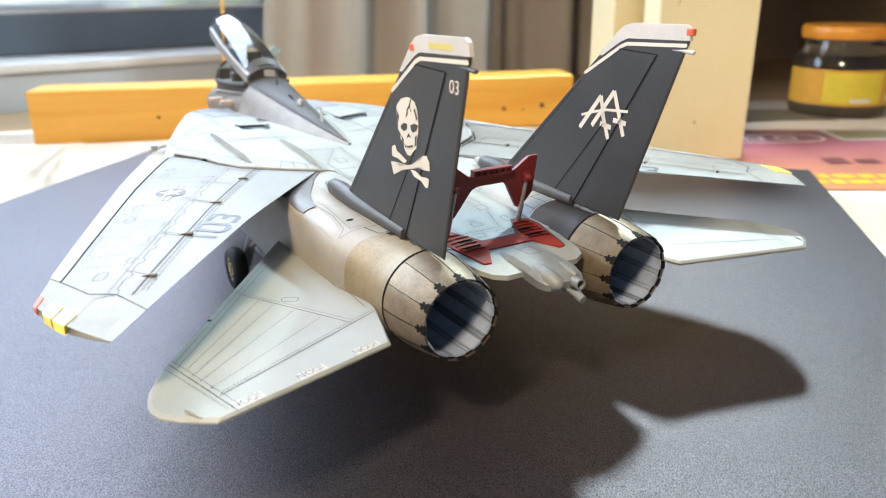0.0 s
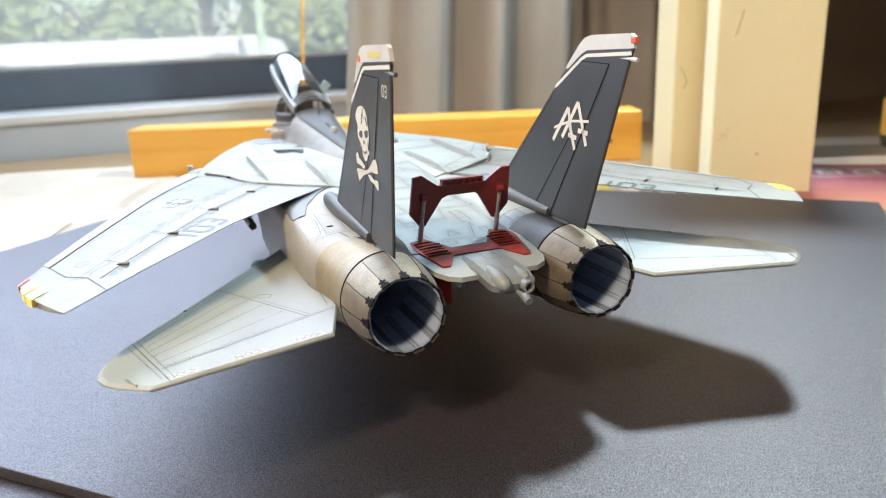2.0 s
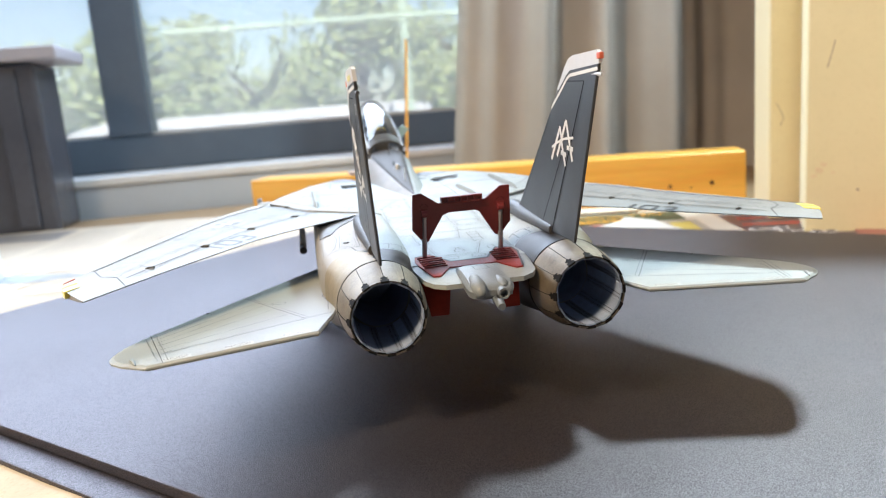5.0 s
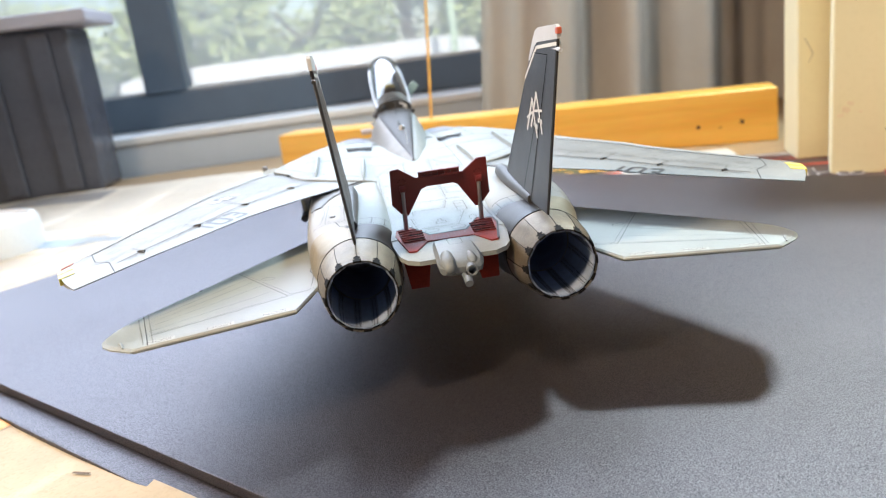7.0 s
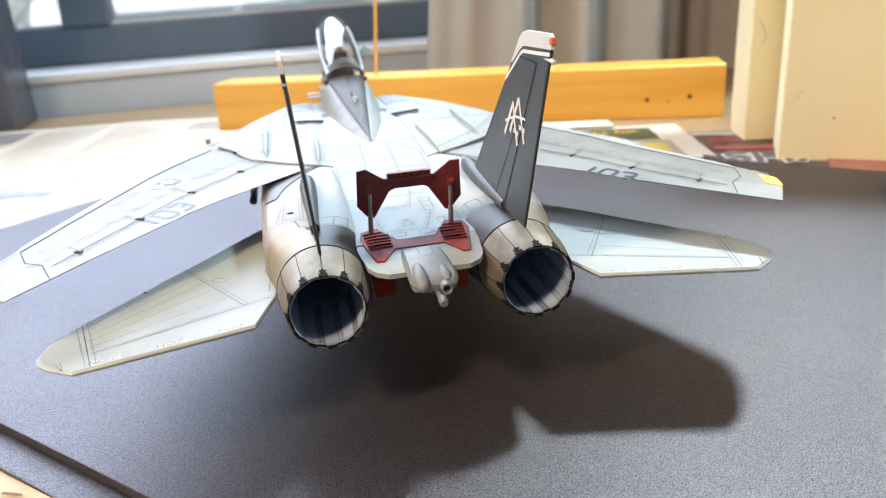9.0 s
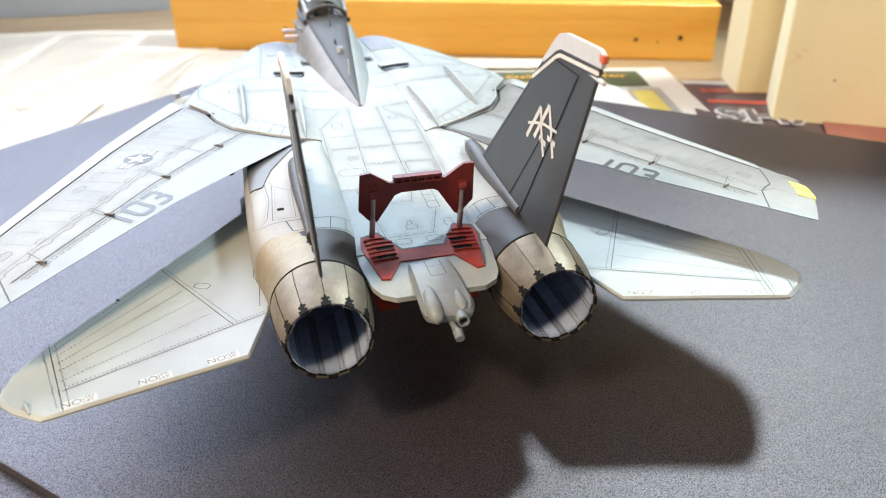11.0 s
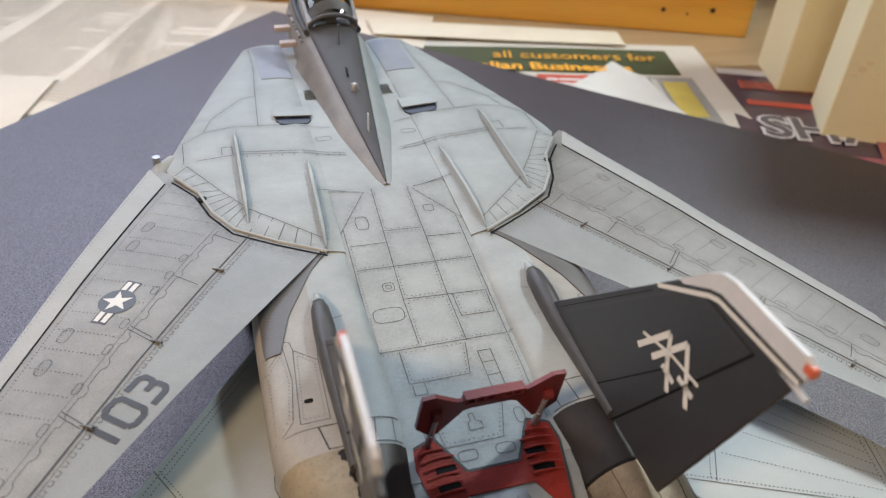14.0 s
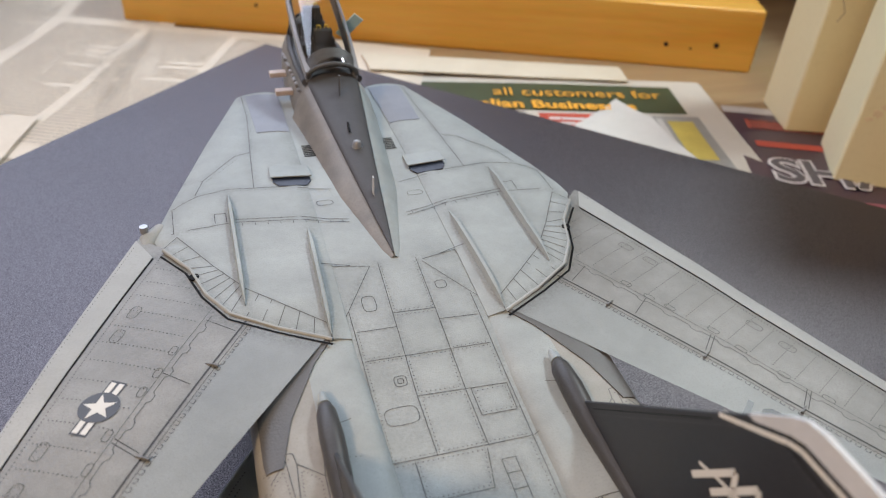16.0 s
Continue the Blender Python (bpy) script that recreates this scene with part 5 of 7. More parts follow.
    strokes = {
        "1": [[(-0.02, 0), (-0.02, 1)]],
        "0": [[(-0.25, 0.12), (-0.25, 0.88), (-0.13, 1), (0.13, 1), (0.25, 0.88), (0.25, 0.12), (0.13, 0), (-0.13, 0), (-0.25, 0.12)]],
        "3": [[(-0.25, 0.95), (0.14, 0.95), (0.25, 0.84), (0.25, 0.60), (0.15, 0.50), (-0.05, 0.50)], [(0.15, 0.50), (0.25, 0.40), (0.25, 0.14), (0.14, 0.03), (-0.25, 0.03)]],
    }
    bm = bmesh.new()
    for ch, off in (("1", -0.42), ("0", -0.05), ("3", 0.37)):
        for line in strokes[ch]:
            pts = []
            for u, v in line:
                q = ctr + right * (off * 0.88 + u * 0.55) + up * ((v - 0.5) * 0.42)
                pts.append((q.x, q.y))
            ribbon(bm, pts, 0.078, lay_xy, 0.1, 0.006)
            for q in pts[1:-1]:
                bm.faces.new([bm.verts.new(lay_xy(q[0] + 0.039 * math.cos(k * math.pi / 4), q[1] + 0.039 * math.sin(k * math.pi / 4), 0.006)) for k in range(8)])
    part("wing_number", bm, DECAL_DARK, w, "dark stencilled figures 103", weld=False)
    bm = bmesh.new()
    if side < 0:
        sc, R = Vector((-4.15, 4.50)), 0.235
        ax = Vector((0.50, 0.866)).normalized()
        ay = Vector((-ax.y, ax.x))

        def mark(name, pts, lift, mat):
            bm = bmesh.new()
            vs = [bm.verts.new(lay_xy(*(sc + ax * u + ay * v), lift)) for u, v in pts]
            c = bm.verts.new(lay_xy(*(sc + ax * (sum(p[0] for p in pts) / len(pts)) + ay * (sum(p[1] for p in pts) / len(pts))), lift))
            for i in range(len(vs)):
                bm.faces.new((c, vs[i], vs[(i + 1) % len(vs)]))
            part(name, bm, mat, w, weld=False)

        for d in (-1, 1):
            mark("insignia_bar", [(d * 0.15, -0.105), (d * 0.43, -0.105), (d * 0.43, 0.105), (d * 0.15, 0.105)], 0.006, DECAL_DARK)
            for v in (-0.052, 0.052):
                mark("insignia_stripe", [(d * 0.21, v - 0.034), (d * 0.40, v - 0.034), (d * 0.40, v + 0.034), (d * 0.21, v + 0.034)], 0.008, DECAL_WHITE)
        mark("insignia_disc", [(R * math.cos(k * math.pi / 14), R * math.sin(k * math.pi / 14)) for k in range(28)], 0.010, DECAL_DARK)
        tilt = radians(-52)
        mark("insignia_star", [((0.205 if k % 2 == 0 else 0.08) * math.cos(tilt + k * math.pi / 5), (0.205 if k % 2 == 0 else 0.08) * math.sin(tilt + k * math.pi / 5)) for k in range(10)], 0.012, DECAL_WHITE)
    return w


for s in (-1, 1):
    wing(s)

# brown-grey seals between wing root and engine housing
SEAL_IN = [(2.98, 2.25), (3.22, 2.20), (3.95, 2.00), (4.80, 1.58), (5.20, 1.29)]
SEAL_OUT = [(2.98, 2.27), (3.12, 2.36), (3.4, 2.40), (5.20, 2.40)]
for s in (-1, 1):
    bm = bmesh.new()
    rows = []
    for y in np.linspace(3.28, 5.20, 16):
        a, b = lin(y, SEAL_IN), lin(y, SEAL_OUT)
        xs = [a + (b - a) * k / 12 for k in range(13)]
        rows.append([nac_top(s * x, y, 0.018) for x in xs] + [nac_top(s * x, y, -0.03) for x in reversed(xs)])
    loft(bm, rows)
    part("wing_root_seal", bm, SEAL_GREY, jet, smooth=40)

# tailplanes
STAB_Z = 1.90
STAB = [(2.25, 4.75), (5.12, 0.80), (5.30, 0.52), (5.44, 0.24), (5.50, -0.02), (5.50, -0.18), (5.44, -0.34), (5.28, -0.52), (4.93, -0.75), (2.60, -0.14), (2.30, 0.86), (2.05, 3.4)]


def stab(side):
    lay = lambda u, v, lift: P(u, v, STAB_Z + 0.04 + lift)  # noqa: E731
    bm = bmesh.new()
    n = len(STAB)
    cx, cy = 3.4, 0.9

    def ring(f, dz):
        return [P(side * (cx + (x - cx) * f), cy + (y - cy) * f, STAB_Z + dz) for x, y in STAB]

    loft(bm, [ring(0.975, -0.04), ring(1.0, -0.012), ring(1.0, 0.012), ring(0.975, 0.04)])
    st = part("tailplane", bm, STAB_GREY, jet, "grey all-moving tailplane with riveted panels")
    bm = bmesh.new()
    o = side
    for pts in (
        [(o * 3.87, 2.52), (o * 2.79, 0.63)], [(o * 5.14, 0.84), (o * 4.70, -0.67)], [(o * 2.36, 0.80), (o * 4.78, -0.28)],
    ):
        ribbon(bm, pts, 0.011, lay, 0.4, 0.006)
    ribbon(bm, oval(o * 3.22, 1.80, 0.12, 0.075, 14, o * 0.5), 0.010, lay, 0.2, 0.006)
    ribbon(bm, [(o * 2.20, 2.9), (o * 2.42, 2.6), (o * 2.48, 1.9), (o * 2.40, 1.6), (o * 2.42, 1.0)], 0.010, lay, 0.3, 0.006)
    part("tailplane_panel_line", bm, INK, st, weld=False)
    bm = bmesh.new()
    for pts in ([(o * 3.80, 2.50), (o * 2.73, 0.68)], [(o * 5.06, 0.82), (o * 4.64, -0.60)], [(o * 5.20, 0.74), (o * 4.78, -0.60)], [(o * 2.36, 0.86), (o * 4.74, -0.21)], [(o * 2.62, 4.02), (o * 5.06, 0.72)], [(o * 2.70, 3.78), (o * 5.04, 0.60)], [(o * 3.62, 1.99), (o * 4.98, 0.48)], [(o * 3.49, 1.74), (o * 4.94, 0.31)], [(o * 3.31, 1.41), (o * 4.90, 0.14)], [(o * 3.08, 1.00), (o * 4.84, -0.08)]):
        rivets(bm, pts, lay, 0.05, 0.017, 0.007)
    part("tailplane_rivet", bm, INK, st, weld=False)
    # tip probe fairing and small hole
    bm = bmesh.new()
    tube(bm, [lay(o * 5.18, -0.36, 0.0), lay(o * 5.14, -0.46, 0.02), lay(o * 5.07, -0.62, 0.0)], [0.01 * K, 0.028 * K, 0.012 * K], 8)
    part("tip_fairing", bm, STAB_GREY, st, smooth=60)
    bm = bmesh.new()
    disc(bm, lay(o * 4.38, 1.72, 0.0), (0, 0, 1), 0.028 * K, 0.012 * K, 10)
    part("tip_hole", bm, DEEP_BLACK, st)
    # trailing-edge stencils: pale patch, the word NO and two bars
    tr = Vector((o * 2.60, -0.14)), Vector((o * 4.93, -0.75))
    d = (tr[1] - tr[0]).normalized()
    right = d if side > 0 else -d
    up = Vector((-right.y, right.x))
    for f in (0.125, 0.47, 0.825):
        c = tr[0].lerp(tr[1], f) + up * 0.115
        bm = bmesh.new()
        q = [c + right * u + up * v for u, v in ((-0.20, -0.075), (0.20, -0.075), (0.20, 0.075), (-0.20, 0.075))]
        bm.faces.new([bm.verts.new(lay(p.x, p.y, 0.002)) for p in q])
        patch = part("stencil_patch", bm, DECAL_PALE, st, "pale stencil patch reading NO STEP NO LIFT", weld=False)
        o3 = lay(*(c - right * 0.085), 0.004)
        rz = math.degrees(math.atan2(right.y, right.x))
        lettering("stencil_word", "NO", 0.15 * K, pose(*o3, 0, 0, rz), STENCIL_GREY, patch)
        for word, v in (("STEP", 0.034), ("LIFT", -0.034)):
            o4 = lay(*(c + right * 0.10 + up * v), 0.004)
            lettering("stencil_word", word, 0.068 * K, pose(*o4, 0, 0, rz), INK_SOFT, patch)
    return st


for s in (-1, 1):
    stab(s)


# fins
FT = 0.024  # half the thickness of a fin
FIN = [(3.32, 2.86), (0.62, 5.46), (0.48, 5.56), (0.30, 5.60), (-0.64, 5.61), (-0.70, 5.58), (-0.72, 5.45), (0.22, 2.72), (1.20, 2.74)]


def fin_at(side, v, z, w):
    """Place on a fin: v along the aircraft, z height, w outward from its middle plane; it leans a little out."""
    base, tilt = (1.58, 4.0) if side < 0 else (1.535, 2.6)
    return P(side * (base + (z - 2.75) * math.tan(radians(tilt)) + w), v, z)


def fin(side):
    root = bmesh.new()
    n = len(FIN)
    cy, cz = 1.2, 4.0

    def ring(f, w):
        return [fin_at(side, cy + (y - cy) * f, cz + (z - cz) * f, w) for y, z in FIN]

    loft(root, [ring(0.98, -FT), ring(1.0, -0.008), ring(1.0, 0.008), ring(0.98, FT)])
    f = part("fin", root, FIN_BLACK, jet, "matt black tail fin with white tip")
    # white cap over the top
    th = FT + 0.003
    for face in (-1, 1):
        bm = bmesh.new()
        plate(bm, [(0.98, 5.12), (0.62, 5.47), (0.48, 5.57), (0.30, 5.61), (-0.64, 5.62), (-0.71, 5.58), (-0.73, 5.425), (0.40, 5.395), (0.55, 5.335), (0.90, 5.12)], lambda u, v, w: fin_at(side, u, v, face * w), 0.0, th)
        part("white_tip", bm, WHITE, f, "white painted fin tip")
        bm = bmesh.new()
        ribbon(bm, [(-0.69, 5.36), (0.40, 5.32), (0.53, 5.27), (1.25, 4.83)], 0.050, lambda u, v, l: fin_at(side, u, v, face * (th + l)), 0.3, 0.002)
        part("tip_stripe", bm, DECAL_WHITE, f, "white stripe below the fin tip", weld=False)
        # rudder gap and rib lines
        bm = bmesh.new()
        lay = lambda u, v, l: fin_at(side, u, v, face * (FT + l))  # noqa: E731
        ribbon(bm, [(1.27, 2.74), (-0.19, 5.21)], 0.03, lay, 0.3, 0.006)
        ribbon(bm, [(1.76, 2.85), (0.74, 4.12)], 0.016, lay, 0.3, 0.006)
        ribbon(bm, [(-0.19, 5.21), (0.55, 5.24)], 0.012, lay, 0.3, 0.006)
        ribbon(bm, [(1.30, 4.72), (2.95, 3.10)], 0.008, lay, 0.3, 0.006)
        part("fin_gap", bm, DEEP_BLACK, f, weld=False)
        bm = bmesh.new()
        rivets(bm, [(2.95, 3.0), (0.95, 5.0)], lay, 0.055, 0.014, 0.007)
        rivets(bm, [(1.86, 2.92), (1.50, 3.36)], lay, 0.055, 0.010, 0.007)
        rivets(bm, [(1.38, 2.86), (1.24, 3.10)], lay, 0.055, 0.010, 0.007)
        rivets(bm, [(-0.08, 5.17), (0.5, 5.20)], lay, 0.055, 0.010, 0.007)
        part("fin_rivet", bm, plain("dusty_rivet", (0.10, 0.10, 0.105), 0.6), f, weld=False)
    # long dark fairing along the root
    bm = bmesh.new()
    rows = []
    for y, r in ((4.02, 0.03), (3.98, 0.075), (3.86, 0.11), (3.5, 0.13), (2.9, 0.12), (2.3, 0.095), (1.7, 0.075), (1.32, 0.065)):
        z = 2.80 + 0.05 * (y > 3) + lin(y, [(1.3, -0.03), (4.2, 0.05)])
        rows.append([P(side * (1.585 if side < 0 else 1.54) + r * 1.15 * math.cos(k * math.pi / 8), y, z + r * 1.35 * math.sin(k * math.pi / 8)) for k in range(16)])
    loft(bm, rows)
    part("fin_fairing", bm, FAIR_DARK, f, "dark fairing at the fin root", smooth=60)
    bm = bmesh.new()
    rows = []
    for y, r in ((4.24, 0.006), (4.18, 0.04), (4.0, 0.075)):
        z = 2.87 + lin(y, [(1.3, -0.03), (4.2, 0.03)])
        rows.append([P(side * (1.585 if side < 0 else 1.54) + r * 1.15 * math.cos(k * math.pi / 8), y, z + r * 1.25 * math.sin(k * math.pi / 8)) for k in range(16)])
    loft(bm, rows)
    part("fairing_nose", bm, GREY, f, "pale grey nose of the fairing", smooth=60)
    # orange tail light and probe
    bm = bmesh.new()
    box(bm, (-0.036, -0.07, -0.045), (0.036, 0.045, 0.05))
    bmesh.ops.scale(bm, vec=(K, K, K), verts=bm.verts)
    bmesh.ops.translate(bm, vec=fin_at(side, *((-0.70, 5.53) if side > 0 else (0.60, 5.44)), 0.0), verts=bm.verts)
    bevel(bm, 0.0004)
    part("tail_light", bm, ORANGE, f, "chipped orange tail light")
    bm = bmesh.new()
    tube(bm, [fin_at(side, -0.30, 5.29, -side * 0), fin_at(side, -0.62, 5.29, 0), fin_at(side, -0.80, 5.27, 0)], [0.02 * K, 0.03 * K, 0.028 * K], 8)
    part("tail_probe", bm, FAIR_DARK if side < 0 else WHITE, f)
    return f


FINS = {s: fin(s) for s in (-1, 1)}


def emblem(parent, side, face, lines, width, name, label, mat=DECAL_WHITE, lift=0.006):
    bm = bmesh.new()
    for pts in lines:
        ribbon(bm, pts, width, lambda u, v, l: fin_at(side, u, v, face * (FT + l)), 0.1, lift)
    return part(name, bm, mat, parent, label, weld=False)


# right fin, inboard face: two crossed letter-like marks
emblem(FINS[1], 1, -1, [[(1.25, 3.99), (0.83, 4.53), (0.74, 4.22)], [(0.78, 4.30), (0.60, 3.91)], [(0.98, 4.06), (0.56, 4.63), (0.29, 4.00)], [(0.80, 4.12), (0.56, 4.09)], [(0.53, 4.21), (0.26, 4.19)]], 0.072, "fin_emblem", "white crossed emblem on the black fin")
emblem(FINS[1], 1, -1, [[(1.23, 4.19), (0.98, 4.27)], [(0.98, 4.27), (0.69, 4.34), (0.42, 4.36)], [(0.42, 4.36), (0.24, 4.37)]], 0.040, "fin_emblem", "white crossed emblem on the black fin", lift=0.008)
# left fin, outboard face: bone-white skull shape and crossed bones
face_at = lambda u, v, l: fin_at(-1, u, v, FT + l)  # noqa: E731


def blob(pts, name, mat, lift, parent, label=""):
    bm = bmesh.new()
    c = (sum(p[0] for p in pts) / len(pts), sum(p[1] for p in pts) / len(pts))
    vc = bm.verts.new(face_at(*c, lift))
    vs = [bm.verts.new(face_at(*p, lift)) for p in pts]
    for i in range(len(vs)):
        bm.faces.new((vc, vs[i], vs[(i + 1) % len(vs)]))
    return part(name, bm, mat, parent, label, weld=False)


LF = FINS[-1]
blob([(0.84, 4.80), (1.00, 4.76), (1.14, 4.66), (1.18, 4.54), (1.15, 4.44), (1.17, 4.33), (1.10, 4.28), (1.12, 4.21), (1.04, 4.17), (1.04, 4.09), (0.96, 4.01), (0.87, 4.02), (0.79, 4.09), (0.69, 4.15), (0.66, 4.26), (0.60, 4.39), (0.58, 4.51), (0.58, 4.66), (0.63, 4.76), (0.73, 4.80)], "skull_emblem", DECAL_WHITE, 0.005, LF, "bone-white skull emblem")
for pts in (
    [(1.08, 4.39), (0.97, 4.45), (0.88, 4.44), (0.90, 4.37), (0.99, 4.33), (1.07, 4.35)],
    [(0.80, 4.44), (0.68, 4.48), (0.59, 4.47), (0.64, 4.39), (0.74, 4.35), (0.79, 4.38)],
    [(0.94, 4.24), (0.87, 4.33), (0.79, 4.26), (0.87, 4.28)],
    [(0.67, 4.66), (0.62, 4.52), (0.585, 4.56), (0.63, 4.68)], [(1.15, 4.60), (1.09, 4.52), (1.12, 4.44), (1.165, 4.50)],
    [(0.70, 4.30), (0.64, 4.34), (0.68, 4.20), (0.73, 4.16)], [(1.09, 4.27), (1.02, 4.22), (1.03, 4.16), (1.07, 4.18)],
):
    blob(pts, "skull_hollow", FIN_BLACK, 0.009, LF)
for k in range(6):
    blob([(1.00 - 0.04 * k, 4.13 + 0.008 * k), (0.985 - 0.04 * k, 4.14 + 0.008 * k), (0.98 - 0.04 * k, 4.09 + 0.008 * k), (0.995 - 0.04 * k, 4.10 + 0.008 * k)], "tooth_gap", FIN_BLACK, 0.009, LF)
emblem(LF, -1, 1, [[(1.02, 4.155), (0.90, 4.125), (0.78, 4.175)]], 0.016, "skull_hollow", "", FIN_BLACK, 0.009)
emblem(LF, -1, 1, [[(0.72, 4.79), (0.78, 4.69), (0.86, 4.63), (0.85, 4.59), (0.90, 4.54)], [(0.78, 4.69), (0.74, 4.62)]], 0.022, "skull_crack", "", FIN_BLACK, 0.009)
for pts in (
    [(1.39, 4.06), (1.30, 4.09), (1.26, 4.01), (1.16, 3.99), (0.99, 3.92), (1.08, 3.87), (1.26, 3.91), (1.41, 3.91), (1.43, 3.95)],
    [(0.91, 3.82), (0.77, 3.83), (0.62, 3.78), (0.48, 3.80), (0.42, 3.79), (0.46, 3.67), (0.52, 3.65), (0.63, 3.72), (0.82, 3.74)],
    [(1.48, 3.82), (1.37, 3.84), (1.24, 3.80), (0.82, 3.91), (0.58, 4.02), (0.54, 4.08), (0.43, 4.10), (0.37, 4.02), (0.38, 3.91), (0.49, 3.89), (0.57, 3.92), (0.83, 3.85), (1.13, 3.77), (1.25, 3.73), (1.43, 3.64), (1.45, 3.70)],
):
    blob(pts, "crossed_bone", DECAL_WHITE, 0.007, LF, "bone-white crossed bone")
# small white figures and yellow word bar near the tip
m3 = axes(face_at(-0.36, 5.05, 0.006), Vector((0, -1, -0.05)), Vector((0, 0, 1)))
lettering("fin_figures", "03", 0.23 * K, m3, DECAL_WHITE, LF)
blob([(0.16, 5.525), (-0.38, 5.535), (-0.38, 5.465), (0.16, 5.45)], "yellow_word_bar", plain("faded_yellow_print", (0.45, 0.42, 0.14), 0.5), 0.008, LF)


# nozzles: overlapping petals round a pale lined throat
def nozzle(side):
    cx, cz = 1.58 * side, 2.0
    Y0, Y1, R0, R1 = 0.72, -0.20, 0.692, 0.562
    noz = thing("nozzle", "burnt bronze exhaust nozzle with pale ribbed lining", "")
    noz.parent = jet
    prof = lambda f: R0 + (R1 - R0) * (0.25 * f + 0.75 * f * f)  # noqa: E731
    NP = 12
    petal = petal_in = seal_in = None
    for k in range(NP):
        turn = Matrix.Translation(P(cx, 0, cz)) @ Matrix.Rotation(2 * math.pi * (k + 0.5) / NP, 4, "Y")
        if petal is None:
            half = math.pi / NP * 0.988
            bm = bmesh.new()
            fs = [0, 0.2, 0.4, 0.6, 0.8, 0.9, 1.0]
            rows = []
            for f in fs:
                h = half * (1.0 if f < 0.85 else 0.93)
                e = Y0 + (Y1 - Y0) * f
                r = prof(f) + 0.012
                a = [P(r * math.sin(-h + 2 * h * j / 6), e, r * math.cos(-h + 2 * h * j / 6)) for j in range(7)]
                r2 = r - (0.03 if f < 0.95 else 0.014)
                b = [P(r2 * math.sin(h - 2 * h * j / 6), e, r2 * math.cos(h - 2 * h * j / 6)) for j in range(7)]
                rows.append(a + b)
            loft(bm, rows)
            for fc in bm.faces:
                fc.material_index = 1 if fc.calc_center_median().y < (Y1 + 0.03) * K else 0
            first = part("petal", bm, [BRONZE, SCORCH], noz, smooth=40)
            petal = first.data
            ob = first
        else:
            ob = new("petal", petal)
            ob.parent = noz
        ob.matrix_local = turn
        if petal_in is None:
            bm = bmesh.new()
            half = math.pi / NP * 0.56
            rows = []
            for f in (1.0, 0.75, 0.5, 0.25, 0.0):
                e, r = Y1 + 0.03 + (1.25 - Y1) * (1 - f), prof(f) - 0.045 - 0.10 * (1 - f)
                a = [P(r * math.sin(-half + 2 * half * j / 3), e, r * math.cos(-half + 2 * half * j / 3)) for j in range(4)]
                b = [P((r + 0.025) * math.sin(half - 2 * half * j / 3), e, (r + 0.025) * math.cos(half - 2 * half * j / 3)) for j in range(4)]
                rows.append(a + b)
            loft(bm, rows)
            first = part("lining_strip", bm, PETAL_IN, noz, "pale lining strip", smooth=40)
            petal_in = first.data
            ob = first
            ob.matrix_local = Matrix.Translation(P(cx, 0, cz))
        if k:
            ob = new("lining_strip", petal_in)
            ob.parent = noz
            ob.matrix_local = Matrix.Translation(P(cx, 0, cz)) @ Matrix.Rotation(2 * math.pi * k / NP, 4, "Y")
        if seal_in is None:
            bm = bmesh.new()
            half = math.pi / NP * 0.425
            rows = []
            for f in (1.0, 0.75, 0.5, 0.25, 0.0):
                e, r = Y1 + 0.05 + (1.25 - Y1) * (1 - f), prof(f) - 0.039 - 0.10 * (1 - f)
                a = [P(r * math.sin(-half + 2 * half * j / 2), e, r * math.cos(-half + 2 * half * j / 2)) for j in range(3)]
                b = [P((r + 0.016) * math.sin(half - 2 * half * j / 2), e, (r + 0.016) * math.cos(half - 2 * half * j / 2)) for j in range(3)]
                rows.append(a + b)
            loft(bm, rows)
            ob = part("lining_seal", bm, SEAL_IN_GREY, noz, "grey perforated lining seal", smooth=40)
            seal_in = ob.data
        else:
            ob = new("lining_seal", seal_in)
            ob.parent = noz
        ob.matrix_local = Matrix.Translation(P(cx, 0, cz)) @ Matrix.Rotation(2 * math.pi * (k + 0.5) / NP, 4, "Y")
    # rows of small rivets on the lining
    bm = bmesh.new()
    for k in range(NP):
        a = math.pi * (2 * k + 1) / NP
        for da in (-0.050, 0.050):
            for j in range(30):
                f = 0.98 - 0.032 * j
                e, r = Y1 + 0.05 + (1.25 - Y1) * (1 - f), prof(f) - 0.042 - 0.10 * (1 - f)
                q = [P(cx + r * math.sin(a + da + u), e + v, cz + r * math.cos(a + da + u)) for u, v in ((-0.020, -0.007), (0.020, -0.007), (0.020, 0.007), (-0.020, 0.007))]
                bm.faces.new([bm.verts.new(p) for p in q])
    part("lining_rivet", bm, DEEP_BLACK, noz, weld=False)
    # dark seal between the layers, with stepped teeth at the joints
    bm = bmesh.new()
    M = 48
    rows = []
    for f in (0.0, 0.3, 0.6, 0.9, 1.0):
        rows.append([P(cx + (prof(f) - 0.012) * math.cos(2 * math.pi * k / M), Y0 + (Y1 - Y0) * f + (0.02 if f == 1.0 else 0), cz + (prof(f) - 0.012) * math.sin(2 * math.pi * k / M)) for k in range(M)])
    for f in (1.0, 0.9, 0.6, 0.3, 0.0):
        r = prof(f) - 0.042 - 0.10 * (1 - f) + 0.03
        rows.append([P(cx + r * math.cos(2 * math.pi * k / M), Y0 + (Y1 - Y0) * f + (0.02 if f == 1.0 else 0), cz + r * math.sin(2 * math.pi * k / M)) for k in range(M)])
    loft(bm, rows, cap=False)
    part("seal_ring", bm, DEEP_BLACK, noz, smooth=60)
    tooth = None
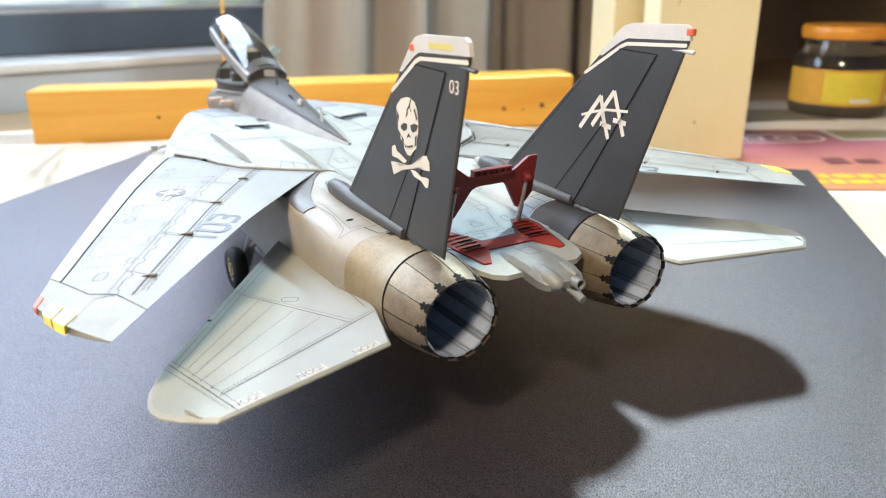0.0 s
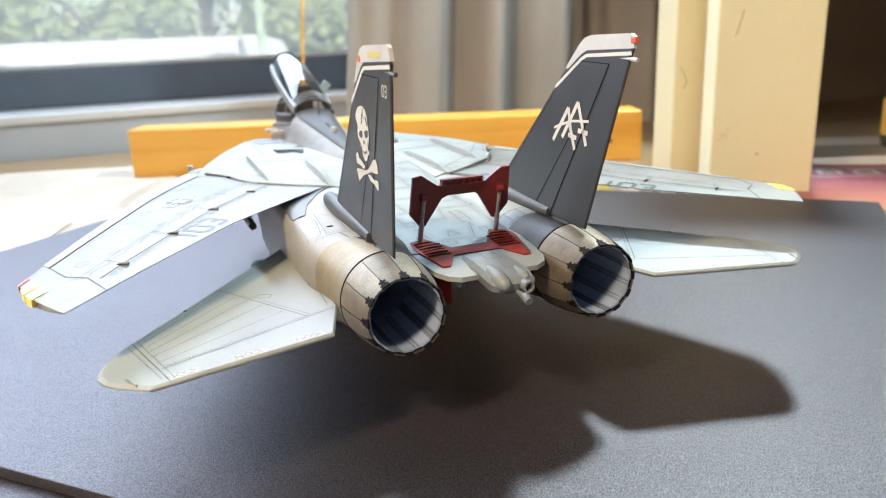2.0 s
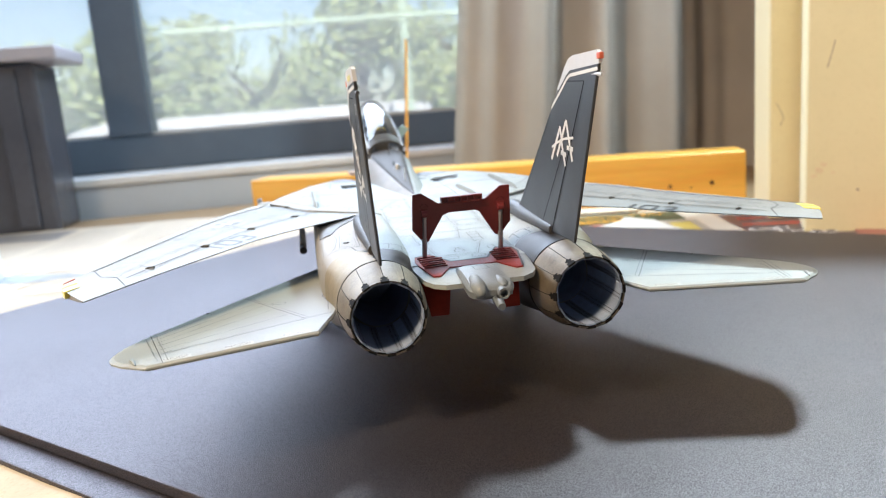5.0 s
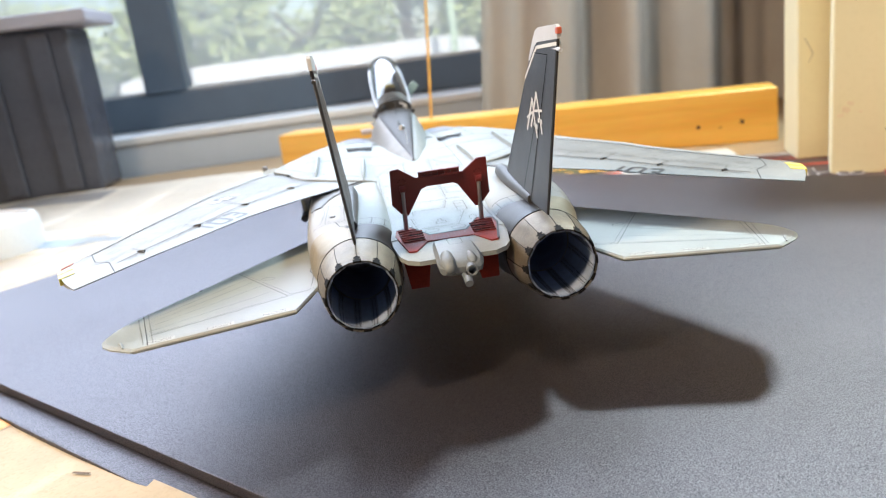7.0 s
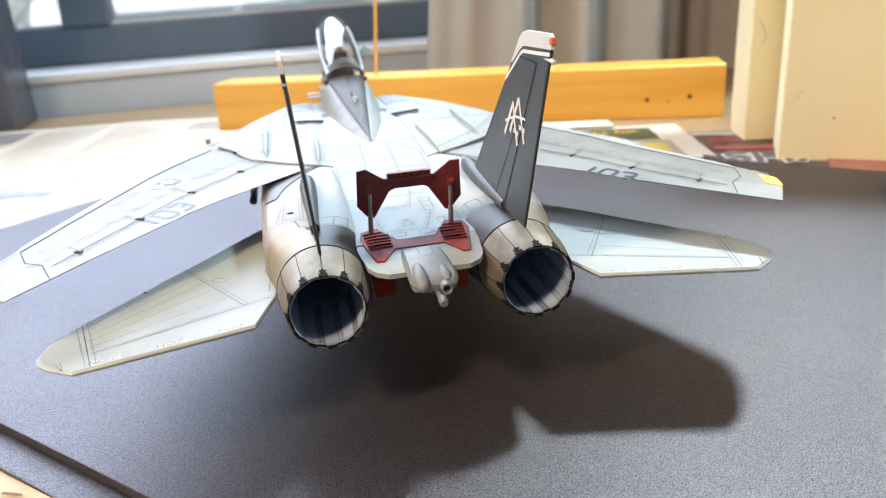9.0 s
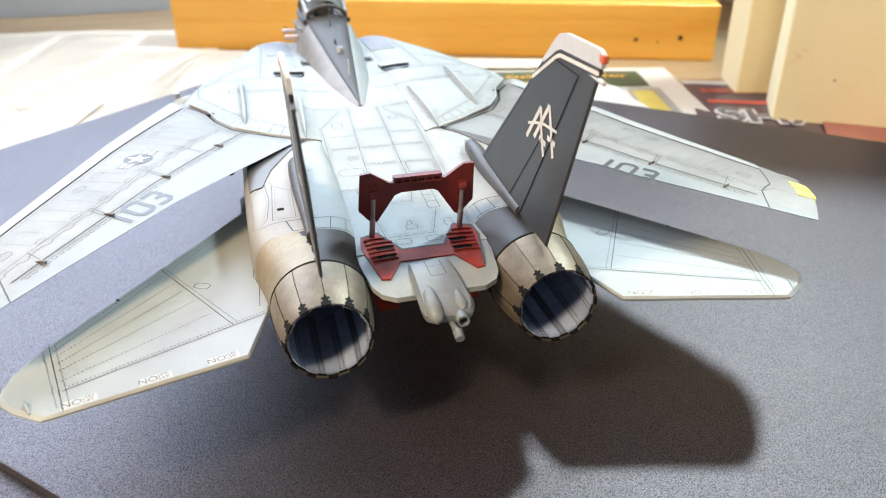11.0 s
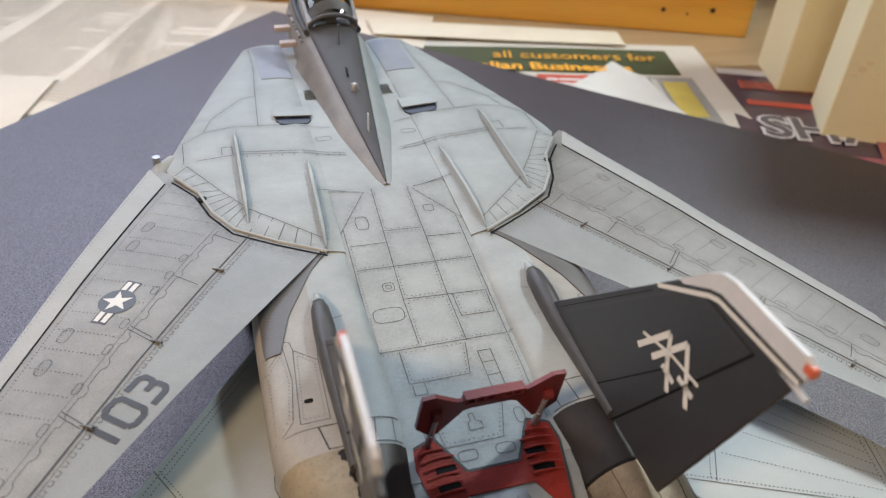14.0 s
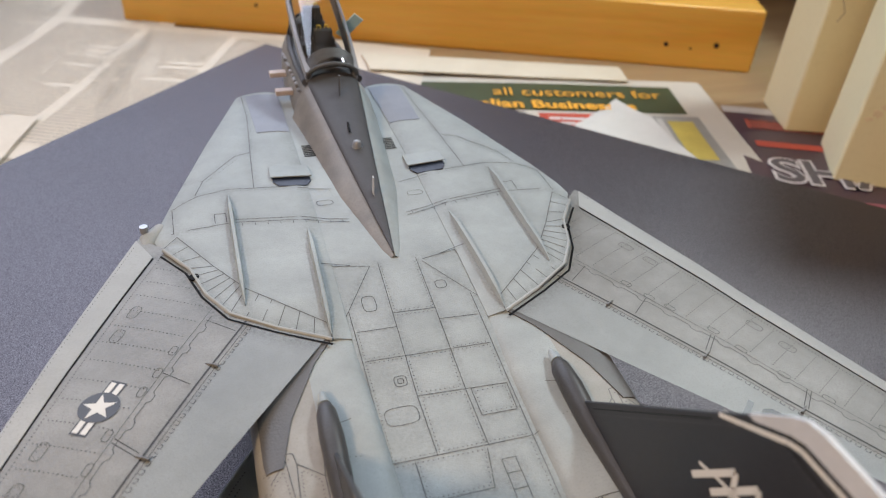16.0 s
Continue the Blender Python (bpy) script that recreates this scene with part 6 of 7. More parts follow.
    for k in range(NP):
        m = Matrix.Translation(P(cx, 0, cz)) @ Matrix.Rotation(2 * math.pi * k / NP, 4, "Y")
        if tooth is None:
            bm = bmesh.new()
            for w, y0, y1 in ((0.064, -0.215, -0.15), (0.036, -0.155, -0.105), (0.054, -0.11, -0.075), (0.018, -0.08, -0.04), (0.004, -0.045, 0.70)):
                rows = []
                for y in np.linspace(y0, y1, 9 if y1 > 0.5 else 2):
                    r = prof((Y0 - y) / (Y0 - Y1)) + 0.018
                    rows.append([P(-w, y, r - 0.03), P(w, y, r - 0.03), P(w, y, r), P(-w, y, r)])
                loft(bm, rows)
            t0 = part("seal_tooth", bm, DEEP_BLACK, noz)
            tooth = t0.data
            ob = t0
        else:
            ob = new("seal_tooth", tooth)
            ob.parent = noz
        ob.matrix_local = m
    bm = bmesh.new()
    loft(bm, [[P(cx + r * math.cos(2 * math.pi * k / M), y, cz + r * math.sin(2 * math.pi * k / M)) for k in range(M)] for y, r in ((0.735, 0.709), (0.70, 0.712), (0.69, 0.70))], cap=False)
    part("joint_ring", bm, DEEP_BLACK, noz, "black joint before the petals", smooth=60)
    # afterburner throat and flame holder
    bm = bmesh.new()
    rows = []
    for y, r in ((1.2, 0.50), (2.0, 0.47), (3.0, 0.46)):
        rows.append([P(cx + r * math.cos(2 * math.pi * k / M), y, cz + r * math.sin(2 * math.pi * k / M)) for k in range(M)])
    loft(bm, rows, cap=False)
    part("throat", bm, PETAL_IN, noz, "pale smooth throat", smooth=60)
    bm = bmesh.new()
    disc(bm, P(cx, 2.95, cz), (0, 1, 0), 0.47 * K, 0.05 * K, 40)
    part("turbine_face", bm, TURBINE, noz)
    for k in range(12):
        bm = bmesh.new()
        box(bm, (-0.012 * K, 0, 0.10 * K), (0.012 * K, 0.06 * K, 0.44 * K))
        v = part("flame_holder_vane", bm, TURBINE, noz)
        v.matrix_local = Matrix.Translation(P(cx, 2.78, cz)) @ Matrix.Rotation(2 * math.pi * k / 12, 4, "Y")
    bm = bmesh.new()
    tube(bm, [P(cx, 2.9, cz), P(cx, 2.7, cz), P(cx, 2.45, cz)], [0.16 * K, 0.13 * K, 0.02 * K], 20)
    part("flame_holder_cone", bm, TURBINE, noz, smooth=50)
    return noz


for s in (-1, 1):
    nozzle(s)

# beaver tail: flat pale plate with red brake bay
bm = bmesh.new()
TAIL = [(-0.98, 2.2), (-0.98, 0.95), (-0.90, 0.40), (-0.80, 0.20), (-0.62, 0.10), (0.62, 0.10), (0.80, 0.20), (0.90, 0.40), (0.98, 0.95), (0.98, 2.2)]
plate(bm, TAIL, lambda u, v, w: P(u, v, lin(v, BASE) - 0.02 + w), -0.075, 0.0)
bevel(bm, 0.0006, 2)
tail = part("beaver_tail", bm, TAIL_GREY, jet, "pale flat tail plate between the engines")
bm = bmesh.new()
BAY = [(-0.86, 1.62), (-0.90, 1.36), (-0.74, 0.52), (-0.62, 0.50), (-0.40, 0.90), (0.40, 0.90), (0.62, 0.50), (0.74, 0.52), (0.90, 1.36), (0.86, 1.62), (0.60, 1.72), (0.32, 1.20), (-0.32, 1.20), (-0.60, 1.72)]
plate(bm, BAY, lambda u, v, w: P(u, v, lin(v, BASE) - 0.016 + w), -0.02, 0.023)
bay = part("brake_bay", bm, BAY_RED, tail, "red air-brake bay")
bm = bmesh.new()
ribbon(bm, [(-0.86, 1.62), (-0.60, 1.72), (-0.32, 1.20), (0.32, 1.20), (0.60, 1.72), (0.86, 1.62), (0.90, 1.36), (0.74, 0.54)], 0.035, lambda u, v, l: P(u, v, lin(v, BASE) + l), 0.2, 0.012)
part("bay_rim", bm, INK, bay, weld=False)
for s in (-1, 1):
    # flat black plates painted in for the shade inside two openings
    for well in (((0.68, 1.335), (0.43, 1.36), (0.43, 1.255), (0.68, 1.225)), ((0.72, 1.105), (0.45, 1.13), (0.44, 1.03), (0.70, 1.0))):
        bm = bmesh.new()
        plate(bm, [(s * u, v) for u, v in well], lambda u, v, w: P(u, v, lin(v, BASE) + w), 0.0075, 0.0095)
        part("bay_well", bm, DEEP_BLACK, bay, "dark opening between the ribs")
    # bowed blades across each opening, leaning aft
    for k in range(6):
        f = k / 5
        y = 1.53 - 0.56 * f
        rows = []
        for j in range(7):
            q = j / 6
            x = (0.83 - 0.035 * f) + ((0.52 if k < 1 else 0.42) - 0.83 + 0.03 * f) * q
            yy = y + 0.035 * math.sin(math.pi * q) * 0.6 + 0.03 * q
            z = lin(y, BASE)
            rows.append([P(s * x, yy + 0.022, z), P(s * x, yy - 0.002, z), P(s * x, yy - 0.030, z + 0.028), P(s * x, yy - 0.012, z + 0.032)])
        bm = bmesh.new()
        loft(bm, rows)
        part("bay_rib", bm, BAY_RED, bay)
bm = bmesh.new()
lay = lambda u, v, l: P(u, v, lin(v, BASE) + 0.002 + l)  # noqa: E731
for x in (-0.30, -0.22, -0.1, -0.02, 0.10, 0.18, 0.28):
    rivets(bm, [(x, 1.16), (x, 0.94)], lay, 0.05, 0.014, 0.012)
for s in (-1, 1):
    rivets(bm, [(s * 0.70, 0.60), (s * 0.40, 1.0)], lay, 0.05, 0.014, 0.012)
    rivets(bm, [(s * 0.66, 0.60), (s * 0.80, 1.15)], lay, 0.05, 0.014, 0.012)
part("bay_rivet", bm, RED, bay, weld=False)

# raised red air brake with two struts
brake = thing("air_brake", "raised dark red air brake panel", "")
brake.parent = jet
OUT = [(-0.87, 2.98), (-0.84, 3.60), (-0.70, 3.62), (-0.42, 3.42), (0.40, 3.42), (0.66, 3.62), (0.82, 3.62), (0.85, 2.98), (0.66, 2.74), (0.58, 2.76), (0.30, 3.20), (0.22, 3.24), (-0.24, 3.24), (-0.34, 3.20), (-0.60, 2.76), (-0.68, 2.74)]
face = lambda u, v, w: P(u, 1.60 - (v - 2.74) * 0.24 + w, v)  # noqa: E731
bm = bmesh.new()
plate(bm, OUT, face, -0.03, 0.03)
part("brake_panel", bm, RED, brake)
bm = bmesh.new()
for x0, x1, z0, z1 in ((-0.36, 0.34, 3.49, 3.515), (-0.36, 0.34, 3.40, 3.425)):
    box(bm, P(x0, 1.60 - (z0 - 2.74) * 0.24 - 0.075, z0), P(x1, 1.60 - (z0 - 2.74) * 0.24 + 0.05, z1))
for k in range(7):
    x = -0.35 + 0.112 * k
    box(bm, P(x - 0.012, 1.36, 3.42), P(x + 0.016, 1.46, 3.50))
part("hinge_comb", bm, RED, brake, "ribbed red hinge edge")
bm = bmesh.new()
box(bm, P(-0.36, 1.405, 3.42), P(0.34, 1.43, 3.492))
part("comb_backing", bm, RED, brake)
for s in (-1, 1):
    bm = bmesh.new()
    top, low = face(s * 0.66, 3.26, -0.07), P(s * 0.68, 1.66, 2.44)
    tube(bm, [low, low.lerp(top, 0.45)], 0.045 * K, 10)
    tube(bm, [low.lerp(top, 0.45), top], 0.033 * K, 10)
    strut = part("strut", bm, STEEL, brake, "oily steel strut", smooth=60)
    bm = bmesh.new()
    disc(bm, top, (1, 0, 0), 0.06 * K, 0.10 * K, 12)
    box(bm, face(s * 0.66 - 0.07, 3.24, -0.06), face(s * 0.66 + 0.07, 3.36, -0.025))
    part("strut_eye", bm, RED, strut)
bm = bmesh.new()
for s in (-1, 1):
    rivets(bm, [(s * 0.60, 3.30), (s * 0.60, 3.42), (s * 0.72, 3.42), (s * 0.72, 3.3)], lambda u, v, l: face(u, v, -0.03 - l), 0.05, 0.014, 0.006)
part("brake_rivet", bm, DEEP_BLACK, brake, weld=False)
# lower brake halves
for s in (-1, 1):
    bm = bmesh.new()
    plate(bm, [(s * 0.86, 2.28), (s * 0.76, 1.62), (s * 0.46, 1.62), (s * 0.30, 2.28)], lambda u, v, w: P(u, 1.30 - (2.28 - v) * 0.55 + w, v), -0.025, 0.025)
    part("lower_air_brake", bm, BAY_RED, jet, "red lower air brake half")

# tail boom with dump pipes
bm = bmesh.new()
rows = []
for y, w, zt, zb in ((0.88, 0.25, 2.40, 2.25), (0.74, 0.27, 2.45, 2.22), (0.40, 0.28, 2.47, 2.19), (0.05, 0.29, 2.45, 2.16), (-0.22, 0.30, 2.42, 2.14), (-0.36, 0.28, 2.38, 2.15), (-0.44, 0.24, 2.35, 2.18), (-0.48, 0.16, 2.31, 2.22)):
    rows.append([P(-0.02 + 1.22 * w * x, y, (zt + zb) / 2 + (zt - zb) / 2 * z) for x, z in ((-1, 0.3), (-0.85, 0.85), (-0.5, 1), (0.5, 1), (0.85, 0.85), (1, 0.3), (0.9, -0.7), (0.5, -1), (-0.5, -1), (-0.9, -0.7))])
loft(bm, rows)
boom = part("tail_boom", bm, BOOM, jet, "dirty blue-grey tail boom", smooth=35)
bm = bmesh.new()
tube(bm, [P(-0.19, 0.22, 2.40), P(-0.21, -0.05, 2.38), P(-0.22, -0.32, 2.34), P(-0.22, -0.50, 2.31), P(-0.22, -0.57, 2.29)], [0.03 * K, 0.10 * K, 0.125 * K, 0.10 * K, 0.04 * K], 14)
part("boom_blister", bm, BOOM, boom, smooth=60)
bm = bmesh.new()
tube(bm, [P(0.14, 0.10, 2.39), P(0.15, -0.12, 2.37), P(0.15, -0.34, 2.35), P(0.15, -0.44, 2.33)], [0.03 * K, 0.075 * K, 0.09 * K, 0.04 * K], 14)
part("boom_blister", bm, BOOM, boom, smooth=60)
bm = bmesh.new()
loft(bm, [[P(0.10 + r * math.cos(2 * math.pi * k / 16), y, 2.27 + r * math.sin(2 * math.pi * k / 16)) for k in range(16)] for y, r in ((-0.40, 0.085), (-0.60, 0.085), (-0.60, 0.060), (-0.45, 0.055))])
part("dump_pipe", bm, BOOM, boom, smooth=50)
bm = bmesh.new()
tube(bm, [P(-0.02, -0.35, 2.19), P(0.0, -0.60, 2.16), P(0.01, -0.64, 2.16), P(0.01, -0.76, 2.12)], [0.04 * K, 0.045 * K, 0.07 * K, 0.06 * K], 12)
part("arrestor_pin", bm, BOOM, boom, smooth=60)
bm = bmesh.new()
top = lambda u, v, l: P(u, v, lin(v, [(-0.22, 2.42), (0.05, 2.45), (0.40, 2.47), (0.74, 2.45), (0.88, 2.40)]) + l)  # noqa: E731
ribbon(bm, [(-0.10, 0.74), (-0.10, 0.30), (0.12, 0.30), (0.12, 0.74)], 0.010, top, 0.2, 0.006)
ribbon(bm, [(-0.10, 0.58), (0.12, 0.58)], 0.008, top, 0.2, 0.006)
part("boom_panel_line", bm, INK, boom, weld=False)

# deck panel lines and rivets
bm = bmesh.new()
D = on_deck
GRID = [
    [(-0.94, 5.72), (-0.95, 4.30), (-0.96, 3.12), (-0.97, 1.7)], [(0.91, 5.72), (0.88, 3.95), (0.86, 3.12), (0.84, 2.1), (0.88, 1.7)], [(-0.91, 4.75), (0.86, 4.71)], [(-0.29, 6.67), (-0.33, 5.55), (-0.38, 4.10), (-0.38, 3.12)],
    [(0.32, 6.67), (0.30, 5.5), (0.27, 4.03), (0.27, 3.10)], [(-0.38, 4.05), (0.86, 3.99)], [(-0.96, 3.13), (0.86, 3.12)], [(0.34, 4.00), (0.34, 3.56), (0.82, 3.55), (0.84, 3.99)], [(-0.33, 5.56), (0.32, 5.53)],
    [(0.30, 5.30), (0.87, 5.27)], [(-0.92, 5.29), (-0.34, 5.28)], [(-0.43, 6.62), (-1.20, 5.26)], [(0.40, 6.57), (1.20, 5.32)], [(-0.67, 3.10), (-0.67, 2.54), (0.14, 2.54), (0.24, 3.08)],
    [(0.35, 2.88), (0.53, 2.88), (0.53, 2.26), (0.35, 2.26), (0.35, 2.88)], [(0.35, 2.68), (0.53, 2.68)], [(0.35, 2.46), (0.53, 2.46)],
]
MORE = [
    [(-0.64, 2.50), (-0.64, 2.35), (-0.48, 2.35), (-0.48, 2.52)], [(-0.55, 2.2), (-0.48, 1.55), (0.25, 1.55), (0.45, 2.2)], [(-0.34, 1.27), (-0.56, 1.62)], [(0.34, 1.27), (0.56, 1.62)],
    [(0.88, 3.12), (1.20, 3.22), (1.50, 3.20)], [(-0.90, 3.12), (-1.2, 3.22), (-1.5, 3.2)], [(-1.15, 6.77), (-0.45, 6.62)], [(0.42, 6.62), (0.98, 6.74), (1.2, 5.6)], [(-1.02, 6.7), (-1.1, 5.3)],
    [(-0.08, 1.95), (-0.02, 1.95), (-0.02, 1.85), (0.05, 1.82), (0.05, 1.72), (-0.12, 1.72), (-0.12, 1.82), (-0.08, 1.85), (-0.08, 1.95)],
]
for pts in GRID + MORE:
    ribbon(bm, pts, 0.009, D, 0.25, 0.006)
    grimed(centre_deck, [pts], 0.10, 0.52)
for cx, cy, a, b in ((-0.62, 5.81, 0.10, 0.16), (0.53, 6.00, 0.085, 0.085), (-0.53, 4.33, 0.085, 0.085), (-0.65, 3.79, 0.22, 0.14), (-0.62, 1.75, 0.06, 0.11), (0.55, 1.80, 0.06, 0.11), (-0.25, 1.40, 0.12, 0.07), (0.22, 1.40, 0.12, 0.07), (-0.53, 4.33, 0.04, 0.04)):
    ribbon(bm, oval(cx, cy, a, b), 0.009, D, 0.2, 0.006)
    grimed(centre_deck, [oval(cx, cy, a, b)], 0.06, 0.35)
grimed(centre_deck, [[(-0.62, 5.2), (-0.60, 4.7), (-0.62, 4.1), (-0.64, 3.4)]], 0.30, 0.30)
part("deck_panel_line", bm, INK_SOFT, jet, weld=False)
bm = bmesh.new()
for pts in ([(-0.88, 4.71), (0.84, 4.67)], [(-0.88, 4.79), (-0.40, 4.79)], [(0.30, 4.75), (0.84, 4.74)], [(-0.26, 6.60), (-0.29, 5.60), (0.28, 5.57), (0.28, 6.60)], [(-0.30, 5.50), (0.27, 5.48)], [(-0.33, 4.66), (-0.34, 4.10), (0.22, 4.07), (0.25, 4.66)], [(-0.33, 3.98), (-0.34, 3.17)], [(0.23, 3.96), (0.23, 3.17)], [(-0.33, 4.00), (0.22, 3.98)], [(0.38, 3.95), (0.38, 3.60), (0.79, 3.59), (0.80, 3.95), (0.38, 3.95)], [(-0.92, 3.17), (0.82, 3.16)], [(-0.92, 3.08), (0.20, 3.06)], [(-0.63, 3.05), (-0.63, 2.58), (0.11, 2.58), (0.20, 3.05)], [(-0.50, 2.15), (-0.44, 1.6), (0.22, 1.6), (0.40, 2.15)], [(-0.90, 5.25), (-0.92, 3.2)], [(0.9, 3.17), (1.45, 3.25)], [(-0.9, 3.17), (-1.45, 3.25)], [(0.80, 3.05), (0.79, 2.2)], [(0.84, 4.66), (0.83, 4.04)]):
    rivets(bm, pts, D, 0.06, 0.012, 0.007)
part("deck_rivet", bm, INK, jet, weld=False)

# forward fuselage: pale streaked flanks under a dark tapering spine
def fus(y):
    """Half-width at the deck, half-width and height of the spine's edge, height of the ridge."""
    f = max(0.0, min(1.0, (y - 6.8) / 5.0))
    return lin(y, [(6.74, 0.05), (6.95, 0.13), (8.6, 0.50), (11.9, 0.86), (13.2, 0.88)]), 0.012 + 0.50 * f, 2.955 + 0.685 * f - 0.12 * f * (1 - f), 2.97 + 0.85 * f - 0.10 * f * (1 - f)


ys = np.linspace(6.74, 11.95, 24)
for side in (-1, 1):
    bm = bmesh.new()
    rows = []
    for y in ys:
        wb, wd, zd, zr = fus(y)
        zb = lin(y, BASE)
        rows.append([P(side * (wb + 0.06), y, zb - 0.06), P(side * wb, y, zb + 0.012), P(side * (wb * 0.72 + wd * 0.28), y, zb * 0.6 + zd * 0.4), P(side * (wb * 0.35 + wd * 0.65), y, zb * 0.2 + zd * 0.8), P(side * wd, y, zd), P(0, y, zd - 0.05)])
    loft(bm, rows, cap=False, closed=False)
    # left flank: streaked paint with its shade and warm cast put into the colour
    part("fuselage_flank", bm, SHADED_SIDE_GREY if side < 0 else GREY, jet, smooth=60)
bm = bmesh.new()
rows = []
for y in np.linspace(6.82, 12.05, 24):
    wb, wd, zd, zr = fus(y)
    rows.append([P(wd * math.cos(math.pi * k / 10) * 1.004, y, zd + 0.004 + (zr - zd) * math.sin(math.pi * k / 10)) for k in range(11)] + [P(0, y, zd - 0.03)])
loft(bm, rows)
spine = part("spine", bm, SPINE_DARK, jet, "dark grey spine tapering to a point", smooth=60)
# nose and cockpit section
bm = bmesh.new()
rows = []
SEC = [(11.9, 0.80, 3.62, 1.95), (12.6, 0.80, 3.50, 1.85), (13.6, 0.76, 3.44, 1.80), (14.8, 0.70, 3.36, 1.80), (15.6, 0.64, 3.30, 1.84), (16.4, 0.53, 3.12, 1.92), (17.4, 0.34, 2.86, 2.08), (18.2, 0.10, 2.52, 2.36)]
for y, a, zt, zb in SEC:
    n = 2.6
    ring = []
    for k in range(32):
        t = 2 * math.pi * k / 32
        c, s = math.cos(t), math.sin(t)
        ring.append(P(a * math.copysign(abs(c) ** (2 / n), c), y, (zt + zb) / 2 + (zt - zb) / 2 * math.copysign(abs(s) ** (2 / n), s)))
    rows.append(ring)
loft(bm, rows)
part("nose", bm, SHADED_SIDE_GREY, jet, "streaked beige-grey nose", smooth=60)
# dark anti-glare strip and cockpit tub with coaming
bm = bmesh.new()
plate(bm, [(-0.54, 12.1), (0.54, 12.1), (0.50, 15.3), (-0.50, 15.3)], lambda u, v, w: P(u, v, lin(v, [(12.1, 3.64), (15.3, 3.38)]) + w), -0.2, 0.01)
tub2 = part("cockpit_floor", bm, COCKPIT, jet, "dark cockpit opening")
for s in (-1, 1):
    bm = bmesh.new()
    tube(bm, [P(s * 0.56, 12.0, 3.66), P(s * 0.57, 13.2, 3.54), P(s * 0.54, 14.4, 3.46), P(s * 0.42, 15.5, 3.40)], 0.07 * K, 8)
    part("cockpit_sill", bm, SPINE_DARK, tub2, smooth=60)
for y in (13.0, 14.5):
    bm = bmesh.new()
    box(bm, P(-0.24, y - 0.10, 3.45), P(0.24, y + 0.06, 4.22))
    box(bm, P(-0.19, y - 0.14, 4.10), P(0.19, y + 0.08, 4.40))
    bevel(bm, 0.0006)
    seat = part("ejection_seat", bm, COCKPIT, tub2, "black ejection seat")
    bm = bmesh.new()
    box(bm, P(-0.20, y + 0.06, 3.55), P(0.20, y + 0.14, 4.0))
    bevel(bm, 0.0006)
    part("seat_cushion", bm, SEAT_TAN, seat)
    for x in (-0.08, 0.08):
        bm = bmesh.new()
        tube(bm, [P(x - 0.05, y, 4.38), P(x - 0.03, y, 4.47), P(x + 0.03, y, 4.47), P(x + 0.05, y, 4.38)], 0.018 * K, 6)
        part("seat_handle", bm, YELLOW, seat, "yellow looped seat handle")
for y in (13.75, 15.2):
    bm = bmesh.new()
    box(bm, P(-0.42, y, 3.45), P(0.42, y + 0.25, 3.78))
    bevel(bm, 0.0008)
    part("instrument_coaming", bm, COCKPIT, tub2)
# windscreen
bm = bmesh.new()
rows = []
for f in range(7):
    t = f / 6
    y, w, h = 15.35 + 1.0 * t, 0.46 * (1 - 0.75 * t), 0.62 * (1 - t) ** 0.8
    rows.append([P(w * math.cos(math.pi * k / 12), y, 3.36 - 0.1 * t + h * math.sin(math.pi * k / 12)) for k in range(13)])
loft(bm, rows, cap=False, closed=False)
bmesh.ops.solidify(bm, geom=bm.faces[:], thickness=0.0006)
ws = part("windscreen", bm, CANOPY_GLASS, jet, smooth=60)
bm = bmesh.new()
tube(bm, [P(0.47 * math.cos(math.pi * k / 12), 15.34, 3.36 + 0.63 * math.sin(math.pi * k / 12)) for k in range(13)], 0.03 * K, 8)
part("windscreen_bow", bm, SPINE_DARK, ws, smooth=60)

# open canopy, hinged behind the seats
canopy = thing("canopy", "raised smoked clear canopy with dark frame", "")
canopy.parent = jet
canopy.matrix_local = Matrix.Translation(P(0, 11.95, 3.78)) @ Matrix.Rotation(radians(17.0), 4, "X")
prof = [(0.0, 0.50, 0.30), (0.4, 0.52, 0.46), (1.0, 0.54, 0.58), (1.8, 0.54, 0.64), (2.6, 0.53, 0.62), (3.2, 0.50, 0.56), (3.6, 0.47, 0.50)]
bm = bmesh.new()
loft(bm, [[P(w * math.cos(math.pi * k / 18), y, h * math.sin(math.pi * k / 18)) for k in range(19)] for y, w, h in prof], cap=False, closed=False)
bmesh.ops.solidify(bm, geom=bm.faces[:], thickness=0.0007)
part("canopy_glass", bm, CANOPY_GLASS, canopy, "smoked clear shell", smooth=60)
for s in (-1, 1):
    bm = bmesh.new()
    loft(bm, [[P(s * (w + 0.03), y, -0.13), P(s * (w + 0.045), y, 0.13), P(s * (w - 0.06), y, 0.16), P(s * (w - 0.08), y, -0.13)] for y, w, h in prof])
    rail = part("canopy_rail", bm, RAIL_GREY, canopy, "dark canopy side rail")
    bm = bmesh.new()
    for k in range(9):
        y = 0.7 + 0.26 * k
        w = float(np.interp(y, [q[0] for q in prof], [q[1] for q in prof])) + 0.031
        bm.faces.new([bm.verts.new(P(s * w, y + a, b)) for a, b in ((0, 0.0), (0.16 - 0.05 * (k % 3), 0.0), (0.16 - 0.05 * (k % 3), 0.05), (0, 0.05))])
    part("stencil_mark", bm, DECAL_PALE, rail, "tiny pale stencil bars", weld=False)
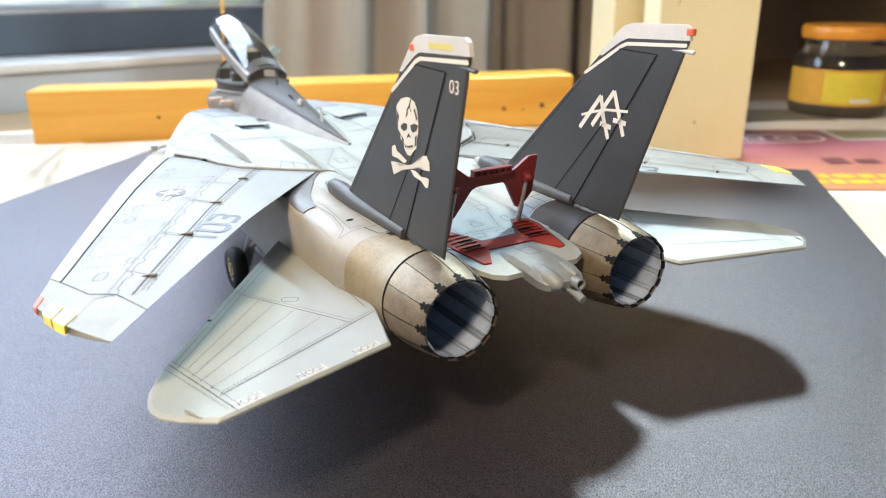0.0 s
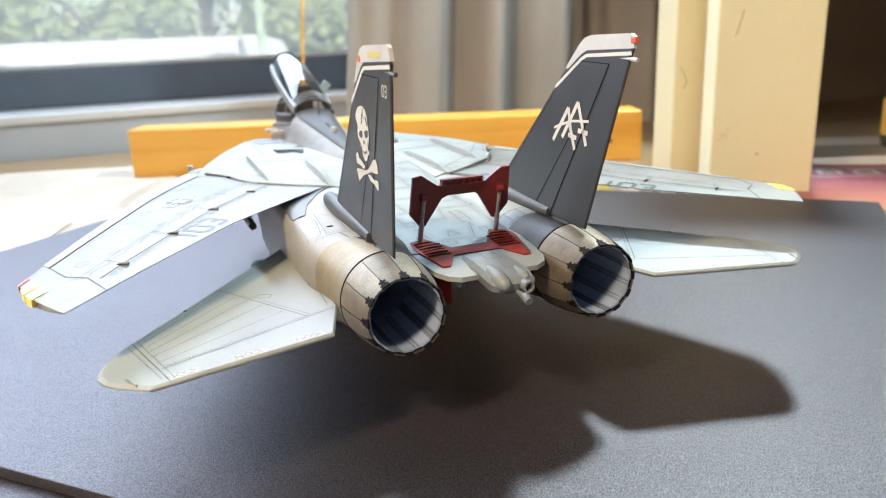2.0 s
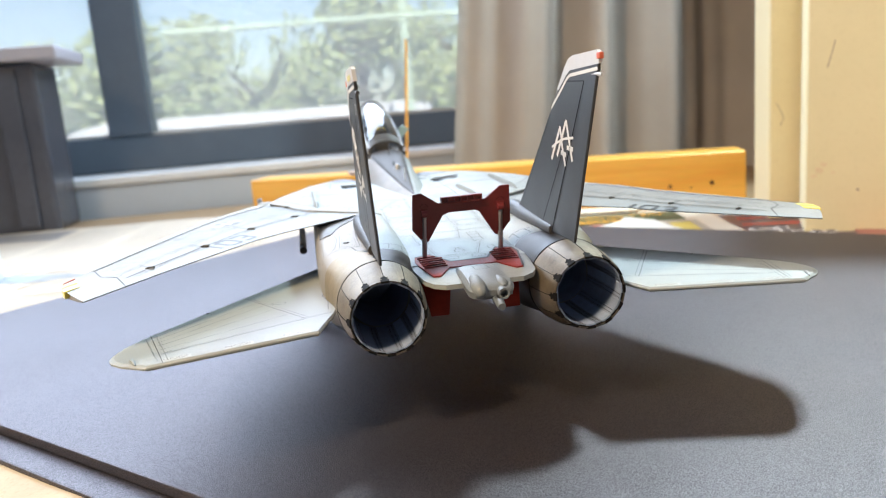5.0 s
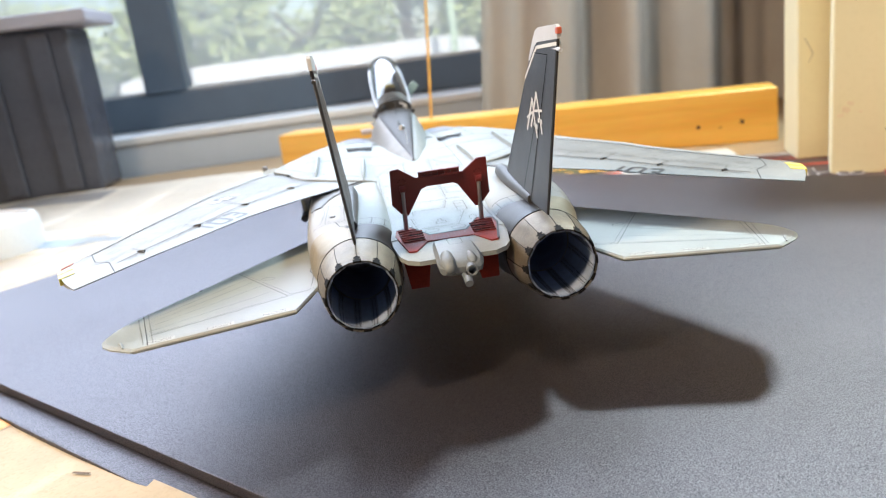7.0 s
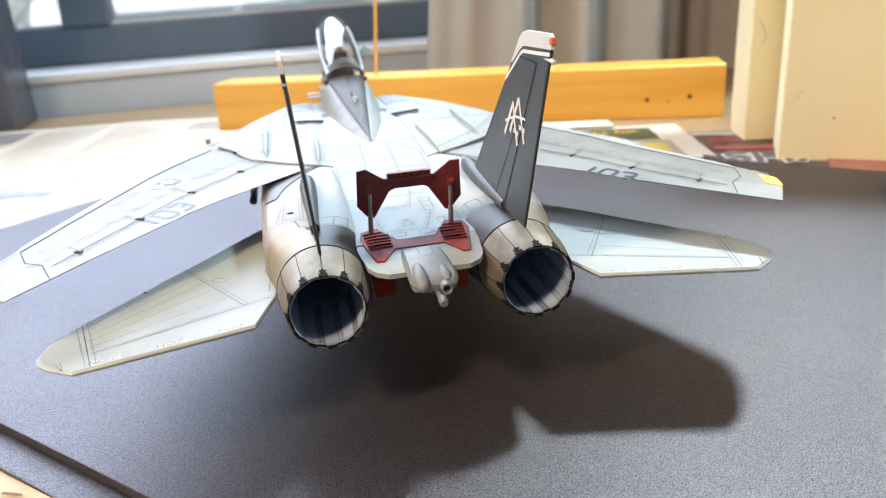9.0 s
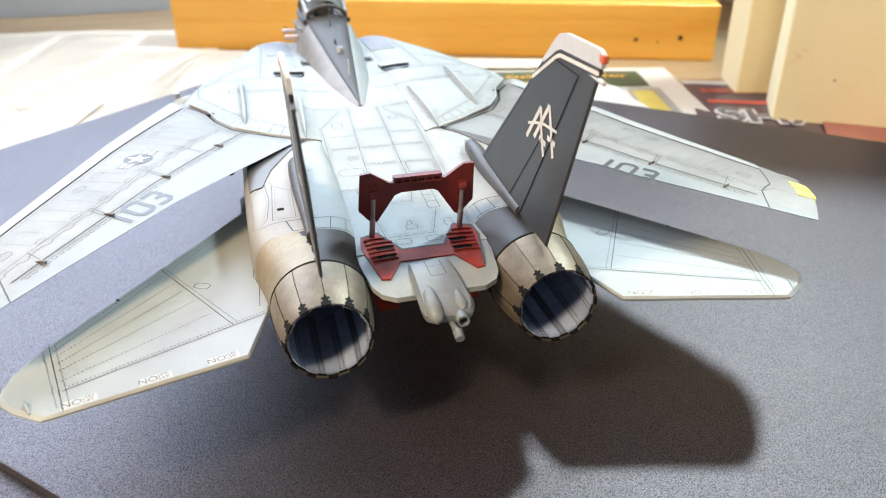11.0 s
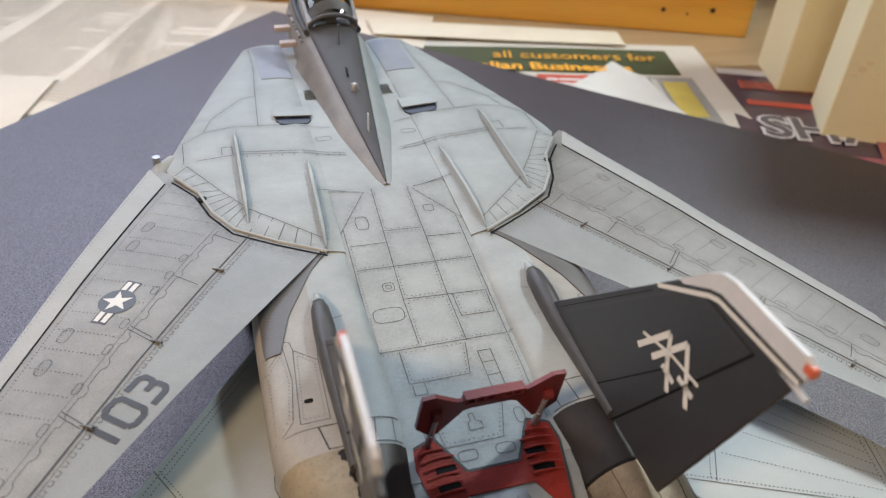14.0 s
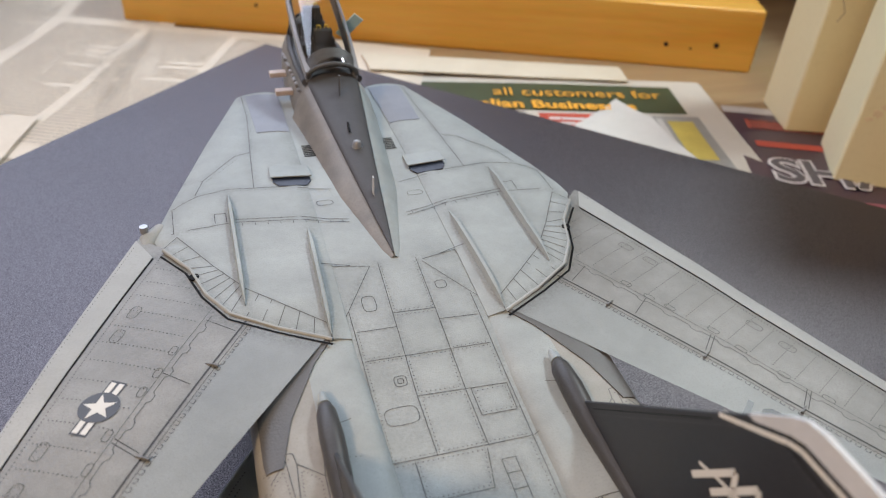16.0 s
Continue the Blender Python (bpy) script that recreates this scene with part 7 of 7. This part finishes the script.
for i, th in ((0, 0.05), (6, 0.035)):
    y, w, h = prof[i]
    bm = bmesh.new()
    tube(bm, [P(w * math.cos(math.pi * k / 18), y, h * math.sin(math.pi * k / 18)) for k in range(19)], th * K, 8)
    part("canopy_bow", bm, COCKPIT, canopy, smooth=60)
bm = bmesh.new()
loft(bm, [[P(w * math.cos(math.pi * k / 18) * g, y, h * math.sin(math.pi * k / 18) * g) for k in range(19)] for y, w, h, g in ((0.03, 0.5, 0.30, 1.02), (0.34, 0.515, 0.44, 1.015))], cap=False, closed=False)
bmesh.ops.solidify(bm, geom=bm.faces[:], thickness=0.0005)
part("rear_bow_cover", bm, COCKPIT, canopy, smooth=60)
# pale teal test strip stuck in the cockpit's right side
bm = bmesh.new()
box(bm, (-0.13 * K, -0.02 * K, 0.0), (0.13 * K, 0.02 * K, 0.62 * K))
strip = part("masking_strip", bm, TEAL, canopy, "pale teal plastic strip")
strip.matrix_local = Matrix.Translation(P(0.50, 1.75, -0.35)) @ Matrix.Rotation(radians(40), 4, "Y")

# aerials and beacon on the spine
def blade(name, y, h, c, mat, lean=0.10):
    wb, wd, zd, zr = fus(y)
    bm = bmesh.new()
    rows = []
    for f in (0.0, 0.5, 1.0):
        cc = c * (1 - 0.5 * f)
        rows.append([P(0.012 * math.sin(a), y - lean * f + cc * math.cos(a), zr - 0.02 + h * f) for a in np.linspace(0, 2 * math.pi, 9)[:-1]])
    loft(bm, rows)
    part(name, bm, mat, spine)


blade("aerial", 11.2, 0.42, 0.10, SPINE_DARK, 0.02)
blade("aerial", 8.25, 0.34, 0.08, WHITE, 0.0)
wb, wd, zd, zr = fus(9.55)
bm = bmesh.new()
tube(bm, [P(0, 9.55, zr - 0.01), P(0, 9.55, zr + 0.04), P(0, 9.55, zr + 0.10), P(0, 9.55, zr + 0.13)], [0.10 * K, 0.08 * K, 0.07 * K, 0.02 * K], 14)
part("beacon", bm, STEEL, spine, "small metallic beacon", smooth=60)
bm = bmesh.new()
tube(bm, [P(-0.03, 10.25, fus(10.25)[3] + 0.02), P(-0.05, 9.95, fus(9.95)[3] + 0.03)], 0.02 * K, 6)
part("spine_rod", bm, DEEP_BLACK, spine)
# boarding steps on the left flank
for y, z in ((13.9, 3.0), (12.75, 3.06)):
    bm = bmesh.new()
    box(bm, P(-1.09, y, z), P(-0.72, y + 0.20, z + 0.11))
    bevel(bm, 0.0004)
    part("boarding_step", bm, worn("pinkish_primer", (0.50, 0.42, 0.38), (0.40, 0.33, 0.30), 0.5, big=200), jet, "open boarding step")
# open cabin ladder door frame along the left sill
bm = bmesh.new()
for k in range(9):
    y = 12.2 + 0.32 * k
    box(bm, P(-0.70, y, 3.36 - 0.03 * k), P(-0.63, y + (0.1 + 0.05 * (k % 3)), 3.42 - 0.03 * k + 0.02 * (k % 2)))
bevel(bm, 0.0003)
part("sill_equipment", bm, RAIL_GREY, jet, "row of dark sill equipment")

# left glove vane pivot with small fitting
bm = bmesh.new()
tube(bm, [P(-3.72, 8.16, 2.74), P(-3.71, 8.18, 2.88), P(-3.70, 8.20, 2.98)], [0.08 * K, 0.045 * K, 0.045 * K], 10)
tube(bm, [P(-3.70, 8.20, 2.98), P(-3.70, 8.20, 3.09)], 0.065 * K, 10)
part("vane_fitting", bm, STEEL, jet, "small metal fitting at the wing root")
bm = bmesh.new()
tube(bm, [P(-3.45, 8.4, 2.86), P(-3.66, 8.1, 2.84), P(-3.72, 7.9, 2.82)], [0.12 * K, 0.16 * K, 0.10 * K], 10)
part("vane_root", bm, SLAT_GREY, jet, smooth=60)


# undercarriage
def wheel(parent, x, y, z, r, w):
    m = P(x, y, z)
    bm = bmesh.new()
    prof = [(0.55, -1.0), (0.85, -1.0), (0.97, -0.6), (1.0, 0.0), (0.97, 0.6), (0.85, 1.0), (0.55, 1.0)]
    loft(bm, [[m + P(q * w / 2, r * p * math.cos(2 * math.pi * k / 28), r * p * math.sin(2 * math.pi * k / 28)) for k in range(28)] for p, q in prof], cap=False)
    t = part("tyre", bm, TYRE, parent, "black rubber tyre", smooth=50)
    bm = bmesh.new()
    disc(bm, m, (1, 0, 0), r * 0.58 * K, w * 0.86 * K, 24)
    disc(bm, m, (1, 0, 0), r * 0.2 * K, w * 1.0 * K, 14)
    part("rim", bm, HUB, parent, "brass coloured wheel rim")
    for k in range(8):
        a = 2 * math.pi * k / 8
        bm = bmesh.new()
        disc(bm, m + P(0, r * 0.38 * math.cos(a), r * 0.38 * math.sin(a)), (1, 0, 0), r * 0.07 * K, w * 0.9 * K, 8)
        part("rim_hole", bm, DEEP_BLACK, parent)


for s in (-1, 1):
    gear = thing("main_gear", "main undercarriage leg with black wheel", "")
    gear.parent = jet
    wheel(gear, s * 2.55, 7.25, 0.47, 0.47, 0.30)
    bm = bmesh.new()
    tube(bm, [P(s * 2.34, 7.25, 0.47), P(s * 2.25, 7.2, 0.9), P(s * 1.95, 6.9, 1.9)], [0.09 * K, 0.11 * K, 0.14 * K], 10)
    tube(bm, [P(s * 2.25, 7.2, 0.9), P(s * 1.9, 5.6, 1.8)], 0.06 * K, 8)
    part("oleo_leg", bm, STEEL, gear, smooth=60)
    bm = bmesh.new()
    plate(bm, [(6.3, 1.2), (7.7, 1.2), (7.6, 0.75), (6.5, 0.7)], lambda u, v, w: P(s * 2.05 + w, u, v), -0.02, 0.02)
    part("gear_door", bm, GREY, gear)
gear = thing("nose_gear", "nose undercarriage leg with twin wheels", "")
gear.parent = jet
for s in (-1, 1):
    wheel(gear, s * 0.24, 14.3, 0.28, 0.28, 0.16)
bm = bmesh.new()
tube(bm, [P(0, 14.3, 0.28), P(0, 14.3, 1.0), P(0, 14.1, 2.0)], [0.07 * K, 0.09 * K, 0.12 * K], 10)
part("oleo_leg", bm, STEEL, gear, smooth=60)
# stores under the wing gloves
for s in (-1, 1):
    bm = bmesh.new()
    plate(bm, [(6.2, 2.7), (8.8, 2.8), (8.6, 2.15), (6.5, 2.1)], lambda u, v, w: P(s * 2.75 + w, u, v), -0.05, 0.05)
    pyl = part("pylon", bm, GREY, jet)
    bm = bmesh.new()
    tube(bm, [P(s * 2.75, 9.2, 2.05), P(s * 2.75, 8.9, 2.05), P(s * 2.75, 6.0, 2.05)], [0.02 * K, 0.08 * K, 0.08 * K], 12)
    part("launch_rail", bm, SPINE_DARK, pyl, smooth=60)
